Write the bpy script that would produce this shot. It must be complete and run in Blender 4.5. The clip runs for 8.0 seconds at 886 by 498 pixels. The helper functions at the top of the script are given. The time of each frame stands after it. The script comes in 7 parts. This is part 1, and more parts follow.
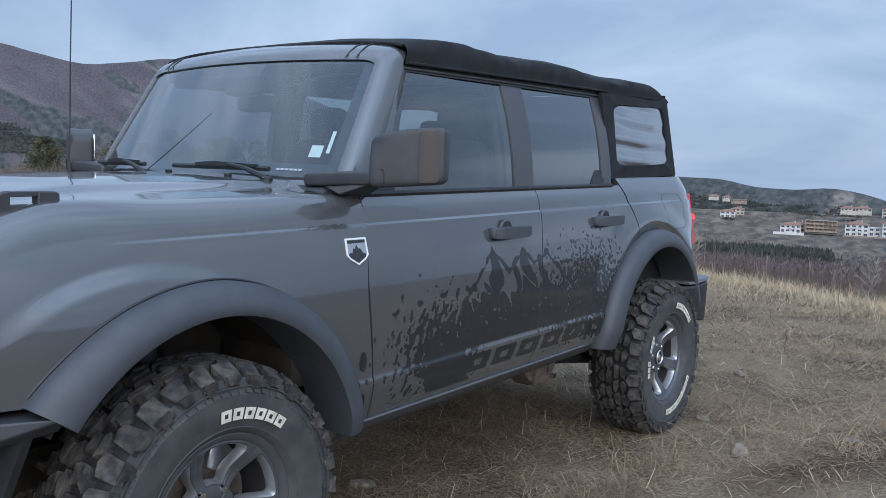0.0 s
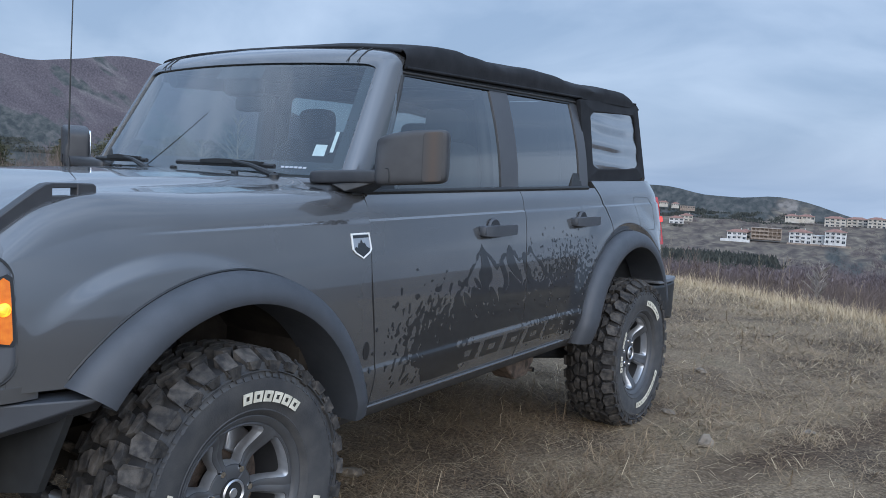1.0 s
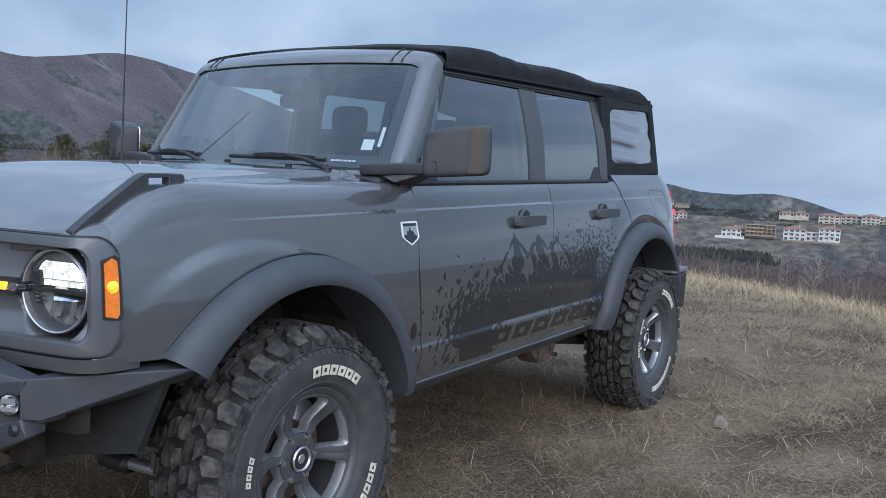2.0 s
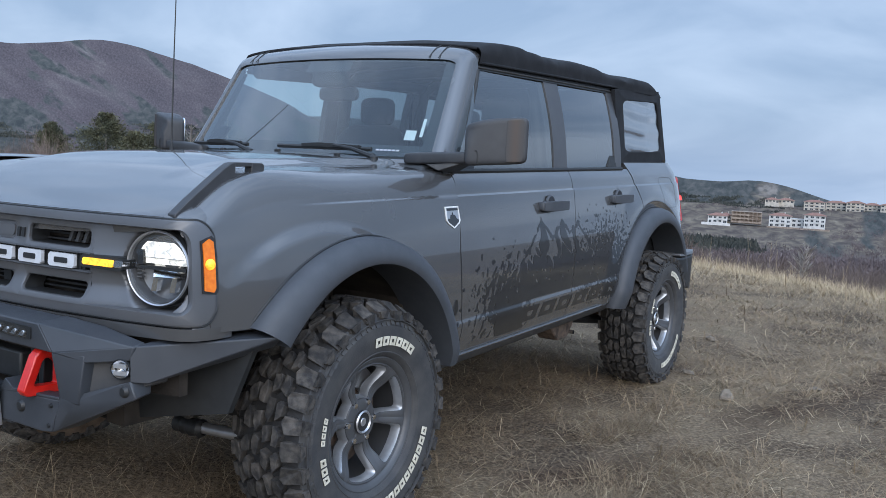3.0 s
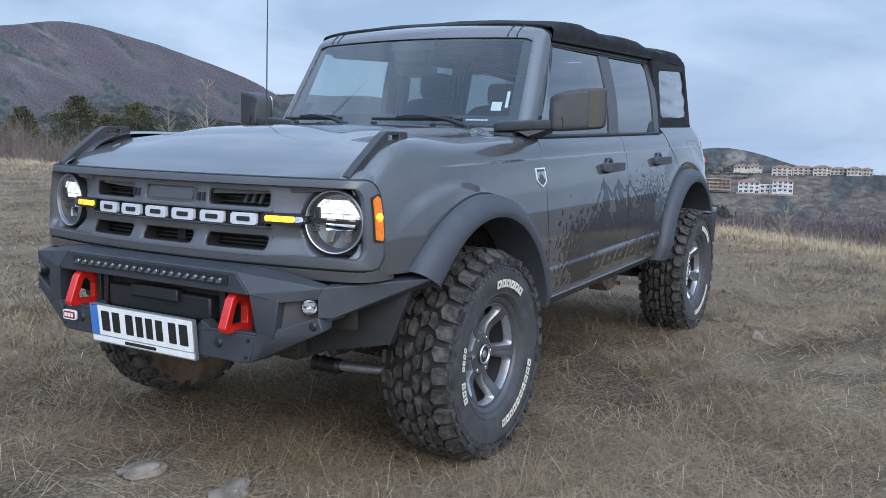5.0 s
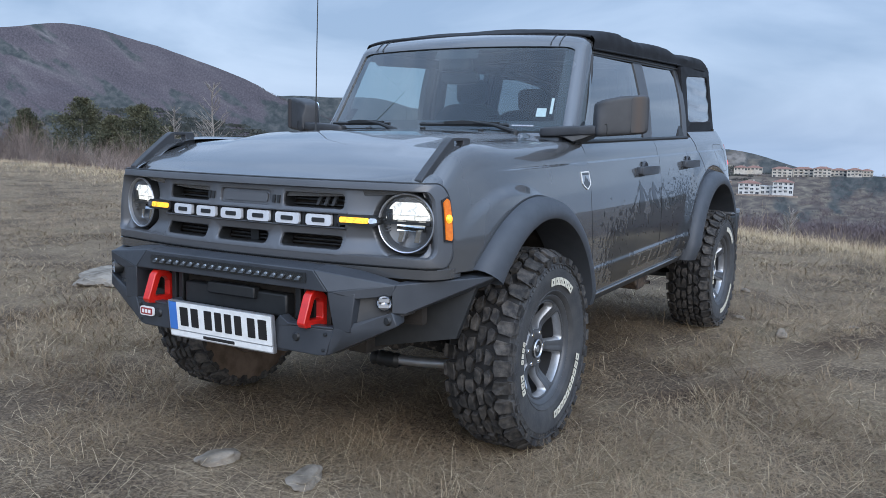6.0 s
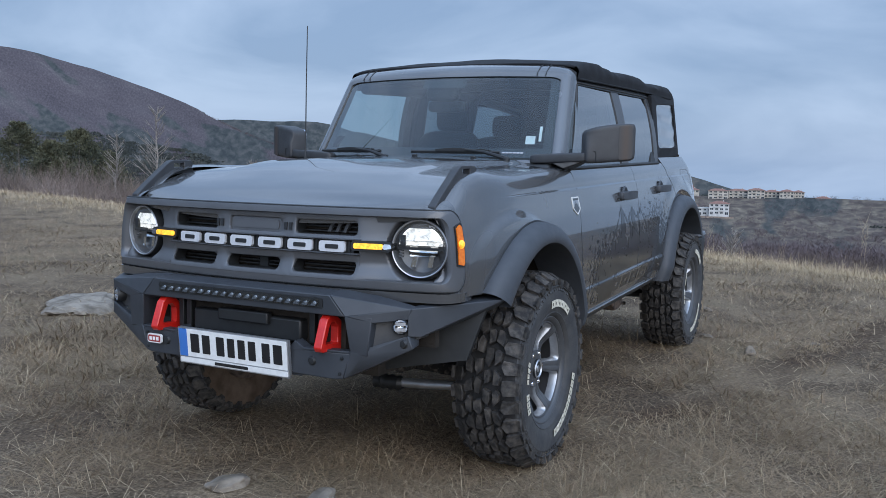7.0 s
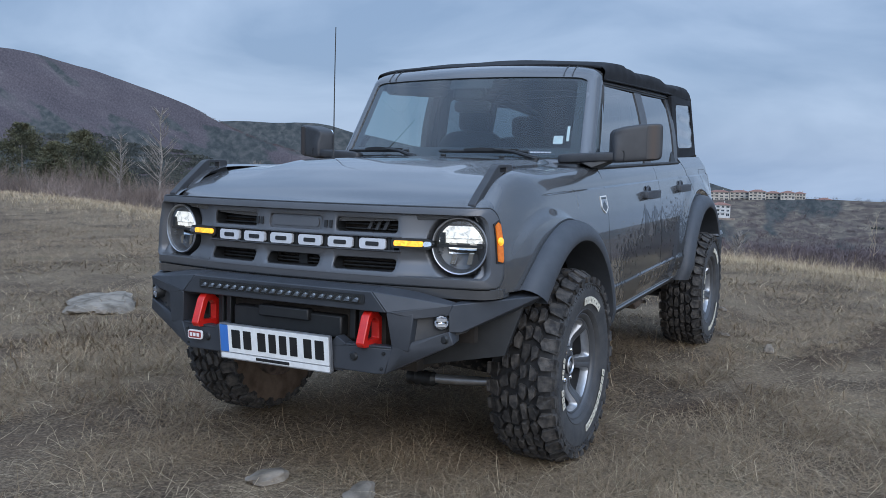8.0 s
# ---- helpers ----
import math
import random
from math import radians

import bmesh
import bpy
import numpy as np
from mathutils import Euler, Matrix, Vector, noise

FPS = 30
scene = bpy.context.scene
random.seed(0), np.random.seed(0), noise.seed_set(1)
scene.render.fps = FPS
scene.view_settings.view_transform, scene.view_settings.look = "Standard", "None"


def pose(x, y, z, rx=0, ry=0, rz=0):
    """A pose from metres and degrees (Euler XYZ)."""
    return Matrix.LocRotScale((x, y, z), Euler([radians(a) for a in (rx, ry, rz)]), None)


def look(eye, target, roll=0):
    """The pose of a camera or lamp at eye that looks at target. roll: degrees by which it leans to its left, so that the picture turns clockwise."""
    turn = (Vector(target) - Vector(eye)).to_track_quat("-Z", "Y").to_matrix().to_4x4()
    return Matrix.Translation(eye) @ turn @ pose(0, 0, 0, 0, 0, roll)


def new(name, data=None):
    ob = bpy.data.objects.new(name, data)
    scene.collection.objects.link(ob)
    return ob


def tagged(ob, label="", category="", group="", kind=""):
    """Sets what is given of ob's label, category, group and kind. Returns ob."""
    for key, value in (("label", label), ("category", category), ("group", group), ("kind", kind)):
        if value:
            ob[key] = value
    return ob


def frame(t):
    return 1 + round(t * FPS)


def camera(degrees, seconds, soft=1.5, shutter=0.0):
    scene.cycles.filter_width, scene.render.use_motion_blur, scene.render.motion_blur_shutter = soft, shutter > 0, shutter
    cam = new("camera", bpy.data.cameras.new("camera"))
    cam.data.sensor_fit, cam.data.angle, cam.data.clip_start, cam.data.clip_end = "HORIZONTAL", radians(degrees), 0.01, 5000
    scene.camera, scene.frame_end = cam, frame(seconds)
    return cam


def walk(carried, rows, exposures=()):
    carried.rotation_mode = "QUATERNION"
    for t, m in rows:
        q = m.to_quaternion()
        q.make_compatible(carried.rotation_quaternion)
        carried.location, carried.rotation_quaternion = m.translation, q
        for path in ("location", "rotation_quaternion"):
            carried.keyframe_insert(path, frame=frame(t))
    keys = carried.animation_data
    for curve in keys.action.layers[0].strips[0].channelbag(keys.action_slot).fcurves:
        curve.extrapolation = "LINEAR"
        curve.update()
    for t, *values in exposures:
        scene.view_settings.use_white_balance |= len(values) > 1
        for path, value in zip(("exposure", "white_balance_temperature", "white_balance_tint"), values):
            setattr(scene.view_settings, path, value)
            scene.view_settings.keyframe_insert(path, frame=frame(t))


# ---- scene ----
# ---- camera ----
cam = camera(53.8, 8.0, soft=0.75)
PATH = [
    (0, (2.708, -1.466, 1.342), (1.514, 0.13, 1.173), 2.2),
    (0.5, (2.688, -1.576, 1.33), (1.524, 0.042, 1.169), 2.6),
    (1, (2.676, -1.689, 1.321), (1.57, -0.03, 1.165), 3.0),
    (1.5, (2.663, -1.817, 1.301), (1.562, -0.155, 1.146), 3.0),
    (3, (2.635, -2.306, 1.287), (1.566, -0.626, 1.098), 2.9),
    (3.5, (2.571, -2.475, 1.262), (1.524, -0.783, 1.059), 2.7),
    (4, (2.511, -2.649, 1.237), (1.494, -0.942, 1.006), 2.0),
    (4.5, (2.474, -2.819, 1.233), (1.464, -1.11, 0.989), 1.5),
    (6, (2.342, -3.252, 1.245), (1.33, -1.543, 1.005), 1.4),
    (6.5, (2.25, -3.366, 1.25), (1.281, -1.63, 1.038), 1.4),
    (7, (2.176, -3.459, 1.256), (1.273, -1.684, 1.072), 1.2),
    (7.5, (2.122, -3.535, 1.251), (1.218, -1.76, 1.069), 1.2),
    (8, (2.076, -3.574, 1.243), (1.171, -1.8, 1.062), 1.2),
]
walk(cam, [(t, look(eye, target, roll)) for t, eye, target, roll in PATH], exposures=[(0.0, 0.24, 6500, 10), (1.5, 0.20, 6500, 10), (3.0, 0.29, 6500, 10), (4.5, 0.37, 6480, 10), (6.0, 0.29, 6400, 10), (7.0, 0.05, 6270, 10), (8.0, 0.0, 6270, 10)])

# ---- sky and sun: an overcast evening ----
SUN_ELEVATION, SUN_ROTATION = radians(22), radians(137)
world = bpy.data.worlds.new("world")
scene.world = world
world.use_nodes = True
wt = world.node_tree
wt.nodes.clear()
w_out = wt.nodes.new("ShaderNodeOutputWorld")
w_bg = wt.nodes.new("ShaderNodeBackground")
w_sky = wt.nodes.new("ShaderNodeTexSky")
w_sky.sky_type, w_sky.sun_disc = "NISHITA", False
w_sky.sun_elevation, w_sky.sun_rotation = SUN_ELEVATION, SUN_ROTATION
w_sky.dust_density, w_sky.air_density = 1.5, 1.2
w_bg.inputs["Strength"].default_value = 0.1
w_co = wt.nodes.new("ShaderNodeTexCoord")
w_map = wt.nodes.new("ShaderNodeMapping")
w_map.inputs["Scale"].default_value = (1.0, 1.0, 3.4)
w_map.inputs["Rotation"].default_value = (0.05, -0.05, 0.4)
w_n1 = wt.nodes.new("ShaderNodeTexNoise")
w_n1.inputs["Scale"].default_value, w_n1.inputs["Detail"].default_value = 3.0, 8.0
w_n1.inputs["Distortion"].default_value = 0.5
w_ramp = wt.nodes.new("ShaderNodeValToRGB")
w_ramp.color_ramp.elements[0].position, w_ramp.color_ramp.elements[1].position = 0.38, 0.64
w_ramp.color_ramp.elements[0].color = (2.75, 3.95, 6.0, 1)
w_ramp.color_ramp.elements[1].color = (4.55, 5.85, 8.0, 1)
w_mix = wt.nodes.new("ShaderNodeMix")
w_mix.data_type = "RGBA"
w_mix.inputs["Factor"].default_value = 0.9
wt.links.new(w_co.outputs["Generated"], w_map.inputs["Vector"])
wt.links.new(w_map.outputs["Vector"], w_n1.inputs["Vector"])
wt.links.new(w_n1.outputs["Fac"], w_ramp.inputs["Fac"])
wt.links.new(w_sky.outputs["Color"], w_mix.inputs["A"])
wt.links.new(w_ramp.outputs["Color"], w_mix.inputs["B"])
# an overcast sky is brighter overhead than near the horizon
w_sep = wt.nodes.new("ShaderNodeSeparateXYZ")
w_up = wt.nodes.new("ShaderNodeMapRange")
w_up.interpolation_type = "SMOOTHSTEP"
w_up.inputs["From Min"].default_value, w_up.inputs["From Max"].default_value = 0.18, 0.95
w_up.inputs["To Min"].default_value, w_up.inputs["To Max"].default_value = 1.0, 2.08
w_gain = wt.nodes.new("ShaderNodeVectorMath")
w_gain.operation = "SCALE"
wt.links.new(w_co.outputs["Generated"], w_sep.inputs["Vector"])
wt.links.new(w_sep.outputs["Z"], w_up.inputs["Value"])
wt.links.new(w_mix.outputs["Result"], w_gain.inputs[0])
# and brighter towards the low sun behind the clouds
w_dot = wt.nodes.new("ShaderNodeVectorMath")
w_dot.operation = "DOT_PRODUCT"
w_dot.inputs[1].default_value = (math.sin(SUN_ROTATION) * math.cos(SUN_ELEVATION), math.cos(SUN_ROTATION) * math.cos(SUN_ELEVATION), math.sin(SUN_ELEVATION))
w_side = wt.nodes.new("ShaderNodeMapRange")
w_side.interpolation_type = "SMOOTHSTEP"
w_side.inputs["From Min"].default_value, w_side.inputs["From Max"].default_value = -0.1, 1.0
w_side.inputs["To Min"].default_value, w_side.inputs["To Max"].default_value = 1.0, 1.85
w_both = wt.nodes.new("ShaderNodeMath")
w_both.operation = "MULTIPLY"
wt.links.new(w_co.outputs["Generated"], w_dot.inputs[0])
wt.links.new(w_dot.outputs["Value"], w_side.inputs["Value"])
wt.links.new(w_up.outputs["Result"], w_both.inputs[0])
wt.links.new(w_side.outputs["Result"], w_both.inputs[1])
wt.links.new(w_both.outputs["Value"], w_gain.inputs["Scale"])
wt.links.new(w_gain.outputs["Vector"], w_bg.inputs["Color"])
wt.links.new(w_bg.outputs["Background"], w_out.inputs["Surface"])

sun_data = bpy.data.lights.new("sun", "SUN")
sun_data.energy, sun_data.angle, sun_data.color = 1.5, radians(60), (1.0, 0.96, 0.92)
sun = new("sun", sun_data)
sun.matrix_basis = look((0, 0, 30), (0 + 30 * math.sin(-SUN_ROTATION), -30 * math.cos(SUN_ROTATION), 30 - 30 * math.tan(SUN_ELEVATION)))


# ---- materials ----
def surface(name, c1, c2=None, scale=8.0, rough=0.5, metal=0.0, bump=0.0, bump_scale=60.0, coat=0.0, rough_var=0.0,
            detail=4.0, spread=(0.35, 0.65), random_shift=0.0, island=0.0, spec=0.5):
    """A procedural surface: two colours mixed by a noise, roughness that varies, fine relief."""
    m = bpy.data.materials.new(name)
    m.use_nodes = True
    t = m.node_tree
    b = t.nodes["Principled BSDF"]
    b.inputs["Metallic"].default_value = metal
    b.inputs["Roughness"].default_value = rough
    b.inputs["Coat Weight"].default_value = coat
    b.inputs["Coat Roughness"].default_value = 0.04
    b.inputs["Specular IOR Level"].default_value = spec
    co = t.nodes.new("ShaderNodeTexCoord")
    c2 = c2 or tuple(min(1, v * 1.18 + 0.002) for v in c1)
    n = t.nodes.new("ShaderNodeTexNoise")
    n.inputs["Scale"].default_value, n.inputs["Detail"].default_value = scale, detail
    t.links.new(co.outputs["Object"], n.inputs["Vector"])
    r = t.nodes.new("ShaderNodeValToRGB")
    r.color_ramp.elements[0].position, r.color_ramp.elements[1].position = spread
    r.color_ramp.elements[0].color, r.color_ramp.elements[1].color = (*c1, 1), (*c2, 1)
    t.links.new(n.outputs["Fac"], r.inputs["Fac"])
    colour = r.outputs["Color"]
    if random_shift or island:
        h = t.nodes.new("ShaderNodeHueSaturation")
        mr = t.nodes.new("ShaderNodeMapRange")
        amount = random_shift or island
        mr.inputs["To Min"].default_value, mr.inputs["To Max"].default_value = 1 - amount, 1 + amount
        if island:
            g = t.nodes.new("ShaderNodeNewGeometry")
            t.links.new(g.outputs["Random Per Island"], mr.inputs["Value"])
        else:
            g = t.nodes.new("ShaderNodeObjectInfo")
            t.links.new(g.outputs["Random"], mr.inputs["Value"])
        t.links.new(mr.outputs["Result"], h.inputs["Value"])
        t.links.new(colour, h.inputs["Color"])
        colour = h.outputs["Color"]
    t.links.new(colour, b.inputs["Base Color"])
    if rough_var:
        mr2 = t.nodes.new("ShaderNodeMapRange")
        mr2.inputs["To Min"].default_value, mr2.inputs["To Max"].default_value = max(0.02, rough - rough_var), min(1, rough + rough_var)
        n3 = t.nodes.new("ShaderNodeTexNoise")
        n3.inputs["Scale"].default_value, n3.inputs["Detail"].default_value = scale * 2.7, 5.0
        t.links.new(co.outputs["Object"], n3.inputs["Vector"])
        t.links.new(n3.outputs["Fac"], mr2.inputs["Value"])
        t.links.new(mr2.outputs["Result"], b.inputs["Roughness"])
    if bump:
        n2 = t.nodes.new("ShaderNodeTexNoise")
        n2.inputs["Scale"].default_value, n2.inputs["Detail"].default_value = bump_scale, 5.0
        t.links.new(co.outputs["Object"], n2.inputs["Vector"])
        bp = t.nodes.new("ShaderNodeBump")
        bp.inputs["Strength"].default_value, bp.inputs["Distance"].default_value = bump, 0.01
        t.links.new(n2.outputs["Fac"], bp.inputs["Height"])
        t.links.new(bp.outputs["Normal"], b.inputs["Normal"])
    return m


def glowing(name, colour, strength, base=(0.8, 0.8, 0.8)):
    m = surface(name, base, rough=0.25)
    b = m.node_tree.nodes["Principled BSDF"]
    b.inputs["Emission Color"].default_value = (*colour, 1)
    # the light falls unevenly through the moulded chamber
    t = m.node_tree
    co = t.nodes.new("ShaderNodeTexCoord")
    n = t.nodes.new("ShaderNodeTexNoise")
    n.inputs["Scale"].default_value, n.inputs["Detail"].default_value, n.inputs["Distortion"].default_value = 55, 6.0, 0.8
    mr = t.nodes.new("ShaderNodeMapRange")
    mr.inputs["From Min"].default_value, mr.inputs["From Max"].default_value = 0.36, 0.62
    mr.inputs["To Min"].default_value, mr.inputs["To Max"].default_value = strength * 0.25, strength * 1.3
    t.links.new(co.outputs["Object"], n.inputs["Vector"])
    t.links.new(n.outputs["Fac"], mr.inputs["Value"])
    t.links.new(mr.outputs["Result"], b.inputs["Emission Strength"])
    return m


def glass(name, tint, rough=0.0, face=0.08, power=1.95):
    """A thin pane: clear with a tint, and a mirror-like skin that grows towards glancing sight."""
    m = bpy.data.materials.new(name)
    m.use_nodes = True
    t = m.node_tree
    t.nodes.clear()
    out = t.nodes.new("ShaderNodeOutputMaterial")
    clear = t.nodes.new("ShaderNodeBsdfTransparent")
    clear.inputs["Color"].default_value = (*tint, 1)
    skin = t.nodes.new("ShaderNodeBsdfGlossy")
    skin.inputs["Roughness"].default_value = rough
    lw = t.nodes.new("ShaderNodeLayerWeight")
    lw.inputs["Blend"].default_value = 0.5
    pw = t.nodes.new("ShaderNodeMath")
    pw.operation = "POWER"
    pw.inputs[1].default_value = power
    mr = t.nodes.new("ShaderNodeMapRange")
    mr.inputs["To Min"].default_value, mr.inputs["To Max"].default_value = face, 1.0
    mix = t.nodes.new("ShaderNodeMixShader")
    t.links.new(lw.outputs["Facing"], pw.inputs[0])
    t.links.new(pw.outputs["Value"], mr.inputs["Value"])
    t.links.new(mr.outputs["Result"], mix.inputs["Fac"])
    t.links.new(clear.outputs["BSDF"], mix.inputs[1])
    t.links.new(skin.outputs["BSDF"], mix.inputs[2])
    t.links.new(mix.outputs["Shader"], out.inputs["Surface"])
    return m


PAINT = surface("grey_metallic_paint", (0.082, 0.083, 0.086), (0.092, 0.093, 0.095), 3.0, rough=0.25, metal=0.35, coat=1.0, rough_var=0.05)
PAINT.node_tree.nodes["Principled BSDF"].inputs["Coat IOR"].default_value = 1.62
SATIN = surface("satin_grey_plastic", (0.112, 0.115, 0.122), (0.126, 0.129, 0.136), 5.0, rough=0.36, metal=0.4, rough_var=0.06)
PILLAR = surface("dark_pillar_film", (0.080, 0.082, 0.088), (0.093, 0.095, 0.101), 5.0, rough=0.38, metal=0.4, rough_var=0.06)
FLARE = surface("textured_grey_plastic", (0.043, 0.048, 0.056), (0.052, 0.057, 0.066), 14.0, rough=0.55, bump=0.08, bump_scale=900, rough_var=0.08)
STEEL = surface("powder_coated_steel", (0.030, 0.034, 0.041), (0.039, 0.043, 0.050), 10.0, rough=0.5, bump=0.06, bump_scale=700, rough_var=0.1)
SATIN_STEEL = surface("dusty_steel_pocket", (0.036, 0.037, 0.040), (0.055, 0.053, 0.052), 16.0, rough=0.6, bump=0.08, bump_scale=500, rough_var=0.1)
BLACK = surface("black_plastic", (0.012, 0.013, 0.014), (0.018, 0.019, 0.02), 20.0, rough=0.5, bump=0.04, bump_scale=400, rough_var=0.1)
VOID = surface("dark_liner", (0.022, 0.019, 0.017), (0.05, 0.042, 0.035), 9.0, rough=0.95, bump=0.3, bump_scale=60, spec=0.2)
RUBBER = surface("tyre_rubber", (0.036, 0.037, 0.040), (0.062, 0.061, 0.060), 14.0, rough=0.66, bump=0.15, bump_scale=180, rough_var=0.12)
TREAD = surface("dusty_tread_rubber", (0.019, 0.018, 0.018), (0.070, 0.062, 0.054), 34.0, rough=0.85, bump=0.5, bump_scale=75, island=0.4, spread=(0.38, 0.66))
# darker copy of the tyre rubber: shade between the tread blocks as colour
GROOVE_SHADE = surface("groove_shade_rubber", (0.012, 0.012, 0.013), (0.022, 0.021, 0.021), 20.0, rough=0.8, bump=0.2, bump_scale=120)
RIM = surface("grey_alloy_paint", (0.070, 0.072, 0.077), (0.086, 0.089, 0.094), 9.0, rough=0.42, metal=0.3, rough_var=0.06)
SILVER = surface("machined_alloy", (0.42, 0.43, 0.45), (0.5, 0.51, 0.53), 30.0, rough=0.38, metal=0.8, rough_var=0.06)
ACCENT = surface("brushed_grey_alloy", (0.34, 0.35, 0.365), (0.42, 0.43, 0.445), 30.0, rough=0.35, metal=0.7, rough_var=0.06)
CHROME = surface("chrome", (0.7, 0.71, 0.73), rough=0.12, metal=1.0, rough_var=0.04)
WHITE = surface("white_marking", (0.72, 0.72, 0.7), (0.8, 0.8, 0.78), 40, rough=0.5)
LETTER = surface("pale_grey_satin", (0.50, 0.51, 0.53), (0.56, 0.57, 0.59), 30, rough=0.45, rough_var=0.05)
RED = surface("red_painted_metal", (0.5, 0.012, 0.008), (0.62, 0.02, 0.012), 25, rough=0.32, coat=0.3, bump=0.03, bump_scale=200)
FABRIC = surface("black_canvas", (0.010, 0.011, 0.013), (0.018, 0.019, 0.022), 12, rough=0.85, bump=0.10, bump_scale=110, spec=0.3)
SEAT = surface("grey_seat_cloth", (0.009, 0.0095, 0.011), (0.015, 0.016, 0.018), 30, rough=0.85)
RUST = surface("muddy_axle_metal", (0.045, 0.034, 0.027), (0.16, 0.115, 0.088), 22, rough=0.8, bump=0.4, bump_scale=80)
MUD = surface("mud_spattered_liner", (0.014, 0.013, 0.012), (0.10, 0.083, 0.068), 40, rough=0.9, bump=0.5, bump_scale=90, detail=8, spread=(0.5, 0.66))
DUST = surface("brown_dust", (0.085, 0.062, 0.046), (0.16, 0.118, 0.088), 12, rough=0.95, bump=0.3, bump_scale=60, spec=0.1)
DECAL = surface("matt_black_decal", (0.012, 0.013, 0.015), (0.017, 0.018, 0.020), 30, rough=0.4, coat=0.9, spec=0.3)
DECAL.node_tree.nodes["Principled BSDF"].inputs["Coat IOR"].default_value = 1.38
GLASS = glass("windscreen_glass", (0.62, 0.74, 0.76), face=0.03, power=1.9)
SIDE_GLASS = glass("side_glass", (0.72, 0.82, 0.83), face=0.08)
DARK_GLASS = glass("tinted_glass", (0.30, 0.35, 0.37), face=0.12)
LENS = glass("lamp_lens", (0.93, 0.95, 0.96), face=0.03, power=4.0)
VINYL = glass("clear_vinyl", (0.50, 0.55, 0.58), rough=0.16, face=0.36)
AMBER = glowing("amber_lamp", (1.0, 0.50, 0.03), 0.95, (0.9, 0.42, 0.04))
AMBER_OFF = surface("amber_reflector", (0.75, 0.16, 0.01), (0.85, 0.22, 0.015), 60, rough=0.25)
LED = glowing("white_lamp", (1.0, 0.97, 0.88), 0.8, (0.6, 0.6, 0.58))
TAIL = glowing("red_tail_lamp", (1.0, 0.03, 0.02), 0.10, (0.30, 0.01, 0.01))
TAIL_LIT = glowing("lit_tail_cell", (1.0, 0.05, 0.03), 0.8, (0.6, 0.02, 0.01))
BROWN_PLASTIC = surface("brown_centred_plastic", (0.036, 0.034, 0.034), (0.036, 0.034, 0.034), 14.0, rough=0.48, rough_var=0.06)


def brown_core(m):
    """Dark grey at both ends across the panel, brown in the middle."""
    t = m.node_tree
    co, sx, r = t.nodes.new("ShaderNodeTexCoord"), t.nodes.new("ShaderNodeSeparateXYZ"), t.nodes.new("ShaderNodeValToRGB")
    t.links.new(co.outputs["Generated"], sx.inputs["Vector"])
    t.links.new(sx.outputs["X"], r.inputs["Fac"])
    e = r.color_ramp.elements
    e[0].position, e[0].color = 0.0, (0.033, 0.033, 0.035, 1)
    e[1].position, e[1].color = 1.0, (0.033, 0.033, 0.035, 1)
    k = e.new(0.55)
    k.color = (0.054, 0.038, 0.030, 1)
    r.color_ramp.interpolation = "EASE"
    t.links.new(r.outputs["Color"], t.nodes["Principled BSDF"].inputs["Base Color"])


brown_core(BROWN_PLASTIC)
MIRROR_PLASTIC = surface("grained_dark_plastic", (0.030, 0.031, 0.034), (0.039, 0.040, 0.043), 20.0, rough=0.5, bump=0.1, bump_scale=900, rough_var=0.06)


# ---- building helpers ----
WORLD = {}


def part(name, geo, material, parent=None, label="", m=None, smooth=40, bevel=0.0):
    """One mesh object, out of (verts, faces), at the world pose m, under a thing or a part. bevel: rounded edges, metres."""
    verts, faces = geo
    me = bpy.data.meshes.new(name)
    me.from_pydata([tuple(v) for v in verts], [], [tuple(f) for f in faces])
    me.materials.append(material)
    me.update()
    if smooth:
        me.shade_smooth()
        me.set_sharp_from_angle(angle=radians(smooth))
    ob = new(name, me)
    if bevel:
        bv = ob.modifiers.new("rounded_edges", "BEVEL")
        bv.width, bv.segments, bv.limit_method, bv.angle_limit, bv.harden_normals = bevel, 2, "ANGLE", radians(35), False
    return place(ob, parent, m, label)


def place(ob, parent=None, m=None, label=""):
    m = m or Matrix()
    if parent:
        ob.parent = parent
        ob.matrix_parent_inverse = WORLD[parent].inverted()
    ob.matrix_basis = m
    WORLD[ob] = m.copy()
    return tagged(ob, label)


def thing(name, at, label, category, group=""):
    ob = new(name)
    ob.empty_display_size = 0.1
    return tagged(place(ob, None, Matrix.Translation(at)), label, category, group)


def twin(ob, parent, m):
    """Another object on the same mesh, with the same pieces under it."""
    other = ob.copy()
    scene.collection.objects.link(other)
    place(other, parent, m)
    for child in list(ob.children):
        twin(child, other, m @ WORLD[ob].inverted() @ WORLD[child])
    return other


def join(*geos):
    verts, faces = [], []
    for v, f in geos:
        k = len(verts)
        verts += [tuple(p) for p in v]
        faces += [tuple(i + k for i in q) for q in f]
    return verts, faces


def moved(geo, m):
    return [tuple(m @ Vector(v)) for v in geo[0]], geo[1]


def flipped(geo):
    """The mirror image in x."""
    return [(-v[0], v[1], v[2]) for v in geo[0]], [tuple(reversed(f)) for f in geo[1]]


def sided(geo, s):
    return geo if s > 0 else flipped(geo)


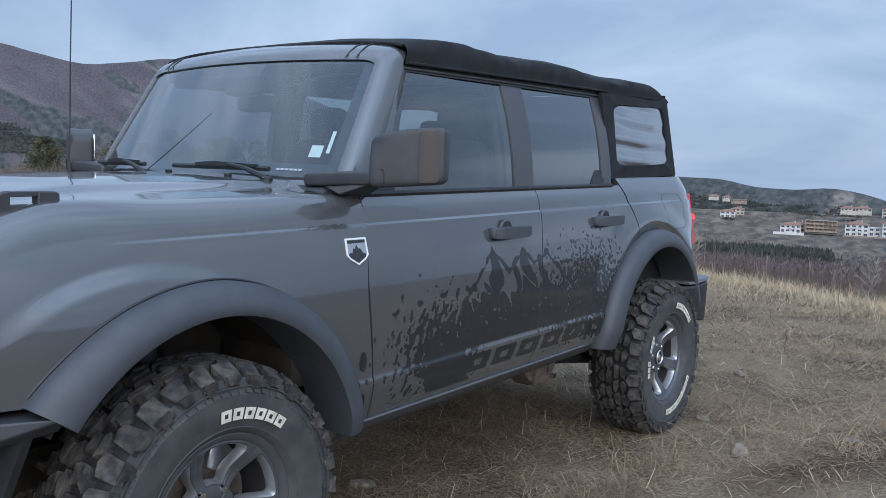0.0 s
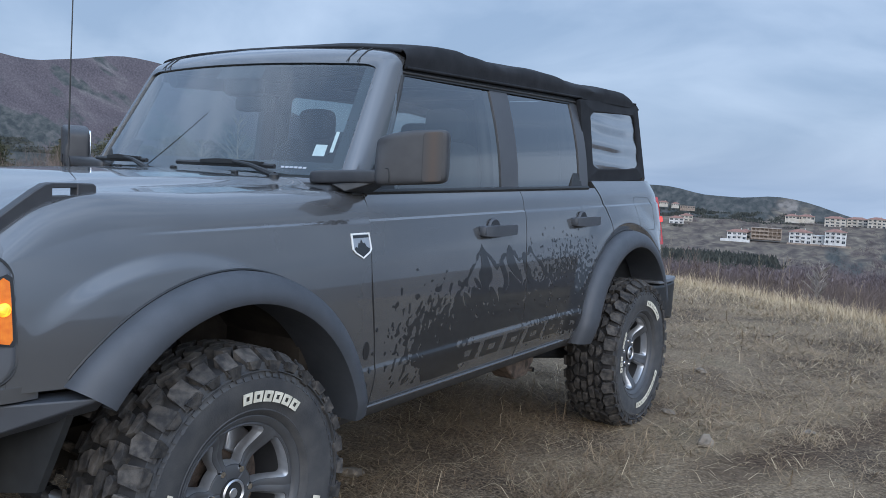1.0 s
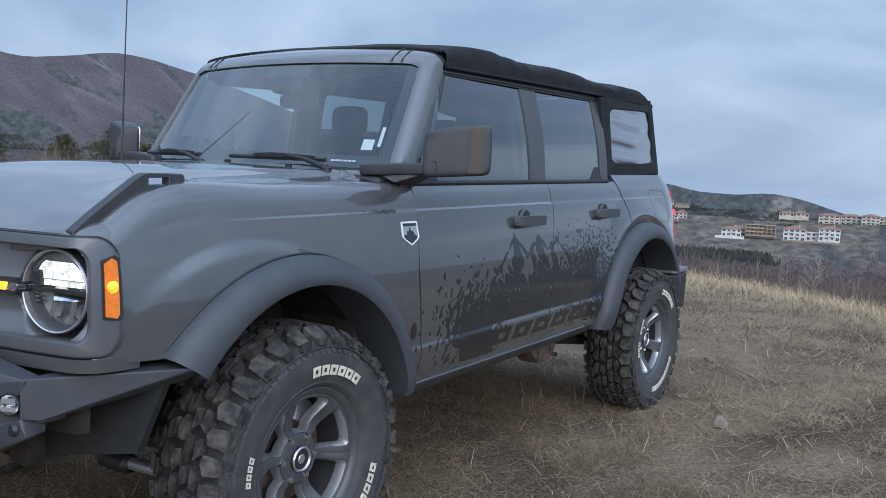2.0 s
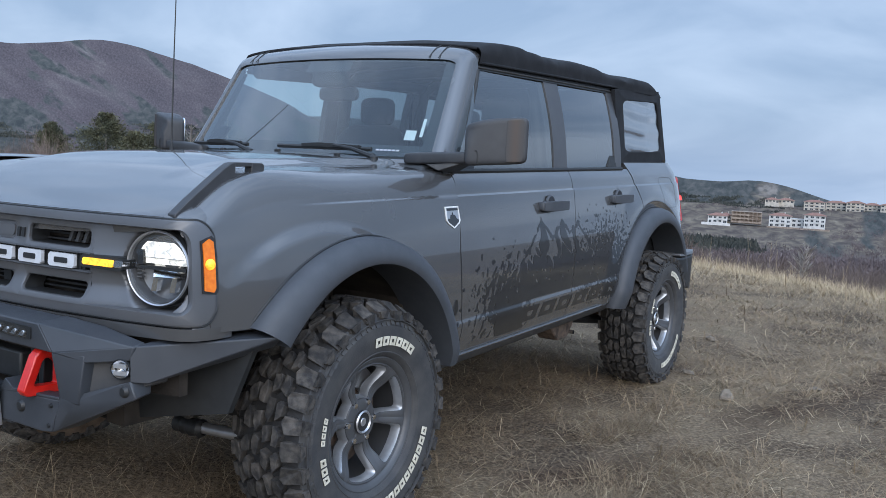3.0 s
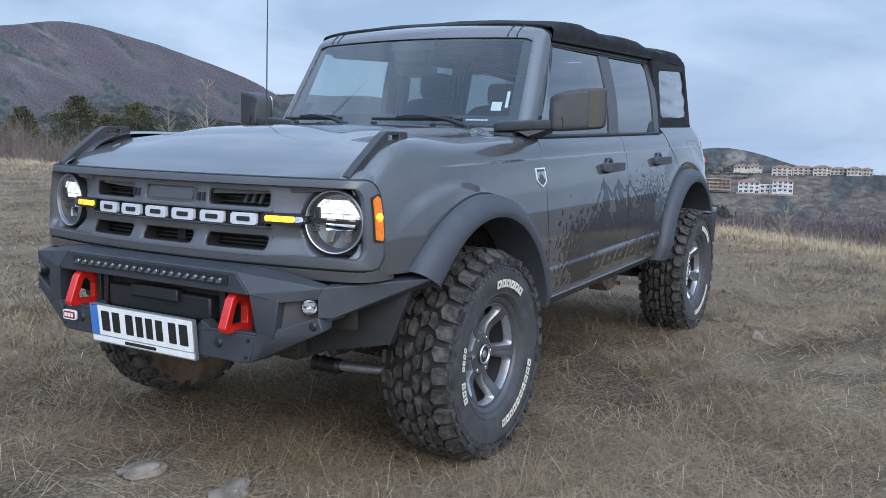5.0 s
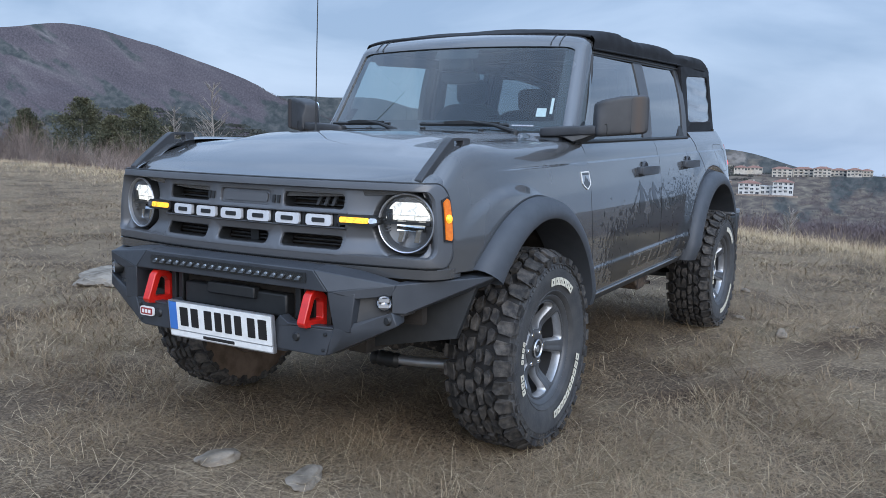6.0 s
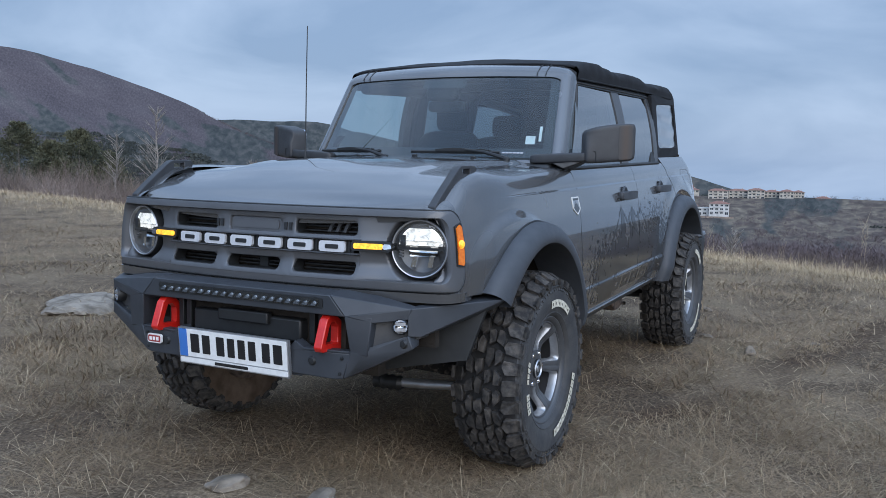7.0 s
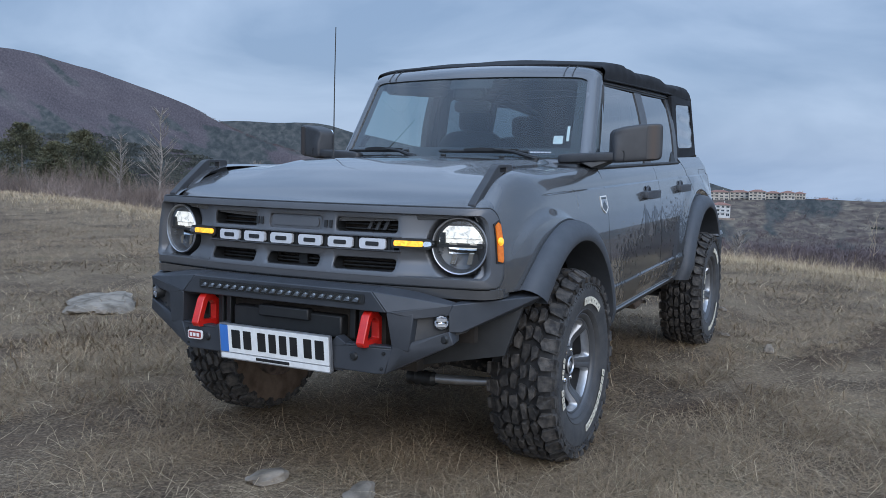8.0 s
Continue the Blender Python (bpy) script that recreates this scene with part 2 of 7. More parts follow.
def spline(xs, ys):
    """A smooth function through points, level-keeping between equal ones."""
    xs, ys = np.array(xs, float), np.array(ys, float)
    d = np.diff(ys) / np.diff(xs)
    sl = np.zeros(len(xs))
    sl[0], sl[-1] = d[0], d[-1]
    for i in range(1, len(xs) - 1):
        sl[i] = 0 if d[i - 1] * d[i] <= 0 else 2 * d[i - 1] * d[i] / (d[i - 1] + d[i])

    def f(x):
        x = min(max(x, xs[0]), xs[-1])
        i = min(int(np.searchsorted(xs, x, side="right")) - 1, len(xs) - 2)
        h = xs[i + 1] - xs[i]
        u = (x - xs[i]) / h
        return float((2 * u**3 - 3 * u**2 + 1) * ys[i] + (u**3 - 2 * u**2 + u) * h * sl[i] + (3 * u**2 - 2 * u**3) * ys[i + 1] + (u**3 - u**2) * h * sl[i + 1])
    return f


def grid(fn, nu, nv, flip=False, close_u=False):
    verts = [fn(i / nu, j / nv) for i in range(nu + (0 if close_u else 1)) for j in range(nv + 1)]
    n = nu if close_u else nu + 1
    faces = []
    for i in range(nu):
        for j in range(nv):
            a, b = i * (nv + 1) + j, ((i + 1) % n) * (nv + 1) + j
            q = (a, b, b + 1, a + 1)
            faces.append(q[::-1] if flip else q)
    return verts, faces


def shell(geo, shift):
    """A sheet with a rim: its open edges are carried along the shift (a vector or a function of the vertex)."""
    verts, faces = [tuple(v) for v in geo[0]], list(geo[1])
    edges = {}
    for f in faces:
        for a, b in zip(f, f[1:] + f[:1]):
            edges[(a, b)] = 1
    rim, extra = {}, []
    for a, b in edges:
        if (b, a) not in edges:
            for k in (a, b):
                if k not in rim:
                    rim[k] = len(verts)
                    d = shift(verts[k]) if callable(shift) else shift
                    verts.append(tuple(p + q for p, q in zip(verts[k], d)))
            extra.append((b, a, rim[a], rim[b]))
    return verts, faces + extra


def box(x0, x1, y0, y1, z0, z1):
    v = [(x, y, z) for x in (x0, x1) for y in (y0, y1) for z in (z0, z1)]
    return v, [(0, 1, 3, 2), (4, 6, 7, 5), (0, 4, 5, 1), (2, 3, 7, 6), (0, 2, 6, 4), (1, 5, 7, 3)]


def prism(outline, lift0, lift1):
    """A solid between two copies of an outline of n points; lift0 and lift1 turn an outline point into a place."""
    n = len(outline)
    v = [lift0(*p) for p in outline] + [lift1(*p) for p in outline]
    return v, [tuple(range(n))[::-1], tuple(range(n, 2 * n))] + [(i, (i + 1) % n, n + (i + 1) % n, n + i) for i in range(n)]


def hull(points):
    """The convex solid round some corners."""
    bm = bmesh.new()
    for p in points:
        bm.verts.new(p)
    r = bmesh.ops.convex_hull(bm, input=bm.verts)
    bmesh.ops.delete(bm, geom=[g for g in r["geom_interior"] if isinstance(g, bmesh.types.BMVert)], context="VERTS")
    bmesh.ops.dissolve_limit(bm, angle_limit=0.02, verts=bm.verts, edges=bm.edges)
    bmesh.ops.recalc_face_normals(bm, faces=bm.faces)
    bm.verts.index_update()
    geo = [tuple(v.co) for v in bm.verts], [tuple(v.index for v in f.verts) for f in bm.faces]
    bm.free()
    return geo


def lathe(profile, n=48, axis="x", a0=0.0, a1=360.0):
    """A profile of (radius, along) turned round an axis."""
    full = abs(a1 - a0) >= 359.9

    def at(u, v):
        k = v * (len(profile) - 1)
        r, h = profile[int(round(k))]
        a = radians(a0 + (a1 - a0) * u)
        c, s = r * math.cos(a), r * math.sin(a)
        return (h, c, s) if axis == "x" else (c, h, -s) if axis == "y" else (c, s, h)
    return grid(at, n, len(profile) - 1, close_u=full)


def tube(points, radius, n=8, ends=True):
    """A round bar along points; radius is a number or one for each point."""
    pts = [Vector(p) for p in points]
    rad = radius if isinstance(radius, (list, tuple)) else [radius] * len(pts)
    verts, faces = [], []
    side = None
    for i, p in enumerate(pts):
        d = (pts[min(i + 1, len(pts) - 1)] - pts[max(i - 1, 0)]).normalized()
        if side is None:
            side = d.orthogonal().normalized()
        side = (side - d * side.dot(d)).normalized()
        up = d.cross(side)
        for k in range(n):
            a = 2 * math.pi * k / n
            verts.append(tuple(p + (side * math.cos(a) + up * math.sin(a)) * rad[i]))
    for i in range(len(pts) - 1):
        for k in range(n):
            a, b = i * n + k, i * n + (k + 1) % n
            faces.append((a, b, b + n, a + n))
    if ends:
        faces += [tuple(range(n))[::-1], tuple(range((len(pts) - 1) * n, len(pts) * n))]
    return verts, faces


def rounded(x0, x1, z0, z1, r, n=6):
    """The outline of a rectangle with round corners, counter-clockwise."""
    pts = []
    for cx, cz, a in ((x1 - r, z0 + r, -90), (x1 - r, z1 - r, 0), (x0 + r, z1 - r, 90), (x0 + r, z0 + r, 180)):
        pts += [(cx + r * math.cos(radians(a + 90 * k / n)), cz + r * math.sin(radians(a + 90 * k / n))) for k in range(n + 1)]
    return pts


def ring(outer, inner, lifts):
    """A frame between two outlines of as many points, lofted through places: lifts is a list of (weight towards inner, lift)."""
    n, verts, faces = len(outer), [], []
    for w, lift in lifts:
        verts += [lift(o[0] + (i[0] - o[0]) * w, o[1] + (i[1] - o[1]) * w) for o, i in zip(outer, inner)]
    for k in range(len(lifts) - 1):
        for i in range(n):
            a, b = k * n + i, k * n + (i + 1) % n
            faces.append((a, b, b + n, a + n))
    return verts, faces


def smoothstep(a, b, x):
    u = min(max((x - a) / (b - a), 0.0), 1.0)
    return u * u * (3 - 2 * u)


def dense(outline, n):
    pts = []
    for a, b in zip(outline, outline[1:] + outline[:1]):
        m = max(1, int(math.hypot(a[0] - b[0], a[1] - b[1]) / n))
        pts += [(a[0] + (b[0] - a[0]) * k / m, a[1] + (b[1] - a[1]) * k / m) for k in range(m)]
    return pts


def dense_pair(o, i, n):
    po, pi = [], []
    for a, b, c, d in zip(o, o[1:] + o[:1], i, i[1:] + i[:1]):
        m = max(1, int(math.hypot(a[0] - b[0], a[1] - b[1]) / n))
        for k in range(m):
            po.append((a[0] + (b[0] - a[0]) * k / m, a[1] + (b[1] - a[1]) * k / m))
            pi.append((c[0] + (d[0] - c[0]) * k / m, c[1] + (d[1] - c[1]) * k / m))
    return po, pi


def super_box(c, h, e=0.35, nu=28, nv=16):
    """A block with softly rounded edges."""
    sg = lambda w, k: math.copysign(abs(w) ** k, w)

    def at(u, v):
        a, b = 2 * math.pi * u, math.pi * (v - 0.5)
        return c[0] + h[0] * sg(math.cos(b), e) * sg(math.cos(a), e), c[1] + h[1] * sg(math.cos(b), e) * sg(math.sin(a), e), c[2] + h[2] * sg(math.sin(b), e)
    return grid(at, nu, nv, close_u=True)


# ---- the land: a meadow on a hill's shoulder, a valley and hills behind ----
CREST = spline([-180, -130, -95, -75, -64, -59, -54, -49, -43, -39, -33, -26, -20, -14, -10, -6, -3, 0, 20, 60, 120, 180],
               [2.0, 2.5, 5.0, 6.4, 6.2, 5.45, 5.80, 5.05, 3.2, 1.55, 0.4, -0.6, -1.5, -1.5, -1.45, -1.35, -1.3, -1.35, -1.2, -1.0, 1.0, 2.0])
FAR_CREST = spline([-180, -80, -55, -46, -42, -36, -33, -28, -22, -19.5, -17, -15, -13.2, -12.5, -11, -9, -7, -3, 0, 30, 90, 180],
                   [2.0, 2.0, 2.0, 2.5, 2.75, 2.85, 2.25, 1.3, 0.48, 0.42, 0.0, -0.06, 0.08, 0.03, -0.25, -0.85, -1.3, -1.4, -1.5, -1.3, 0.0, 2.0])
EDGE = spline([-180, -100, -70, -57, -50, -45, -38, -28, -15, 0, 15, 40, 90, 180], [70, 70, 55, 42, 29, 20.5, 18, 16.6, 14.5, 11.7, 11.5, 16, 40, 60])
RIGHT_FALL = spline([0, 12, 17, 60, 150, 300, 500, 650, 780, 1000], [0, 0, -0.9, -6.5, -15, -25, -34, -34.5, -33, 0])
NEAR_EYE = (2.3, -2.7)


def land(r, az):
    """Height at a distance and bearing from the middle of the camera's way."""
    edge = EDGE(az)
    side = smoothstep(-44, -27, az) * (1 - smoothstep(60, 110, az))
    top = 1.25 + 1000 * math.tan(radians(CREST(az)))
    # towards the valley
    fall = RIGHT_FALL(max(0.0, r - (edge - 12.8) * (r < 300))) if r < 780 else -33 + (top + 33) * smoothstep(780, 1000, r)
    # towards the mountain
    rise = -0.7 * smoothstep(edge, edge + 5, r) - 1.3 * smoothstep(edge + 8, 110, r) - 5 * smoothstep(110, 240, r)
    rise += (top + 7) * smoothstep(170, 1000, r) ** 0.9
    z = fall * side + rise * (1 - side)
    if r > 1000:
        far = 1.25 + 1900 * math.tan(radians(FAR_CREST(az)))
        z = top + (far - top) * smoothstep(1050, 1900, r) - 25 * math.sin(math.pi * smoothstep(1000, 1900, r))
        if r > 1900:
            z = far - 160 * smoothstep(1900, 4400, r)
    if r > 140:
        k = min((r - 140) / 500, 1)
        p = Vector((r * math.sin(radians(az)) / 170, r * math.cos(radians(az)) / 170, 0))
        z += k * 7 * (noise.fractal(p, 0.9, 2.0, 4) - 0.2) * (0.2 if az > -30 else 0.8)
    return z


def ground_z(x, y):
    dx, dy = x - NEAR_EYE[0], y - NEAR_EYE[1]
    r, az = math.hypot(dx, dy), math.degrees(math.atan2(dx, dy))
    z = land(r, az)
    if r < 60:
        z += 0.035 * noise.noise(Vector((x * 0.45, y * 0.45, 0))) + 0.014 * noise.noise(Vector((x * 1.7, y * 1.7, 3)))
    return z


def at_bearing(az, r):
    return NEAR_EYE[0] + r * math.sin(radians(az)), NEAR_EYE[1] + r * math.cos(radians(az))


RADII = [0.0] + [0.35 * 1.043**k for k in range(226)]
RADII = [r for r in RADII if r < 4500] + [4500.0]
BEARINGS = [-180 + 3 * k for k in range(36)] + [-72 + 0.75 * k for k in range(128)] + [24 + 3 * k for k in range(52)]


def land_sheet():
    verts, faces, n = [], [], len(BEARINGS)
    for r in RADII:
        for az in BEARINGS:
            x, y = at_bearing(az, r)
            verts.append((x, y, ground_z(x, y)))
    for i in range(len(RADII) - 1):
        for j in range(n):
            a, b = i * n + j, i * n + (j + 1) % n
            faces.append((a, b, b + n, a + n))
    return verts, faces


def land_material():
    """Dry meadow turf close by, brown leafless woods with dark pines and pale clearings beyond."""
    m = surface("dry_meadow_and_woods", (0.1, 0.085, 0.055), rough=0.95, spec=0.1)
    t = m.node_tree
    b = t.nodes["Principled BSDF"]
    for l in list(b.inputs["Base Color"].links):
        t.links.remove(l)
    co = t.nodes.new("ShaderNodeTexCoord")

    # far slopes are mapped by bearing and height, a kilometre out, so that woods do not smear along them
    unit = t.nodes.new("ShaderNodeVectorMath")
    unit.operation = "NORMALIZE"
    t.links.new(co.outputs["Object"], unit.inputs[0])
    hillside, plain = t.nodes.new("ShaderNodeVectorMath"), t.nodes.new("ShaderNodeVectorMath")
    for node, k in ((hillside, (1000, 1000, 1300)), (plain, (1000, 1000, 3200))):
        node.operation = "MULTIPLY"
        node.inputs[1].default_value = k
        t.links.new(unit.outputs["Vector"], node.inputs[0])
    hillside, plain = hillside.outputs["Vector"], plain.outputs["Vector"]

    def noise_node(scale, detail=5.0, distort=0.0, at=None):
        n = t.nodes.new("ShaderNodeTexNoise")
        n.inputs["Scale"].default_value, n.inputs["Detail"].default_value, n.inputs["Distortion"].default_value = scale, detail, distort
        t.links.new(at or co.outputs["Object"], n.inputs["Vector"])
        return n.outputs["Fac"]

    def ramp(fac, stops):
        r = t.nodes.new("ShaderNodeValToRGB")
        e = r.color_ramp.elements
        e[0].position, e[0].color = stops[0][0], (*stops[0][1], 1)
        e[1].position, e[1].color = stops[-1][0], (*stops[-1][1], 1)
        for p, c in stops[1:-1]:
            k = e.new(p)
            k.color = (*c, 1)
        t.links.new(fac, r.inputs["Fac"])
        return r.outputs["Color"]

    def mix(fac, a, c):
        x = t.nodes.new("ShaderNodeMix")
        x.data_type = "RGBA"
        t.links.new(fac, x.inputs["Factor"])
        t.links.new(a, x.inputs["A"])
        t.links.new(c, x.inputs["B"])
        return x.outputs["Result"]

    turf = ramp(noise_node(1.1, 8.0, 0.5), [(0.34, (0.058, 0.042, 0.030)), (0.44, (0.135, 0.100, 0.068)), (0.56, (0.250, 0.188, 0.124)), (0.70, (0.180, 0.145, 0.090))])
    fine = ramp(noise_node(70, 7.0, 0.6), [(0.38, (0.030, 0.021, 0.015)), (0.5, (0.125, 0.092, 0.063)), (0.62, (0.290, 0.220, 0.148))])
    mx = t.nodes.new("ShaderNodeMix")
    mx.data_type = "RGBA"
    mx.inputs["Factor"].default_value = 0.5
    t.links.new(turf, mx.inputs["A"])
    t.links.new(fine, mx.inputs["B"])
    near = mx.outputs["Result"]

    def math_node(op, a, c):
        n = t.nodes.new("ShaderNodeMath")
        n.operation = op
        for k, v in enumerate((a, c)):
            if isinstance(v, (int, float)):
                n.inputs[k].default_value = v
            else:
                t.links.new(v, n.inputs[k])
        return n.outputs["Value"]

    def span(value, lo, hi):
        n = t.nodes.new("ShaderNodeMapRange")
        n.interpolation_type = "SMOOTHSTEP"
        n.inputs["From Min"].default_value, n.inputs["From Max"].default_value = lo, hi
        t.links.new(value, n.inputs["Value"])
        return n.outputs["Result"]

    # ruts worn by earlier tyres
    sep = t.nodes.new("ShaderNodeSeparateXYZ")
    t.links.new(co.outputs["Object"], sep.inputs["Vector"])
    wander = math_node("MULTIPLY", math_node("SUBTRACT", noise_node(0.9, 4.0), 0.5), 0.5)
    bare = ramp(noise_node(38, 7.0), [(0.35, (0.036, 0.023, 0.015)), (0.65, (0.108, 0.074, 0.050))])
    for x0, slope, wide in ((0.96, 0.27, 0.20), (2.75, 0.10, 0.25), (-1.5, -0.12, 0.24), (-3.0, -0.16, 0.26)):
        off = math_node("ABSOLUTE", math_node("ADD", math_node("SUBTRACT", sep.outputs["X"], math_node("ADD", math_node("MULTIPLY", sep.outputs["Y"], slope), x0)), wander), 0)
        rut = math_node("MULTIPLY", math_node("SUBTRACT", 1.0, span(off, wide * 0.3, wide * 1.2)), math_node("MULTIPLY", span(noise_node(0.8, 5.0), 0.28, 0.6), 0.95 if x0 > 0 else 0.55))
        if x0 == 0.96:
            rut = math_node("MULTIPLY", rut, span(sep.outputs["Y"], 0.1, 0.9))
        near = mix(rut, near, bare)

    # leafless slopes: broad tones, single crowns, pale trunks and scree
    # the woods lie in bands that run down the mountain's flank
    flank = []
    for way in ((0.669, 0.743, 0.0, 27.0, 0.33), (0.669, 0.743, 0.0, 27.0, 1.0)):
        along, across = t.nodes.new("ShaderNodeVectorMath"), t.nodes.new("ShaderNodeVectorMath")
        c, d = math.cos(radians(way[3])), math.sin(radians(way[3]))
        for node, k in ((along, (way[0] * c, way[1] * c, -d)), (across, (way[0] * d, way[1] * d, c))):
            node.operation = "DOT_PRODUCT"
            node.inputs[1].default_value = tuple(1000 * q for q in k)
            t.links.new(unit.outputs["Vector"], node.inputs[0])
        cb = t.nodes.new("ShaderNodeCombineXYZ")
        t.links.new(math_node("MULTIPLY", along.outputs["Value"], way[4]), cb.inputs["X"])
        t.links.new(across.outputs["Value"], cb.inputs["Y"])
        flank.append(cb.outputs["Vector"])
    # tones drawn towards purple: the haze of distance is in the colour
    woods = ramp(noise_node(0.045, 8.0, 0.4, flank[0]), [(0.34, (0.064, 0.051, 0.055)), (0.50, (0.092, 0.073, 0.076)), (0.57, (0.108, 0.087, 0.088)), (0.63, (0.150, 0.127, 0.120)), (0.70, (0.225, 0.200, 0.186))])
    trees = ramp(noise_node(0.55, 6.0, 0.2, flank[1]), [(0.34, (0.044, 0.036, 0.039)), (0.5, (0.088, 0.071, 0.074)), (0.66, (0.150, 0.124, 0.122))])
    mx2 = t.nodes.new("ShaderNodeMix")
    mx2.data_type = "RGBA"
    mx2.inputs["Factor"].default_value = 0.45
    t.links.new(woods, mx2.inputs["A"])
    t.links.new(trees, mx2.inputs["B"])
    # brown fields and brush on the valley's floor
    fields = ramp(noise_node(0.09, 10.0, 0.6, plain), [(0.36, (0.070, 0.056, 0.049)), (0.48, (0.112, 0.089, 0.072)), (0.60, (0.155, 0.126, 0.095)), (0.74, (0.24, 0.200, 0.150))])
    ln = t.nodes.new("ShaderNodeVectorMath")
    ln.operation = "LENGTH"
    t.links.new(co.outputs["Object"], ln.inputs[0])
    reach = ln.outputs["Value"]
    bearing = math_node("DIVIDE", math_node("ADD", sep.outputs["X"], math_node("MULTIPLY", sep.outputs["Y"], 0.47)), reach)
    valley = math_node("MULTIPLY", span(bearing, -0.03, 0.07), span(reach, 420, 540))
    open_land = mix(valley, mx2.outputs["Result"], fields)
    # pine stands in ragged patches, thick on the far hills
    height = t.nodes.new("ShaderNodeSeparateXYZ")
    t.links.new(unit.outputs["Vector"], height.inputs["Vector"])
    foot = math_node("MULTIPLY", math_node("SUBTRACT", 1.0, span(height.outputs["Z"], 0.022, 0.066)), math_node("SUBTRACT", 1.0, span(bearing, -0.30, -0.10)))
    across_land = t.nodes.new("ShaderNodeMix")
    t.links.new(span(bearing, -0.30, -0.12), across_land.inputs["Factor"])
    t.links.new(noise_node(0.040, 9.0, 0.3, flank[0]), across_land.inputs["A"])
    t.links.new(noise_node(0.013, 8.0, 0.3, hillside), across_land.inputs["B"])
    banded = across_land.outputs["Result"]
    patch = math_node("ADD", banded, math_node("MULTIPLY", span(reach, 1080, 1350), 0.24))
    patch = math_node("ADD", patch, math_node("MULTIPLY", foot, 0.15))
    pine_mask = span(patch, 0.57, 0.63)
    pines = ramp(noise_node(0.16, 9.0, 0.4, hillside), [(0.36, (0.036, 0.040, 0.039)), (0.52, (0.062, 0.064, 0.059)), (0.68, (0.098, 0.092, 0.083))])
    beyond = mix(pine_mask, open_land, pines)
    # a bare pale scar on the far hill
    ds = t.nodes.new("ShaderNodeVectorMath")
    ds.operation = "DISTANCE"
    t.links.new(hillside, ds.inputs[0])
    ds.inputs[1].default_value = (1000 * math.sin(radians(-12.2)), 1000 * math.cos(radians(-12.2)), -9.0)
    ragged = math_node("ADD", ds.outputs["Value"], math_node("MULTIPLY", noise_node(0.10, 7.0, 0.0, hillside), 30.0))
    scree = ramp(noise_node(0.15, 8.0, 0.0, hillside), [(0.35, (0.115, 0.096, 0.083)), (0.65, (0.215, 0.185, 0.158))])
    beyond = mix(math_node("MULTIPLY", math_node("SUBTRACT", 1.0, span(ragged, 19, 26)), span(reach, 1000, 1100)), beyond, scree)
    t.links.new(mix(span(reach, 24, 48), near, beyond), b.inputs["Base Color"])
    bp = t.nodes.new("ShaderNodeBump")
    bp.inputs["Strength"].default_value, bp.inputs["Distance"].default_value = 0.8, 0.03
    t.links.new(noise_node(30, 9.0), bp.inputs["Height"])
    t.links.new(bp.outputs["Normal"], b.inputs["Normal"])
    return m


LAND = land_material()
tagged(part("ground", land_sheet(), LAND), "dry brown meadow on a hillside falling to wooded hills", "ground", kind="structure")


# ---- the off-road car: y runs from its nose to its tail, the front axle at y = 0 ----
RAKE = 0.03            # its body stands a little higher behind
car = thing("off_road_car", (0, 1.47, 0), "grey four-door off-road car with black canvas roof parked on dry grass", "car")
SIDE = spline([0.45, 0.52, 0.60, 0.638, 0.646, 0.658, 0.67, 0.75, 0.88, 1.0, 1.1, 1.143, 1.151, 1.156, 1.164, 1.2, 1.24, 1.28],
              [0.812, 0.836, 0.857, 0.8625, 0.8622, 0.8590, 0.8585, 0.859, 0.856, 0.847, 0.828, 0.8175, 0.8155, 0.8065, 0.8050, 0.794, 0.770, 0.742])
SIDE_SOFT = spline([0.45, 0.52, 0.60, 0.638, 0.646, 0.658, 0.67, 0.75, 0.88, 1.0, 1.1, 1.156, 1.2, 1.24, 1.28],
                   [0.812, 0.836, 0.857, 0.8625, 0.8622, 0.8590, 0.8585, 0.859, 0.856, 0.847, 0.828, 0.8115, 0.794, 0.770, 0.742])
ARCH_F, ARCH_R = (0.0, 0.455, 0.545), (2.87, 0.515, 0.545)
BELT, QUARTER = 1.24, 1.282
HOOD_EDGE = spline([-0.80, -0.72, -0.667, -0.6, -0.5, -0.37, 0.0, 0.3, 0.66], [1.06, 1.096, 1.120, 1.154, 1.191, 1.222, 1.246, 1.259, 1.272])


def side_x(y, z):
    """Half the body's width at a place along it and a height."""
    k = smoothstep(-0.32, 0.02, y)
    x = SIDE(z - RAKE * y) * k + SIDE_SOFT(z - RAKE * y) * (1 - k)
    if y < -0.15:
        x -= 0.05 * ((-0.15 - y) / 0.5) ** 2
    if y > 3.3:
        x -= 0.05 * ((y - 3.3) / 0.23) ** 2
    if z > 0.4 and y < 0.3:
        d = math.hypot(y + 0.17, z - 0.45)
        x += 0.016 * smoothstep(-0.60, -0.40, y) * (1 - smoothstep(0.05, 0.26, y)) * (1 - smoothstep(0.598, 0.652, d))
    for (yc, zc, r) in (ARCH_R,):
        d = math.hypot(y - yc, z - zc)
        if z > zc - 0.1:
            x += 0.019 * smoothstep(r + 0.040, r + 0.088, d) * (1 - smoothstep(r + 0.094, r + 0.23, d))
    return x


def low_edge(y, base=0.5):
    z = base + RAKE * y
    for (yc, zc, r) in (ARCH_F, ARCH_R):
        if abs(y - yc) < r:
            z = max(z, zc + math.sqrt(r * r - (y - yc) ** 2))
    return z


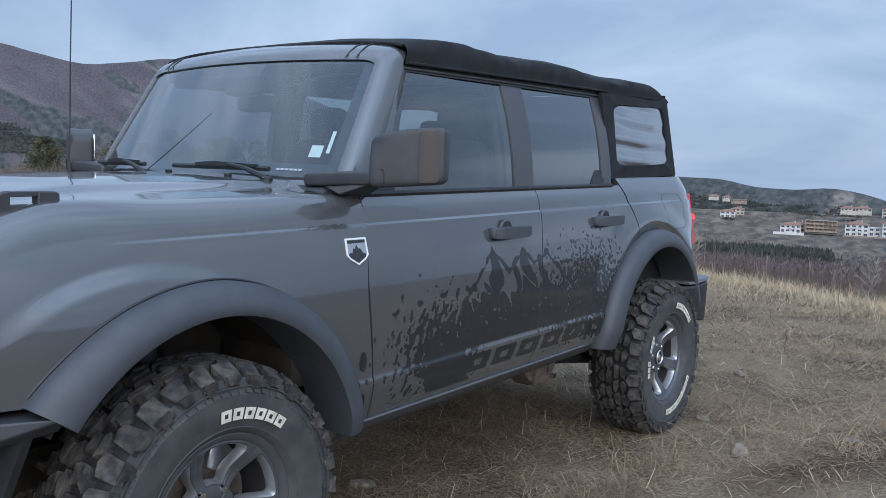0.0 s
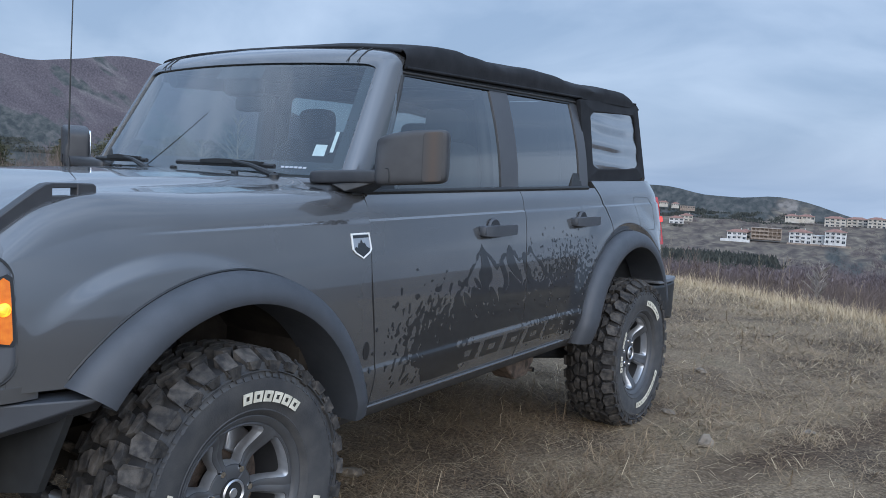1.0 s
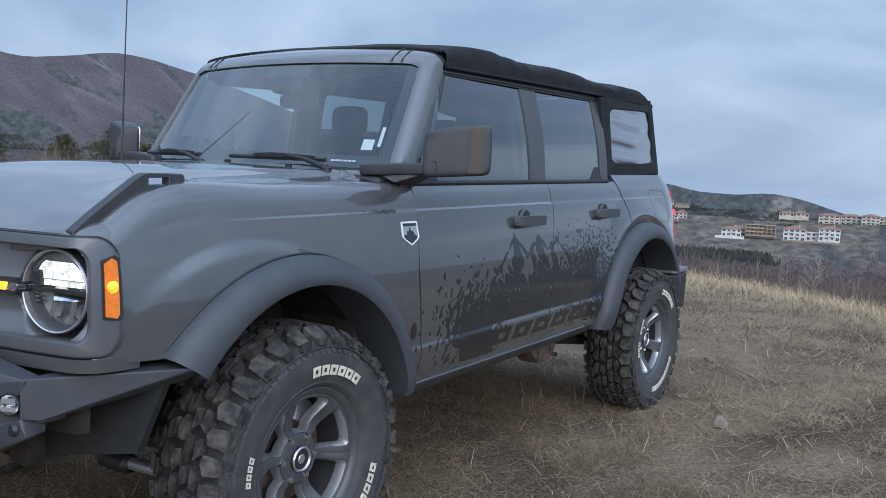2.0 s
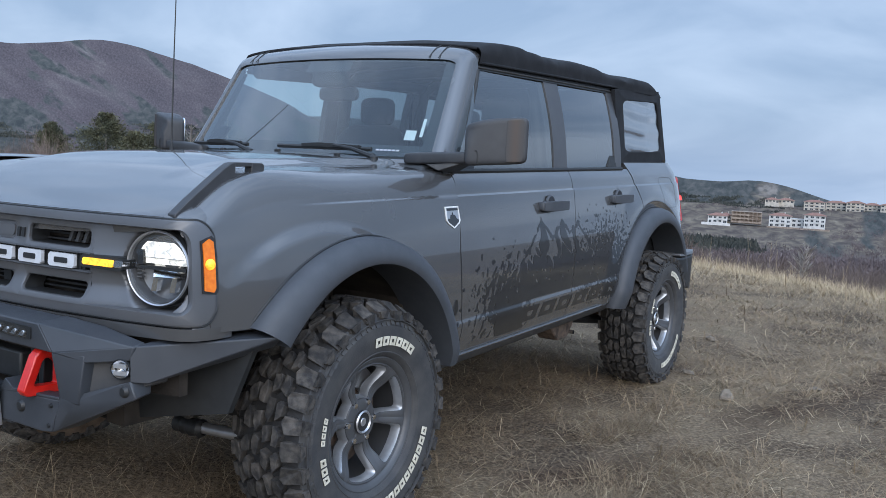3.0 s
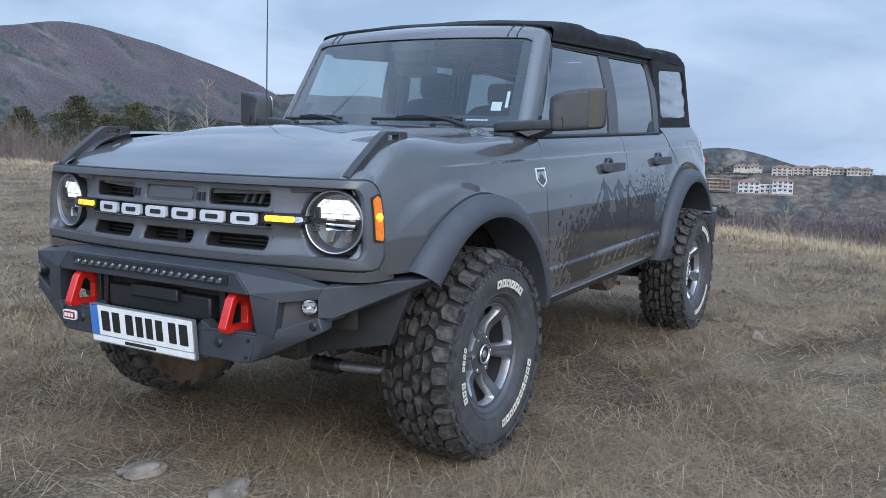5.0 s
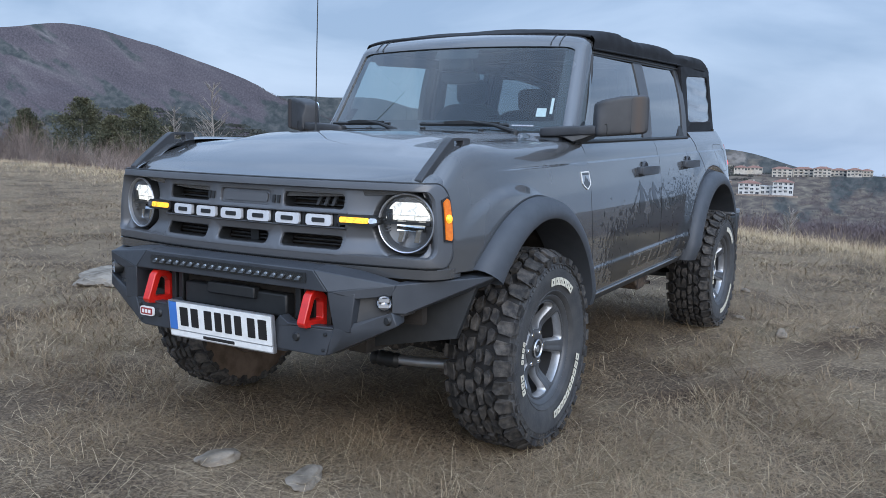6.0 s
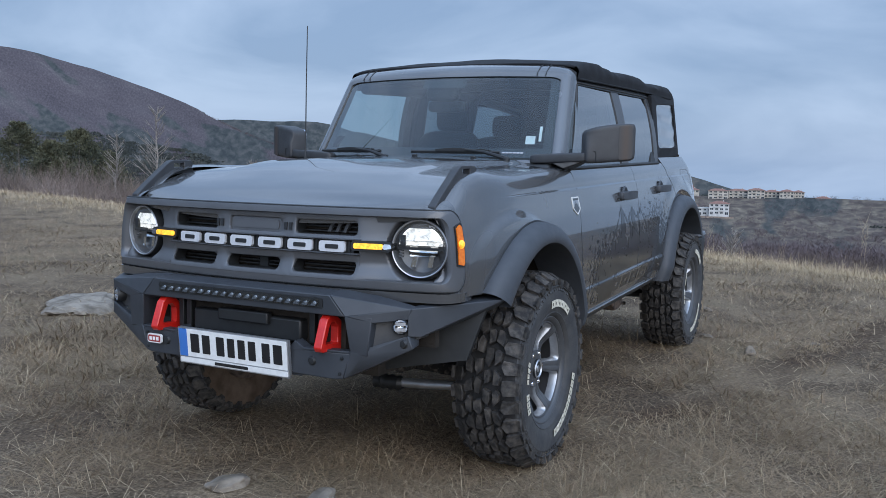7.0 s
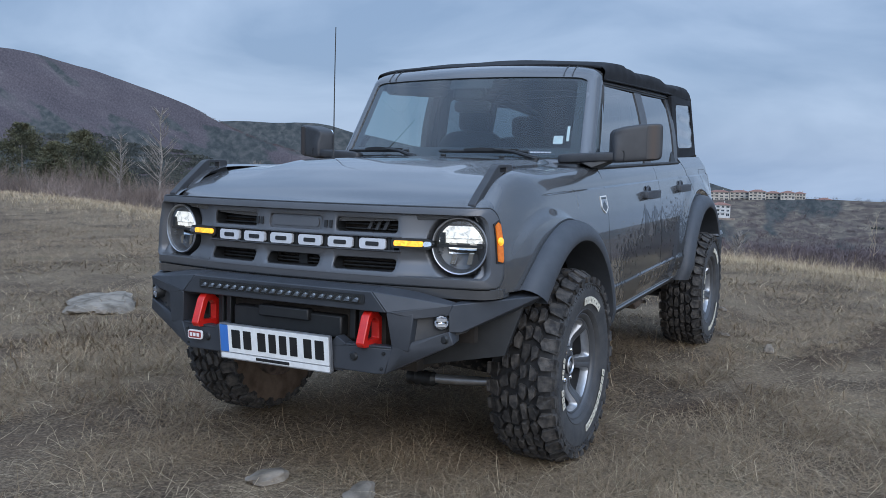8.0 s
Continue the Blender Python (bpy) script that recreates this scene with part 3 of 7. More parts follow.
# shut lines of the doors: place along the car by height, 0 at the sill, 1 at the window line
GAP_F = spline([0, 0.13, 0.33, 0.48, 0.63, 0.75, 0.86, 1.0], [0.668, 0.667, 0.658, 0.648, 0.640, 0.643, 0.655, 0.670])
GAP_M = spline([0, 0.2, 0.4, 0.64, 0.79, 1.0], [1.668, 1.694, 1.713, 1.717, 1.738, 1.766])
GAP_R = spline([0, 0.5, 1.0], [2.66, 2.635, 2.585])


def side_panel(y_low, y_high, top, ny, nz, base=0.515):
    """A body side between two gaps; y_low and y_high are functions of 0..1 from its lower edge up."""
    def at(u, v):
        y = y_low(v) + (y_high(v) - y_low(v)) * u
        z0, z1 = low_edge(y, base), top(y)
        z = z0 + (z1 - z0) * v
        return side_x(y, z), y, z
    return shell(grid(at, ny, nz), lambda p: (-0.03, 0, 0))


def fender_geo():
    """Side and rolled top of a front wing."""
    def at(u, v):
        y = -0.625 + (GAP_F(v / 0.7 if v < 0.7 else 1.0) - 0.017 + 0.625) * u
        zt = HOOD_EDGE(y) - 0.012
        zs = zt - 0.056
        z0 = low_edge(y, 0.515)
        if y < 0:
            z0 = max(z0, 0.79)
        if v <= 0.7:
            z = z0 + (zs - z0) * v / 0.7
            return side_x(y, z), y, z
        w = (v - 0.7) / 0.3
        k = smoothstep(-0.68, -0.48, y) * (1 - 0.62 * smoothstep(-0.46, 0.05, y)) * (1 - 0.5 * smoothstep(0.3, 0.66, y))      # fuller beside the trail sights
        a, b, c = Vector((side_x(y, zs), zs)), Vector((side_x(y, zs) - 0.022, zt - 0.004 + 0.040 * k)), Vector((0.705 + 0.03 * smoothstep(0.2, 0.66, y) + 0.024 * k, zt + 0.004 + 0.034 * k))
        p = a * (1 - w) ** 2 + b * 2 * w * (1 - w) + c * w * w
        return p.x, y, p.y
    return shell(grid(at, 120, 130), lambda p: (-0.03, 0, -0.01))


for s in (1, -1):
    fender = part("front_wing", sided(fender_geo(), s), PAINT, car)
    f_door = part("front_door", sided(side_panel(lambda v: GAP_F(v) - 0.011, lambda v: GAP_M(v) - 0.003, lambda y: BELT + RAKE * y, 40, 96), s), PAINT, car)
    r_door = part("rear_door", sided(side_panel(lambda v: GAP_M(v) + 0.003, lambda v: GAP_R(v) - 0.0025, lambda y: BELT + 0.006 + RAKE * y, 44, 96), s), PAINT, car)
    quarter = part("rear_quarter", sided(side_panel(lambda v: GAP_R(v) + 0.0025, lambda v: 3.53, lambda y: QUARTER + RAKE * y, 50, 90), s), PAINT, car)

    # sills under the doors
    part("sill", sided(moved(grid(lambda u, v: (0.834 - 0.05 * v**2, 0.52 + 1.86 * u, (0.514 - 0.062 * v) + RAKE * (0.52 + 1.86 * u)), 20, 4, flip=True), Matrix()), s), SATIN_STEEL, car, "dusty grey sill")
    part("sill_strip", sided(tube([(0.838, 0.52, 0.510 + RAKE * 0.52), (0.838, 2.36, 0.510 + RAKE * 2.36)], 0.006, 8), s), PAINT, car)

    # wheel-arch flares
    def flare_geo(yc, zc, a_front, a_back, grow_front):
        """A swept lip round a wheel: from the wing out, over a rounded shoulder and back under."""
        section = [(0.585, -0.005), (0.586, 0.03), (0.578, 0.055), (0.560, 0.072), (0.535, 0.083), (0.512, 0.085), (0.500, 0.080), (0.498, 0.06), (0.500, -0.12)]

        def at(u, v):
            a = a_front + (a_back - a_front) * u
            r, out = section[int(round(v * (len(section) - 1)))]
            c = math.cos(radians(a))
            if c < 0:
                r += grow_front * (-c) ** 2 * smoothstep(0.49, 0.58, r)
            y, z = yc + r * c * 1.0, zc + r * math.sin(radians(a))
            base = SIDE(max(z, zc) - RAKE * y) if z > zc else SIDE(zc - RAKE * y)
            if y < -0.15:
                base -= 0.06 * ((-0.15 - y) / 0.5) ** 2
            return min(base, 0.85) + out, y, z
        return grid(at, 48, len(section) - 1, flip=True)
    part("wheel_arch_flare", sided(flare_geo(0.0, 0.455, 146, 8, 0.03), s), FLARE, car)
    for yc, zc, a0, a1 in ((0.0, 0.455, 144, 10), (2.87, 0.515, 168, 6)):
        pts = []
        for k in range(49):
            a = radians(a0 + (a1 - a0) * k / 48)
            rr = 0.588 + 0.03 * max(0, -math.cos(a)) ** 2
            y, z = yc + rr * math.cos(a), zc + rr * math.sin(a)
            pts.append((side_x(y, z) - 0.001, y, z))
        part("flare_seam", sided(tube(pts, 0.0045, 6), s), BLACK, car)
    part("wheel_arch_flare", sided(flare_geo(2.87, 0.515, 177, 4, 0.03), s), FLARE, car)
    # liners of the wheel wells
    for yc, zc in ((0.0, 0.455), (2.87, 0.515)):
        part("wheel_well", sided(lathe([(0.515, 0.86), (0.515, 0.40), (0.30, 0.38)], 40, "x", 8 if yc < 1 else 2, 150 if yc < 1 else 176), s), VOID, car, m=Matrix.Translation((0, yc, zc)))

# ---- bonnet ----
def hood_z(x, y):
    k = min(abs(x) / 0.705, 1)
    edge = HOOD_EDGE(y)
    crown = 0.032 * (1 - k**2.2) * smoothstep(-0.75, -0.1, y)
    bulge = 0.018 * (1 - smoothstep(0.46, 0.54, abs(x) - 0.08 * (y - 0.2))) * smoothstep(-0.55, -0.1, y)
    return edge + crown + bulge


def nose_y(x):
    """The front's plan: it bows back towards the wings."""
    return -0.80 + 0.10 * (abs(x) / 0.8) ** 2.2


def hood_at(u, v):
    y_rear = 0.60 - 0.0 * v
    x = -0.70 + 1.40 * u
    y0 = nose_y(x) + 0.045
    y = y0 + (y_rear - y0) * v**1.25
    z = hood_z(x, y)
    if v < 0.08:
        z -= 0.014 * (1 - v / 0.08) ** 2
    return x * (1 + 0.04 * smoothstep(0.0, 0.6, y)), y, z


part("bonnet", shell(grid(hood_at, 56, 60, flip=True), lambda p: (0, 0, -0.03)), PAINT, car)
part("scuttle", shell(grid(lambda u, v: (-0.765 + 1.53 * u, 0.605 - 0.09 * 4 * u * (1 - u) * v + 0.10 * v, 1.262 + 0.04 * (1 - (2 * u - 1) ** 2) + 0.03 * v), 24, 4, flip=True), (0, 0, -0.05)), BLACK, car)

# ---- glasshouse ----
def windscreen_at(u, v):
    x = (-1 + 2 * u) * (0.688 - 0.050 * v)
    k = 1 - (x / 0.7) ** 2
    return x, 0.64 + 0.255 * v - 0.085 * k, 1.315 + 0.42 * v + 0.012 * k * v


windscreen = part("windscreen", grid(windscreen_at, 24, 14), GLASS, car)
windscreen.visible_shadow = False


def band_at(lo, hi, v0, v1):
    def at(u, v):
        p = windscreen_at(lo + (hi - lo) * u, v0 + (v1 - v0) * v)
        return p[0], p[1] + 0.006, p[2]
    return at


# black printed border behind the glass
for lo, hi, v0, v1 in ((0, 1, -0.02, 0.11), (0, 0.036, 0.11, 1), (0.958, 1, 0.11, 1), (0, 1, 0.965, 1.02), (0.40, 0.60, 0.86, 0.965)):
    part("windscreen_border", grid(band_at(lo, hi, v0, v1), 16, 6, flip=True), BLACK, windscreen)

# painted frame round the screen: pillars and header in one sweep
def screen_ext(a, b):
    """The screen's surface carried on past its edges; a and b as its two parameters."""
    x = (-1 + 2 * a) * (0.688 - 0.050 * min(b, 1.0))
    k = 1 - (min(abs(x), 0.7) / 0.7) ** 2
    y, z = 0.64 + 0.255 * b - 0.085 * k, 1.315 + 0.42 * b + 0.012 * k * b
    over = max(0.0, b - 1.0)
    y += 0.25 * over + 1.2 * over**2
    z += 0.13 * over - 0.3 * over**2
    wide = max(0.0, abs(a - 0.5) - 0.5)
    return Vector((x, y + 4.5 * wide**2 * 4, z))


def screen_lift(out, back):
    return lambda a, b: tuple(screen_ext(a, b) + Vector((math.copysign(0.25, a - 0.5) * (abs(a - 0.5) > 0.49) * out, -0.85 * out + back, 0.45 * out)))


def pillar_back(a, b):
    """The rear edge of the frame: deep at the pillars' feet, thin under the canvas."""
    return screen_lift(-0.012, 0.085 - 0.052 * max(b, 0) - 0.022 * smoothstep(0.92, 1.06, b))(a, b)


f_out, f_in = dense_pair(rounded(-0.042, 1.042, -0.10, 1.150, 0.11, 8), rounded(0.004, 0.996, -0.03, 0.992, 0.05, 8), 0.035)
frame_ring = ring(f_in, f_out, [(0, screen_lift(0.000, 0.006)), (0.0, screen_lift(0.007, 0)), (0.25, screen_lift(0.013, 0)), (0.6, screen_lift(0.012, 0)), (0.88, screen_lift(0.002, 0.0)), (1.0, screen_lift(-0.012, 0.008)), (1.0, pillar_back)])
header = part("windscreen_frame", frame_ring, PAINT, car)
for s in (1, -1):
    for xx in (0.90, 0.935):
        pts = [screen_lift(0.0135 - 0.012 * max(0, k - 4) / 3, 0.0)(0.5 + s * (xx - 0.5), 1.0 + 0.15 * k / 7) for k in range(8)]
        part("seam", tube(pts, 0.0022, 6), BLACK, header)


# ---- canvas roof ----
ROOF_W = spline([0.93, 1.6, 2.5, 3.1, 3.42], [0.704, 0.714, 0.712, 0.694, 0.655])
ROOF_T = spline([0.93, 1.05, 1.15, 1.4, 1.6, 2.1, 2.6, 3.1, 3.35, 3.42], [1.812, 1.838, 1.848, 1.852, 1.861, 1.868, 1.876, 1.880, 1.862, 1.83])


def roof_at(u, v):
    w = -1 + 2 * u
    a = abs(w)
    front = 0.962 - 0.044 * (1 - min(a / 0.8, 1) ** 2)
    y = front + (3.42 - front) * v
    half = ROOF_W(y)
    # over the top, then round the edge and down the side
    if a < 0.8:
        k = a / 0.8
        x, z = half * 0.955 * k, ROOF_T(y - front + 0.97) + (0.004 + 0.044 * smoothstep(front, front + 0.5, y)) * (1 - k**2) - 0.014 * k**6
    else:
        k = (a - 0.8) / 0.2
        x = half * (0.955 + 0.045 * math.sin(k * math.pi / 2))
        low = 1.703 + 0.033 * y
        z = ROOF_T(y) - 0.014 + (low - ROOF_T(y) + 0.014) * (1 - math.cos(k * math.pi / 2))
    sag = 0.012 * math.sin((y - 1.0) * 7.2) * smoothstep(0.5, 0.85, a) * (1 - smoothstep(0.85, 0.95, a)) + 0.010 * noise.noise(Vector((x * 5, y * 5, 1))) * (1 - smoothstep(0.85, 0.97, a)) * smoothstep(front, front + 0.35, y)
    fold = 0.008 * noise.noise(Vector((x * 9, y * 11 + z * 6, 5))) * (1 - smoothstep(0.9, 1.0, a)) - 0.012 * smoothstep(0.9, 1.0, a)
    return math.copysign(x + fold * (a > 0.6), w), y, z + sag


part("canvas_roof", shell(grid(roof_at, 72, 80, flip=True), (0, 0, -0.004)), FABRIC, car)
hem = [roof_at(0.10 + 0.80 * k / 24, 0.0) for k in range(25)]
part("canvas_hem", tube([(x, y, z - 0.006) for x, y, z in hem], 0.006, 8), FABRIC, car)


def rear_at(u, v):
    w = -1 + 2 * u
    y = 3.42 + 0.12 * v - 0.05 * abs(w) ** 4
    return w * (0.65 - 0.005 * v), y, 1.845 - 0.46 * v + (1 - abs(w) ** 6) * 0.02 * (1 - v)


part("canvas_back", grid(rear_at, 24, 12, flip=True), FABRIC, car)

for s in (1, -1):
    # canvas quarter with its clear window
    def q_at(u, v, out=0.0):
        """u along, v up: the slanted quarter."""
        yb, yt = 2.50 + 1.01 * u, 2.455 + 0.925 * u
        y = yb + (yt - yb) * v
        zb, zt = 1.352 + 0.04 * u, 1.775 + 0.055 * u
        x = (0.738 - 0.058 * u**2) + (-0.030) * v + out
        return x, y, zb + (zt - zb) * v

    outer = rounded(0, 1, 0, 1, 0.02, 5)
    inner = rounded(0.13, 0.90, 0.16, 0.86, 0.09, 5)
    geo = ring(outer, inner, [(0, lambda a, b: q_at(a, b, -0.02)), (0, lambda a, b: q_at(a, b, 0.004)), (0.92, lambda a, b: q_at(a, b, 0.006)), (1.0, lambda a, b: q_at(a, b, 0.0)), (1.0, lambda a, b: q_at(a, b, -0.02))])
    q = part("canvas_quarter", sided(geo, s), FABRIC, car)

    def vinyl_at(u, v):
        a, b = 0.12 + 0.79 * u, 0.15 + 0.72 * v
        x, y, z = q_at(a, b, -0.004)
        wave = 0.010 * math.sin(b * 26 + 3.0 * math.sin(a * 2.2)) * (0.4 + 0.6 * math.sin(math.pi * a))
        return x + wave * 0.36 + 0.004 * noise.noise(Vector((y * 4, z * 9, 0))), y, z
    pane = part("clear_vinyl_window", sided(grid(vinyl_at, 30, 30), s), VINYL, q, "rippled clear vinyl window")
    pane.visible_shadow = False

    # side windows: frameless panes between sill line and roof
    def pane_at(y0b, y1b, y0t, y1t, out=0.0, zt=lambda y: 1.682 + 0.0265 * y):
        def at(u, v):
            y = (y0b + (y1b - y0b) * u) * (1 - v) + (y0t + (y1t - y0t) * u) * v
            zb = BELT + 0.012 + RAKE * y
            z = zb + (zt(y) - zb) * v
            return 0.757 - 0.065 * v - 0.012 * v * v + out + 0.012 * math.sin(math.pi * v), y, z
        return at
    p1 = part("front_window", sided(grid(pane_at(0.70, 1.625, 0.950, 1.600), 20, 12), s), SIDE_GLASS, car)
    p2 = part("rear_window", sided(grid(pane_at(1.755, 2.42, 1.735, 2.40), 16, 12), s), DARK_GLASS, car)
    p1.visible_shadow = p2.visible_shadow = False
    part("door_pillar", sided(shell(grid(pane_at(1.615, 1.765, 1.59, 1.745, 0.006), 4, 10), (-0.04, 0, 0)), s), PILLAR, car)
    part("rear_pillar", sided(shell(grid(pane_at(2.405, 2.505, 2.385, 2.475, 0.006), 4, 10), (-0.04, 0, 0)), s), PILLAR, car)
    part("window_corner", sided(shell(grid(pane_at(2.30, 2.425, 2.405, 2.412, 0.009, lambda y: 1.47 + 0.02 * y), 3, 8), (-0.02, 0, 0)), s), BLACK, car)
    part("window_corner", sided(shell(grid(pane_at(0.69, 0.84, 0.80, 0.85, 0.010, lambda y: 1.43), 3, 8), (-0.02, 0, 0)), s), BLACK, car)
    # rubber strip along the sill of the windows, and the rail over them
    part("window_seal", sided(tube([(0.766, y, BELT + 0.008 + RAKE * y) for y in (0.66, 1.0, 1.5, 2.0, 2.5)], 0.010, 8), s), BLACK, car)
    def rail_at(u, v):
        y = 0.957 + 1.545 * u
        return 0.684 - 0.010 * v + 0.006 * math.sin(math.pi * u), y, 1.680 + 0.0265 * y + (0.036 + 0.0065 * y) * v
    rail = part("roof_rail", sided(shell(grid(rail_at, 20, 2), (-0.03, 0, 0)), s), BLACK, car)
    part("rail_lip", sided(tube([Vector(rail_at(k / 10, 0.28)) + Vector((0.003, 0, 0)) for k in range(11)], 0.0045, 8), s), SATIN_STEEL, rail)
    part("canvas_hem", sided(tube([(ROOF_W(y) - 0.012, y, 1.704 + 0.033 * y) for y in (0.975, 1.3, 1.7, 2.1, 2.5)], 0.006, 8), s), FABRIC, car)
    part("pillar_seal", sided(tube([(0.742, 0.772, 1.30), (0.722, 0.858, 1.487), (0.704, 0.922, 1.62), (0.690, 0.958, 1.704)], 0.008, 8), s), BLACK, car)

# ---- front panel: surround, grille, lamps ----
def nose(x, z, d=0.0):
    """A place on the front; d metres behind its foremost skin."""
    lean = max(0, 0.10 * (z - 0.96))
    if abs(x) <= 0.735:
        return x, nose_y(x) + d + lean, z
    # past the lamps x counts on along the skin, round the corner to the wing
    t = min((abs(x) - 0.735) / 0.150, 1.0)
    xe = side_x(-0.60, z)
    a, b, c, e = Vector((0.735, nose_y(0.735))), Vector((xe - 0.026, -0.706)), Vector((xe + 0.001, -0.664)), Vector((xe + 0.002, -0.60))
    p = a * (1 - t) ** 3 + b * 3 * t * (1 - t) ** 2 + c * 3 * t * t * (1 - t) + e * t**3
    g = ((b - a) * (1 - t) ** 2 + (c - b) * 2 * t * (1 - t) + (e - c) * t * t).normalized()
    if x < 0:
        p += Vector((0.026, -0.010)) * math.sin(math.pi * t)
    return math.copysign(p.x - d * g.y, x), p.y + d * g.x + lean * (1 - t), z


OUT, INN = rounded(-0.883, 0.883, 0.812, 1.104, 0.055, 8), rounded(-0.800, 0.800, 0.847, 1.074, 0.040, 8)


po, pi = dense_pair(OUT, INN, 0.04)
surround = part("grille_surround", ring(po, pi, [(0, lambda x, z: nose(x, z, 0.03)), (0.0, lambda x, z: nose(x, z, 0.004)), (0.06, lambda x, z: nose(x, z, -0.001)), (0.16, lambda x, z: nose(x, z, -0.002)), (0.86, lambda x, z: nose(x, z, -0.002)), (0.97, lambda x, z: nose(x, z, 0.006)), (1.0, lambda x, z: nose(x, z, 0.016)), (1.0, lambda x, z: nose(x, z, 0.055))]), SATIN, car)
part("surround_seam", tube([nose(x * 1.003, z, 0.006) for x, z in po + po[:1]], 0.0045, 6, ends=False), BLACK, car)


def front_sheet(x0, x1, z0, z1, d, nx=12, nz=3, round_z=0.0):
    def at(u, v):
        x, z = x0 + (x1 - x0) * u, z0 + (z1 - z0) * v
        return nose(x, z, d + round_z * (2 * v - 1) ** 4)
    return shell(grid(at, nx, nz), (0, 0.05, 0))


def panel_d(x, z):
    """Depth of the grille panel: hollow round the lamps, standing out along the middle."""
    mid = 1 - smoothstep(0.42, 0.58, abs(x))
    bowl = 0.06 * (1 - smoothstep(0.114, 0.132, math.hypot(abs(x) - 0.677, z - 0.964)))
    return 0.046 - 0.026 * mid - 0.010 * math.exp(-((z - 0.960) / 0.030) ** 2) - 0.024 * (1 - smoothstep(0.842, 0.905, z)) * (1 - bowl / 0.06) + bowl


def on_panel(back):
    return lambda x, z: nose(x, z, panel_d(x, z) + back)


grille = part("grille_panel", shell(grid(lambda u, v: nose(-0.806 + 0.351 * u, 0.84 + 0.235 * v, panel_d(-0.806 + 0.351 * u, 0.84 + 0.235 * v)), 64, 48), (0, 0.04, 0)), SATIN, car)
part("grille_side", shell(grid(lambda u, v: nose(0.455 + 0.351 * u, 0.84 + 0.235 * v, panel_d(0.455 + 0.351 * u, 0.84 + 0.235 * v)), 64, 48), (0, 0.04, 0)), SATIN, grille)
part("grille_back", front_sheet(-0.5, 0.5, 0.84, 1.08, 0.115, 20, 2), VOID, grille)
# upper and lower rows of slots, cut through the panel with rolled edges
for z0, z1, s0, s1 in ((0.984, 1.075, 1.002, 1.054), (0.84, 0.938, 0.858, 0.902)):
    for x0, x1, a0, a1 in ((-0.455, -0.172, -0.442, -0.205), (-0.172, 0.172, -0.138, 0.110), (0.172, 0.455, 0.180, 0.440)):
        o, i = dense_pair(rounded(x0, x1, z0, z1, 0.002, 5), rounded(a0, a1, s0, s1, 0.016, 5), 0.02)
        closed = z0 > 0.95 and abs(x0) < 0.2 and x1 > 0 and x0 < 0
        part("grille_slot", ring(o, i, [(0, on_panel(0)), (0.55, on_panel(0.0)), (0.9, on_panel(0.002)), (1.0, on_panel(0.008)), (1.0, on_panel(0.016 if closed else 0.010))]), SATIN, grille)
        if not closed:
            part("slot_wall", ring(o, i, [(1.0, on_panel(0.010)), (1.0, on_panel(0.07))]), BLACK, grille)
        if closed:
            part("slot_plate", prism(rounded(a0, a1, s0, s1, 0.016, 5), on_panel(0.012), on_panel(0.02)), SATIN, grille)
            part("slot_plate", prism(rounded(a0 + 0.012, a1 - 0.012, s0 + 0.009, s1 - 0.009, 0.010, 5), on_panel(0.007), on_panel(0.014)), SATIN, grille)
        else:
            part("slot_slat", front_sheet(a0, a1, (s0 + s1) / 2 - 0.003, (s0 + s1) / 2 + 0.003, 0.085, 8, 1), BLACK, grille)
            part("slot_slat", front_sheet(a0, a1, s0 + 0.006, s0 + 0.011, 0.08, 8, 1), BLACK, grille)
for x in (-0.187, 0.146):
    for dx in (-0.009, 0.013):
        part("grille_notch", front_sheet(x + dx - 0.006, x + dx + 0.006, 1.012, 1.040, 0.014, 2, 2), BLACK, grille)
for k in range(3):
    part("vent_fin", hull([(0.30 + 0.035 * k + dx + 0.5 * dz, nose_y(0.34) + dy, 1.027 + dz) for dx in (-0.007, 0.007) for dy in (0.075, 0.085) for dz in (-0.019, 0.019)]), RIM, grille)
part("grille_post", front_sheet(-0.025, 0.015, 0.858, 0.902, 0.075, 2, 3), BLACK, grille)
band = front_sheet(-0.43, 0.43, 0.936, 0.986, 0.022, 24, 2)
letter_bar = part("letter_bar", band, BLACK, grille)
part("bonnet_gap", tube([nose(-0.735 + 1.47 * k / 24, 1.101, 0.030) for k in range(25)], 0.007, 6), VOID, car)
for z0, z1 in ((0.984, 0.990), (0.931, 0.937)):
    part("band_edge", front_sheet(-0.46, 0.46, z0, z1, 0.006, 24, 2, 0.006), SATIN, grille)
for k in range(56):
    x = -0.418 + 0.836 * k / 55
    part("mesh_bar", box(x - 0.001, x + 0.001, nose_y(x) + 0.017, nose_y(x) + 0.024, 0.938, 0.984), BLACK, letter_bar)


def plate_bar(x0, x1, z0, z1, d0=0.004, d1=0.036, cut=0.008):
    """A raised block on the front with clipped corners."""
    o = [(x0 + cut, z0), (x1 - cut, z0), (x1, z0 + cut), (x1, z1 - cut), (x1 - cut, z1), (x0 + cut, z1), (x0, z1 - cut), (x0, z0 + cut)]
    return prism(o, lambda x, z: nose(x, z, d0), lambda x, z: nose(x, z, d1))


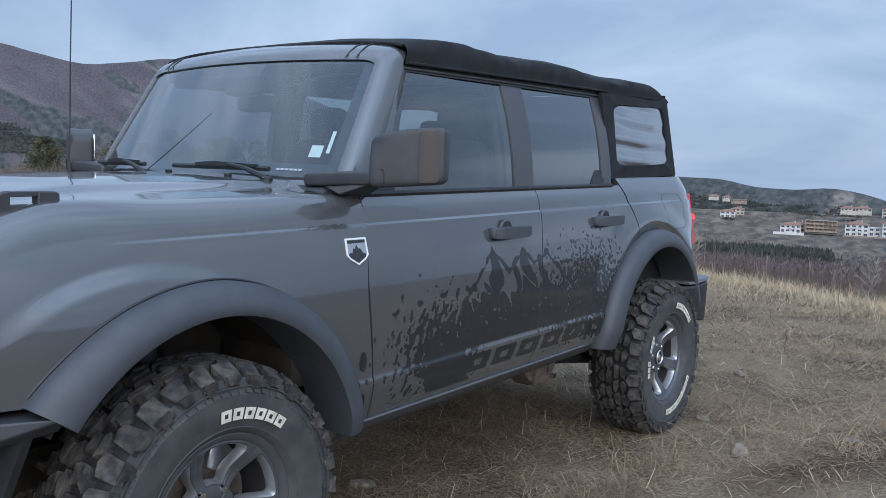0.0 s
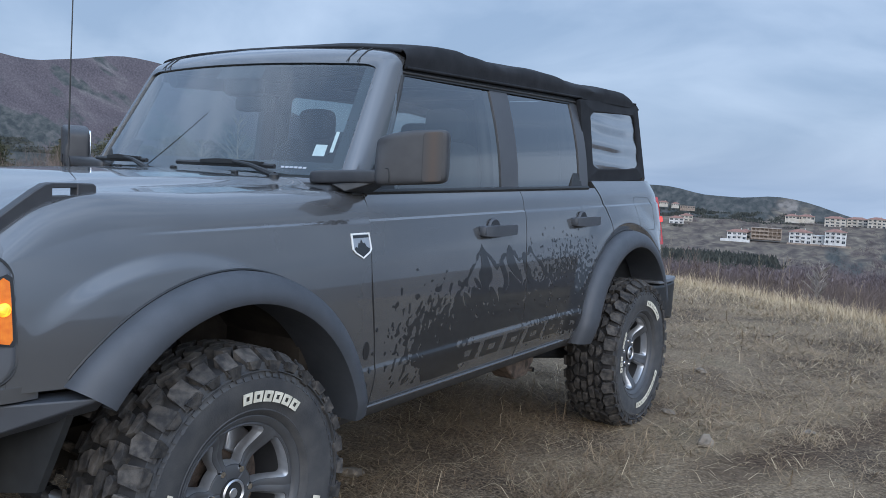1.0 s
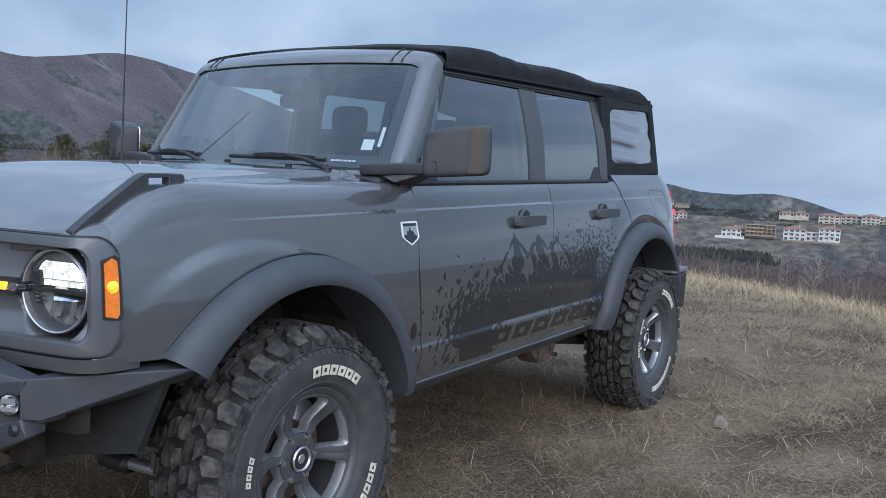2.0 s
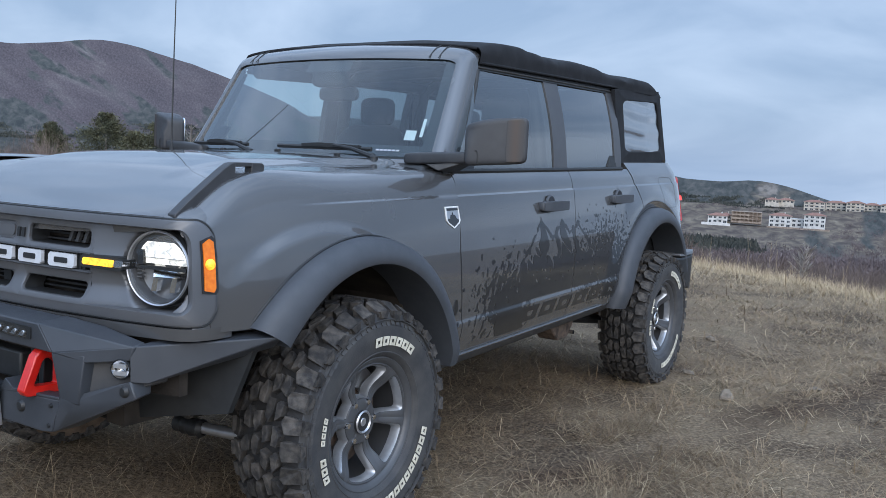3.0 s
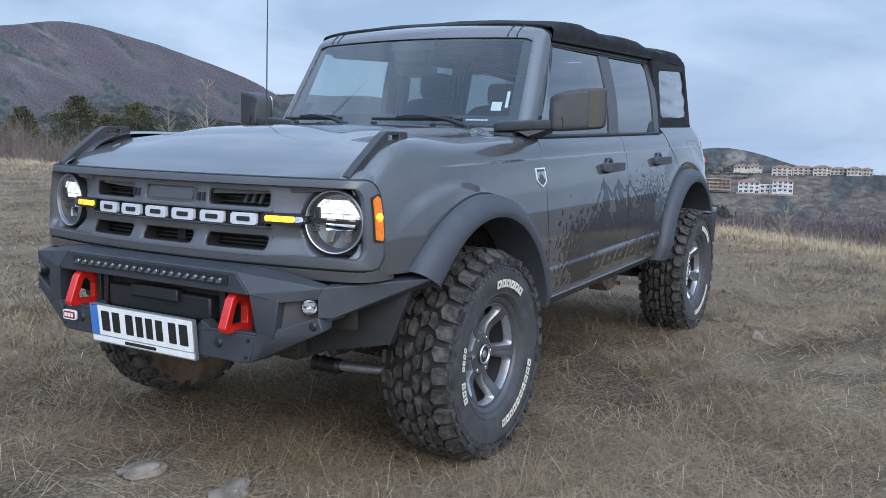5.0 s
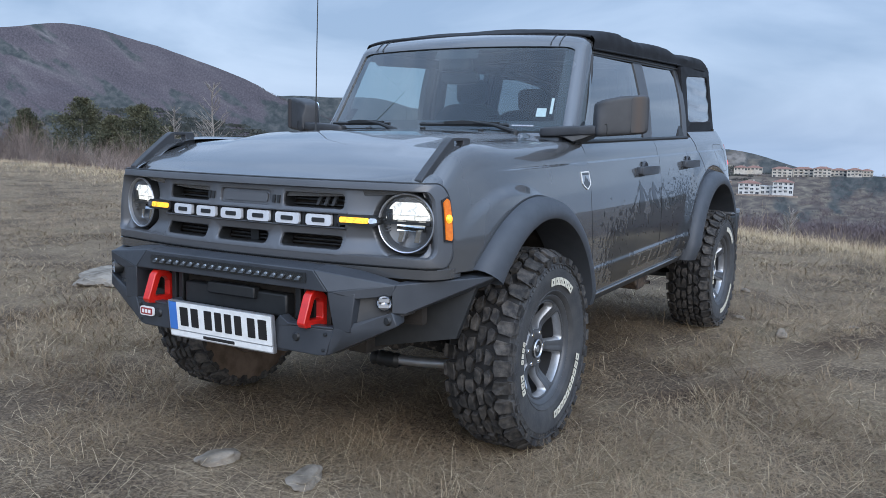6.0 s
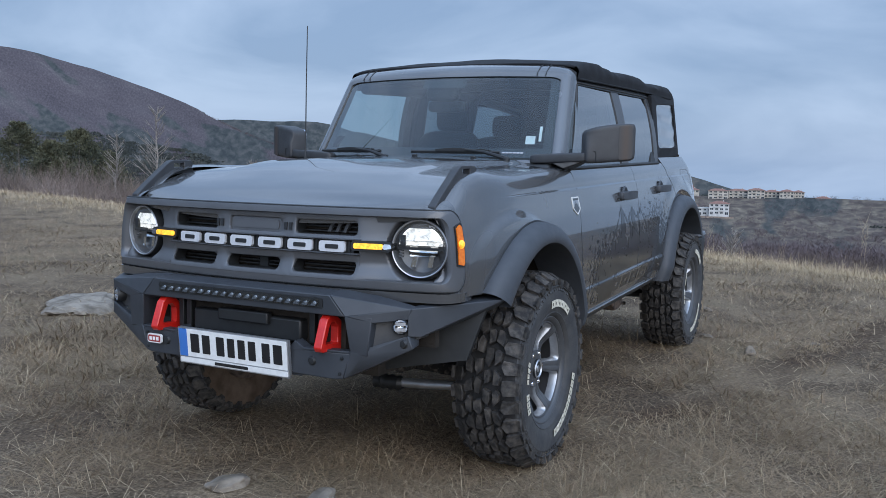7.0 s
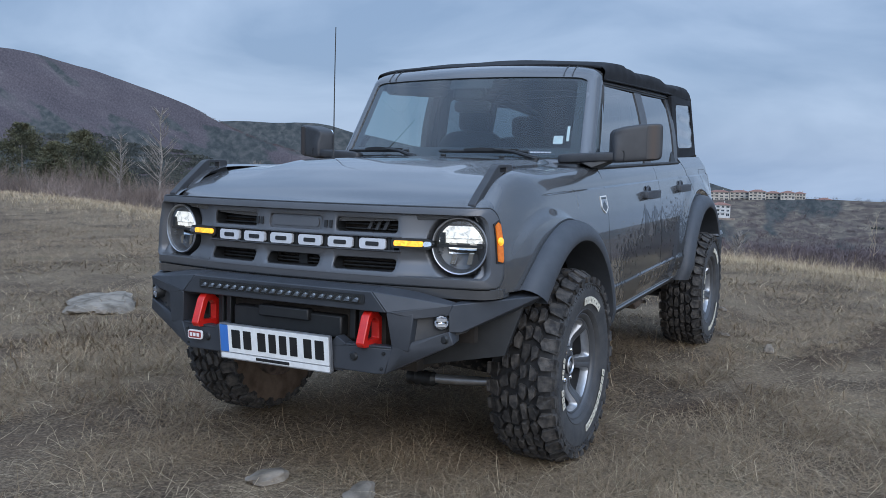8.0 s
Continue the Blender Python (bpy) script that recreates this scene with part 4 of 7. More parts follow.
for k in range(6):
    xc = -0.342 + 0.138 * k
    part("raised_block", plate_bar(xc - 0.054, xc + 0.054, 0.940, 0.980, 0.007, 0.026, 0.007), LETTER, letter_bar, "pale grey raised block on the grille")
    part("block_recess", plate_bar(xc - 0.027, xc + 0.027, 0.952, 0.968, 0.0055, 0.012, 0.003), BLACK, letter_bar)

# ---- head lamps and turn signals ----
LAMP_Z = 0.964
for s in (1, -1):
    c = Vector((0.677 * s, -0.697, LAMP_Z))
    at_lamp = Matrix.Translation(c) @ pose(0, 0, 0, 0, 0, 12 * s) @ Matrix.Diagonal((0.96, 1, 0.96, 1))
    lamp = part("head_lamp", lathe([(0.113, 0.035), (0.113, 0.010), (0.112, 0.0), (0.110, 0.0), (0.108, 0.02), (0.108, 0.035)], 48, "y"), BLACK, car, m=at_lamp)
    part("lamp_ring", lathe([(0.111, 0.02), (0.111, -0.004), (0.1085, -0.007), (0.105, -0.005), (0.102, 0.02)], 48, "y"), SILVER, lamp, "bright ring", m=at_lamp)
    # bowl with reflectors and cooling fins
    part("lamp_bowl", lathe([(0.103, 0.006), (0.094, 0.04), (0.06, 0.062), (0.0, 0.066)], 40, "y"), SATIN, lamp, m=at_lamp)
    def bowl_at(u, v):
        z = -0.034 + 0.038 * v
        x = (-1 + 2 * u) * 0.62 * math.sqrt(0.091**2 - z * z)
        return x, 0.018 + 0.035 * (1 - (x / 0.1) ** 2) + 0.012 * v, z
    part("reflector", shell(grid(bowl_at, 14, 5), (0, 0.01, 0)), CHROME, lamp, m=at_lamp)

    def glow_at(u, v):
        z = 0.010 + 0.066 * v
        half = math.sqrt(0.089**2 - z * z)
        x = (-1 + 2 * u) * half
        return x, 0.020 - 0.010 * v, z
    part("lamp_glow", grid(glow_at, 40, 10), LED, lamp, "lit white lamp chamber", m=at_lamp)
    part("lamp_divider", box(-0.075, 0.080, 0.010, 0.017, 0.0275, 0.0290), SILVER, lamp, m=at_lamp)
    part("lamp_divider", box(-0.080, -0.060, 0.006, 0.018, 0.006, 0.050), BLACK, lamp, m=at_lamp)
    for x0, z0, h in ((-0.028, -0.052, 0.050), (0.038, -0.050, 0.055)):
        part("reflector", hull([(x0 + dx + 0.012 * dz, dy, z0 + dz * h) for dx in (-0.009, 0.009) for dy in (0.02, 0.04) for dz in (-0.4, 0.4)]), CHROME, lamp, m=at_lamp)
    for k in range(7):
        part("lamp_fin", box(-0.088, -0.072, 0.016, 0.03, -0.035 + 0.011 * k, -0.031 + 0.011 * k), SATIN, lamp, m=at_lamp)
    part("lamp_cross_bar", box(-0.090, 0.090, 0.008, 0.02, -0.006, 0.004), BLACK, lamp, m=at_lamp)
    lens = part("lamp_lens", lathe([(0.0, -0.016), (0.03, -0.015), (0.06, -0.012), (0.085, -0.006), (0.103, 0.003)], 40, "y"), LENS, lamp, m=at_lamp)
    lens.visible_shadow = False
    # amber bar between lamp and grille
    x0, x1 = 0.437, 0.572
    bar = part("signal_housing", sided(plate_bar(x0 - 0.012, x1 + 0.01, 0.948, 0.986, 0.008, 0.05, 0.008), s), BLACK, car)
    part("signal_bar", sided(plate_bar(x0, x1 - 0.02, 0.957, 0.977, 0.004, 0.03, 0.005), s), AMBER, bar, "lit amber bar")
    part("signal_tip", sided(plate_bar(x1 - 0.02, x1 + 0.012, 0.957, 0.977, 0.005, 0.03, 0.006), s), CHROME, bar)
    # side marker let into the surround where it turns the corner
    def marker(x0, x1, z0, z1, out):
        o = dense([(x0, z0 + 0.006), (x1 - 0.006, z0), (x1, z0 + 0.010), (x1, z1 - 0.008), (x1 - 0.010, z1), (x0, z1 - 0.014)], 0.012)
        return prism(o, lambda x, z: nose(x, z, 0.012), lambda x, z: nose(x, z, -out))
    mk = part("marker_housing", sided(marker(0.838, 0.8815, 0.899, 1.062, 0.003), s), BLACK, car)
    part("marker_lens", sided(marker(0.843, 0.8735, 0.906, 1.054, 0.007), s), AMBER_OFF, mk, "amber side marker")
    c0 = nose(0.860, 0.984, -0.006)
    part("marker_bulb", sided(moved(super_box((0, 0, 0), (0.012, 0.016, 0.016), 1.0, 14, 8), Matrix.Translation(c0)), s), AMBER, mk, "lit amber bulb")
    # painted corner behind the surround, joining the wing to the front
    def corner_at(u, v, x0=0.812, z0=0.785, z1=1.137):
        z = z0 + (z1 - z0) * v
        q = max(0, z - 1.088) / 0.049
        x, y, _ = nose(x0 + (0.884 - x0) * u, min(z, 1.10), 0.007)
        return x - 0.022 * q * q, y + 0.045 * q * q, z
    corner = part("wing_corner", sided(grid(corner_at, 12, 40), s), PAINT, car)
    part("corner_cap", sided(grid(lambda u, v: corner_at(u * 0.615, v, 0.70, 1.086), 12, 10), s), PAINT, corner)
    # rear lamp
    def tail_geo(y0, y1, z0, z1, out):
        o = rounded(y0, y1, z0, z1, 0.012, 4)
        return prism(o, lambda y, z: (0.70, y, z), lambda y, z: (side_x(min(y, 3.5), z) - 0.02 + out, y, z))
    tl = part("tail_lamp", sided(tail_geo(3.49, 3.55, 1.0, 1.29, 0.018), s), TAIL, car, "red tail lamp with a lit cell")
    part("tail_cell", sided(tail_geo(3.497, 3.552, 1.138, 1.172, 0.0185), s), TAIL_LIT, tl)

# lower grey lip under the grille, and the dark gap over the bumper
part("lower_lip", shell(grid(lambda u, v: nose(-0.884 + 1.768 * u, 0.772 + 0.034 * v, 0.002 - 0.002 * v), 60, 2), (0, 0.05, 0)), PAINT, car)
part("valance", shell(grid(lambda u, v: nose(-0.74 + 1.48 * u, 0.60 + 0.22 * v, 0.06), 30, 2), (0, 0.03, 0)), VOID, car)

# ---- steel bumper with wings ----
def hull_pair(name, pts, material, parent, bevel=0.004, label=""):
    for k in (1, -1):
        # the wings stand out further on the car's right
        wide = [(x + (0.068 * smoothstep(0.50, 0.68, x) if k < 0 else 0.0), y, z) for x, y, z in pts]
        part(name, sided(hull(wide), k), material, parent, label, bevel=bevel, smooth=30)


bumper = part("bumper", hull([(k * x, y, z) for k in (-1, 1) for x, y, z in ((0.420, -0.893, 0.797), (0.484, -0.893, 0.724), (0.40, -0.80, 0.805), (0.41, -0.80, 0.75), (0.46, -0.81, 0.722))]), STEEL, car, "dark grey steel off-road bumper", bevel=0.004, smooth=30)
# uprights beside the opening, feet and wings
hull_pair("bumper_upright", [(0.484, -0.894, 0.726), (0.575, -0.853, 0.726), (0.562, -0.864, 0.585), (0.500, -0.876, 0.590), (0.484, -0.80, 0.726), (0.58, -0.79, 0.726), (0.57, -0.80, 0.585), (0.495, -0.80, 0.590)], STEEL, bumper)
hull_pair("bumper_foot", [(0.25, -0.899, 0.496), (0.440, -0.892, 0.494), (0.471, -0.882, 0.496), (0.500, -0.877, 0.592), (0.315, -0.899, 0.590), (0.25, -0.84, 0.496), (0.475, -0.82, 0.50), (0.500, -0.81, 0.592), (0.315, -0.84, 0.590), (0.25, -0.899, 0.59), (0.25, -0.84, 0.59)], STEEL, bumper)
hull_pair("foot_lip", [(0.31, -0.902, 0.590), (0.498, -0.879, 0.591), (0.498, -0.84, 0.591), (0.31, -0.86, 0.590), (0.31, -0.902, 0.598), (0.498, -0.879, 0.599), (0.498, -0.84, 0.599), (0.31, -0.86, 0.598)], STEEL, bumper, 0.002)
hull_pair("foot_cheek", [(0.24, -0.900, 0.58), (0.275, -0.900, 0.620), (0.33, -0.900, 0.588), (0.24, -0.85, 0.58), (0.275, -0.85, 0.620), (0.33, -0.85, 0.588)], STEEL, bumper, 0.002)
part("bumper_foot", hull([(x, y, z) for x in (-0.3, 0.3) for y in (-0.893, -0.82) for z in (0.488, 0.575)]), STEEL, bumper, bevel=0.004)
# the wing's sloping top runs out to a point over the fog lamp
hull_pair("bumper_wing_top", [(0.420, -0.894, 0.798), (0.486, -0.894, 0.724), (0.697, -0.790, 0.757), (0.40, -0.80, 0.806), (0.445, -0.80, 0.807), (0.563, -0.775, 0.793), (0.697, -0.750, 0.764), (0.486, -0.86, 0.705), (0.69, -0.765, 0.722), (0.45, -0.80, 0.705), (0.66, -0.72, 0.72)], STEEL, bumper)
hull_pair("bumper_wing_brow", [(0.490, -0.894, 0.725), (0.572, -0.855, 0.704), (0.688, -0.792, 0.719), (0.697, -0.790, 0.757), (0.51, -0.84, 0.72), (0.58, -0.80, 0.704), (0.688, -0.74, 0.719), (0.697, -0.74, 0.757)], STEEL, bumper)
hull_pair("bumper_wing_end", [(0.686, -0.794, 0.758), (0.808, -0.617, 0.765), (0.918, -0.440, 0.771), (0.870, -0.430, 0.732), (0.790, -0.560, 0.705), (0.722, -0.760, 0.654), (0.688, -0.794, 0.657), (0.69, -0.73, 0.764), (0.78, -0.55, 0.772), (0.83, -0.42, 0.776), (0.83, -0.42, 0.73), (0.76, -0.52, 0.70), (0.69, -0.72, 0.66)], STEEL, bumper)
# lower blade of the wing, rising outwards, and the pocket of the fog lamp
hull_pair("bumper_wing_low", [(0.540, -0.868, 0.582), (0.690, -0.794, 0.662), (0.705, -0.784, 0.614), (0.507, -0.868, 0.517), (0.471, -0.880, 0.495), (0.498, -0.880, 0.594), (0.555, -0.864, 0.596), (0.55, -0.81, 0.60), (0.70, -0.73, 0.662), (0.70, -0.73, 0.62), (0.49, -0.81, 0.50)], STEEL, bumper)
hull_pair("bumper_pocket", [(0.55, -0.835, 0.73), (0.72, -0.745, 0.74), (0.72, -0.745, 0.65), (0.55, -0.845, 0.58), (0.55, -0.76, 0.73), (0.72, -0.69, 0.74), (0.72, -0.69, 0.65), (0.55, -0.76, 0.58)], SATIN_STEEL, bumper)
part("winch_tray", box(-0.43, 0.43, -0.80, -0.74, 0.56, 0.76), VOID, bumper)
part("winch_block", box(-0.26, 0.26, -0.845, -0.79, 0.60, 0.685), BLACK, bumper, bevel=0.008)
part("winch_block", box(-0.12, 0.12, -0.865, -0.83, 0.655, 0.70), BLACK, bumper, bevel=0.006)
for x in (-0.34, -0.30, 0.30, 0.34):
    part("winch_rib", box(x - 0.012, x + 0.012, -0.83, -0.79, 0.60, 0.72), BLACK, bumper, bevel=0.003)

for s in (1, -1):
    # red recovery loops: upright plates standing forward, with a hole through their sides
    o = [(-0.795, 0.584), (-0.915, 0.590), (-0.928, 0.606), (-0.892, 0.702), (-0.872, 0.720), (-0.832, 0.718), (-0.795, 0.690)]
    hole = [(-0.818, 0.612), (-0.888, 0.616), (-0.892, 0.624), (-0.868, 0.684), (-0.860, 0.692), (-0.840, 0.691), (-0.818, 0.672)]
    lift = lambda x: (lambda y, z: (x, y, z))
    geo = ring(o, hole, [(1.0, lift(0.377)), (0.0, lift(0.375)), (0.0, lift(0.411)), (1.0, lift(0.409)), (1.0, lift(0.377))])
    part("recovery_loop", sided(geo, s), RED, car, "red steel recovery loop", bevel=0.005, smooth=35)
    # fog lamp
    fl = Matrix.Translation((0.664 if s > 0 else -0.724, -0.806, 0.694)) @ pose(0, 0, 0, 0, 0, 28 * s)
    fog = part("fog_lamp", lathe([(0.029, 0.04), (0.029, 0.0), (0.027, -0.004), (0.024, 0.004), (0.0, 0.010)], 24, "y"), BLACK, car, m=fl)
    part("fog_reflector", lathe([(0.025, -0.001), (0.018, 0.006), (0.0, 0.009)], 20, "y"), CHROME, fog, m=fl)
    for k in (-1, 1):
        part("fog_cell", hull([(dx, dy, 0.010 * k + dz) for dx in (-0.018, 0.018) for dy in (-0.006, 0.008) for dz in (-0.0055, 0.0055)]), SILVER, fog, m=fl)
    for x, z in ((0.350, 0.552), (0.672, 0.632)):
        part("bumper_bolt", sided(moved(lathe([(0.0, -0.006), (0.012, -0.005), (0.016, 0.0), (0.018, 0.004)], 14, "y"), Matrix.Translation((x, -0.899 if x < 0.5 else -0.802, z))), s), BLACK, bumper)
    for x, z in ((0.462, 0.515), (0.470, 0.572)):
        part("bumper_bolt", sided(moved(lathe([(0.0, -0.004), (0.006, -0.003), (0.007, 0.004)], 10, "y"), Matrix.Translation((x, -0.886, z))), s), BLACK, bumper)

# light bar
bar = part("light_bar", prism(rounded(-0.392, 0.392, 0.7480, 0.7840, 0.006, 2), lambda x, z: (x, -0.898, z), lambda x, z: (x, -0.870, z)), BLACK, car)
for k in range(20):
    x = -0.361 + 0.038 * k
    part("light_cell", hull([(x + dx + 0.006 * dz / 0.011, -0.900 + dy + 0.006 * dz / 0.011, 0.7660 + dz) for dx in (-0.011, 0.011) for dy in (0.0, 0.006) for dz in (-0.010, 0.011)]), RIM, bar)
    part("light_lens", lathe([(0.0, -0.903), (0.005, -0.902), (0.007, -0.898)], 8, "y"), SILVER, bar, m=Matrix.Translation((x, 0, 0.7645)))
cover = part("light_cover", prism(rounded(-0.386, 0.386, 0.7510, 0.7810, 0.005, 2), lambda x, z: (x, -0.907, z), lambda x, z: (x, -0.904, z)), LENS, bar)
cover.visible_shadow = False

# number plate, its writing as plain bars
plate = part("number_plate", prism(rounded(-0.265, 0.265, 0.478, 0.622, 0.006, 3), lambda x, z: (x, -0.922 - 0.10 * (z - 0.55), z), lambda x, z: (x, -0.908 - 0.10 * (z - 0.55), z)), SILVER, car, "white number plate in a holder")
def flat(x0, x1, z0, z1, d=0.0, r=0.003):
    return prism(rounded(x0, x1, z0, z1, r, 3), lambda x, z: (x, -0.925 - d - 0.10 * (z - 0.55), z), lambda x, z: (x, -0.921 - 0.10 * (z - 0.55), z))
part("plate_face", flat(-0.258, 0.258, 0.508, 0.616), WHITE, plate)
part("plate_band", flat(-0.258, -0.218, 0.508, 0.616, 0.001), surface("blue_plate_band", (0.05, 0.17, 0.5), rough=0.4), plate, "blue band")
part("plate_footer", flat(-0.258, 0.258, 0.483, 0.503), WHITE, plate)
for x0, x1 in ((-0.204, -0.156), (-0.146, -0.102), (-0.076, -0.032), (-0.022, 0.018), (0.028, 0.068), (0.078, 0.118), (0.142, 0.184), (0.194, 0.240)):
    part("plate_bar", flat(x0 + 0.004, x1 - 0.002, 0.526, 0.600, 0.0015), DECAL, plate)
part("footer_bar", flat(-0.085, 0.075, 0.487, 0.499, 0.0015), DECAL, plate)
badge_m = Matrix.Translation((-0.405, -0.908, 0.556))
bdg = part("bumper_badge", prism(rounded(-0.037, 0.037, -0.018, 0.018, 0.009, 4), lambda x, z: (x, -0.004, z), lambda x, z: (x, 0.004, z)), WHITE, car, m=badge_m)
part("badge_field", prism(rounded(-0.032, 0.032, -0.013, 0.013, 0.006, 4), lambda x, z: (x, -0.006, z), lambda x, z: (x, 0.0, z)), surface("dull_red_enamel", (0.25, 0.03, 0.03), rough=0.4), bdg, m=badge_m)
for x in (-0.018, 0.0, 0.018):
    part("badge_bar", box(x - 0.006, x + 0.006, -0.0075, -0.003, -0.007, 0.007), WHITE, bdg, m=badge_m)

# ---- trail sights on the bonnet's front corners ----
for s in (1, -1):
    def bar_of(outline, x0, x1):
        return prism(outline, lambda y, z: (x0 + 0.020 * (s < 0), y, z), lambda y, z: (x1 + 0.020 * (s < 0), y, z))
    arm = [(-0.690, 1.096), (-0.660, 1.108), (-0.600, 1.148), (-0.500, 1.190), (-0.470, 1.200), (-0.470, 1.267), (-0.488, 1.264), (-0.515, 1.248), (-0.560, 1.216), (-0.640, 1.158), (-0.690, 1.118)]
    sight = part("trail_sight", sided(bar_of(arm, 0.701, 0.733), s), MIRROR_PLASTIC, car, bevel=0.003)
    part("sight_bar", sided(bar_of([(-0.475, 1.254), (-0.400, 1.256), (-0.400, 1.268), (-0.475, 1.267)], 0.702, 0.732), s), MIRROR_PLASTIC, sight, bevel=0.002)
    part("sight_foot", sided(bar_of([(-0.475, 1.200), (-0.400, 1.212), (-0.400, 1.238), (-0.475, 1.235)], 0.702, 0.732), s), MIRROR_PLASTIC, sight, bevel=0.002)
    part("sight_end", sided(bar_of([(-0.405, 1.210), (-0.350, 1.220), (-0.352, 1.262), (-0.360, 1.268), (-0.405, 1.268)], 0.701, 0.733), s), MIRROR_PLASTIC, sight, bevel=0.003)

# ---- wheels: built lying round x, the outer side towards +x ----
def polar(r, a, x):
    return x, r * math.cos(a), r * math.sin(a)


def tyre_body():
    prof = [(0.222, -0.105), (0.235, -0.122), (0.27, -0.134), (0.315, -0.140), (0.352, -0.137), (0.380, -0.130), (0.383, -0.112), (0.387, -0.07), (0.388, 0.0),
            (0.387, 0.07), (0.383, 0.112), (0.380, 0.130), (0.352, 0.137), (0.340, 0.1385), (0.337, 0.1415), (0.315, 0.142), (0.27, 0.136), (0.250, 0.130), (0.247, 0.1315), (0.235, 0.124), (0.228, 0.113), (0.222, 0.105)]
    return lathe(prof, 96, "x")


JIT = random.Random(31)


def block(outline, r0, r1, inset=0.90, cup=0.0):
    """A tread block: outline of (x across, angle); the top drawn in, its height following the tyre's crown."""
    n = len(outline)
    cx, ca = sum(p[0] for p in outline) / n, sum(p[1] for p in outline) / n
    outline = [(cx + 0.92 * (x - cx) + JIT.uniform(-0.004, 0.004), ca + 0.90 * (a - ca) + JIT.uniform(-0.017, 0.017)) for x, a in outline]
    v = [polar(r0 - 0.25 * max(0, abs(x) - 0.10), a, x) for x, a in outline]
    v += [polar(r1 - 2.4 * max(0, abs(x) - 0.105) ** 1.3 - 0.0, cx * 0 + a * 1.0, x) for x, a in outline]
    v += [polar(r1 + 0.001 - 2.4 * max(0, abs(x) - 0.105) ** 1.3, ca + (a - ca) * inset, cx + (x - cx) * inset) for x, a in outline]
    f = []
    for k in range(2):
        f += [(k * n + i, k * n + (i + 1) % n, (k + 1) * n + (i + 1) % n, (k + 1) * n + i) for i in range(n)]
    f.append(tuple(range(2 * n, 3 * n)))
    return v, f


def tread_geo():
    rng, geos, pitches = random.Random(4), [], 32
    step = 2 * math.pi / pitches
    for k in range(pitches):
        a = k * step
        for sgn in (1, -1):
            off = a + (0.5 * step if sgn < 0 else 0)
            long = 0.146 if (k % 2) else 0.139
            # shoulder block, hooked inwards
            o = [(0.083, off - 0.41 * step), (long, off - 0.40 * step), (long, off + 0.40 * step), (0.088, off + 0.36 * step), (0.074, off - 0.02 * step)]
            geos.append(block([(sgn * x, t) for x, t in (o if sgn > 0 else o[::-1])], 0.380, 0.4140))
            # side biter below it
            b = [(0.141, off - 0.30 * step), (0.141, off + 0.22 * step)]
            ri, ro = (0.350, 0.385) if k % 2 else (0.362, 0.387)
            pts = [polar(ri, off - 0.28 * step, sgn * 0.136), polar(ri, off + 0.16 * step, sgn * 0.136), polar(ro, off + 0.30 * step, sgn * 0.128), polar(ro, off - 0.33 * step, sgn * 0.128),
                   polar(ri + 0.004, off - 0.25 * step, sgn * 0.1445), polar(ri + 0.004, off + 0.13 * step, sgn * 0.1445), polar(ro + 0.004, off + 0.30 * step, sgn * 0.1455), polar(ro + 0.004, off - 0.33 * step, sgn * 0.1455)]
            geos.append(hull(pts))
            # two middle blocks, skewed, in turn of two shapes
            c = off + 0.5 * step + rng.uniform(-0.03, 0.03) * step
            if k % 2:
                shapes = ([(0.004, c - 0.40 * step), (0.024, c - 0.47 * step), (0.037, c - 0.15 * step), (0.033, c + 0.30 * step), (0.010, c + 0.42 * step)],
                          [(0.043, c - 0.44 * step), (0.066, c - 0.34 * step), (0.077, c - 0.02 * step), (0.069, c + 0.38 * step), (0.041, c + 0.28 * step)])
            else:
                shapes = ([(0.006, c - 0.44 * step), (0.034, c - 0.36 * step), (0.039, c + 0.12 * step), (0.020, c + 0.46 * step), (0.003, c + 0.26 * step)],
                          [(0.045, c - 0.30 * step), (0.060, c - 0.46 * step), (0.076, c - 0.20 * step), (0.072, c + 0.26 * step), (0.049, c + 0.44 * step)])
            for o in shapes:
                geos.append(block([(sgn * x, t) for x, t in (o if sgn > 0 else o[::-1])], 0.382, 0.4170 - rng.uniform(0, 0.0015)))
    return join(*geos)


def rib_geo():
    """Short raised pads and a thin ridge round the outer wall below the tread."""
    rng, geos = random.Random(9), [lathe([(0.357, 0.134), (0.3585, 0.1445), (0.361, 0.1445), (0.3625, 0.131)], 96, "x")]
    for k in range(80):
        a, w = 2 * math.pi * k / 80, rng.uniform(0.012, 0.028)
        r0, r1 = rng.choice(((0.338, 0.350), (0.342, 0.356), (0.336, 0.344))), 0
        r0, r1 = r0
        geos.append(hull([polar(r, a + da + 0.6 * (r - r0), x + dx) for r, x in ((r0, 0.1405), (r1, 0.136)) for da in (-w, w) for dx in (-0.004, 0.0035)]))
    return join(*geos)


def spoke_face(r):
    """How far out the spokes stand at a radius."""
    return 0.066 - 0.008 * smoothstep(0.05, 0.11, r) + 0.042 * smoothstep(0.11, 0.205, r)


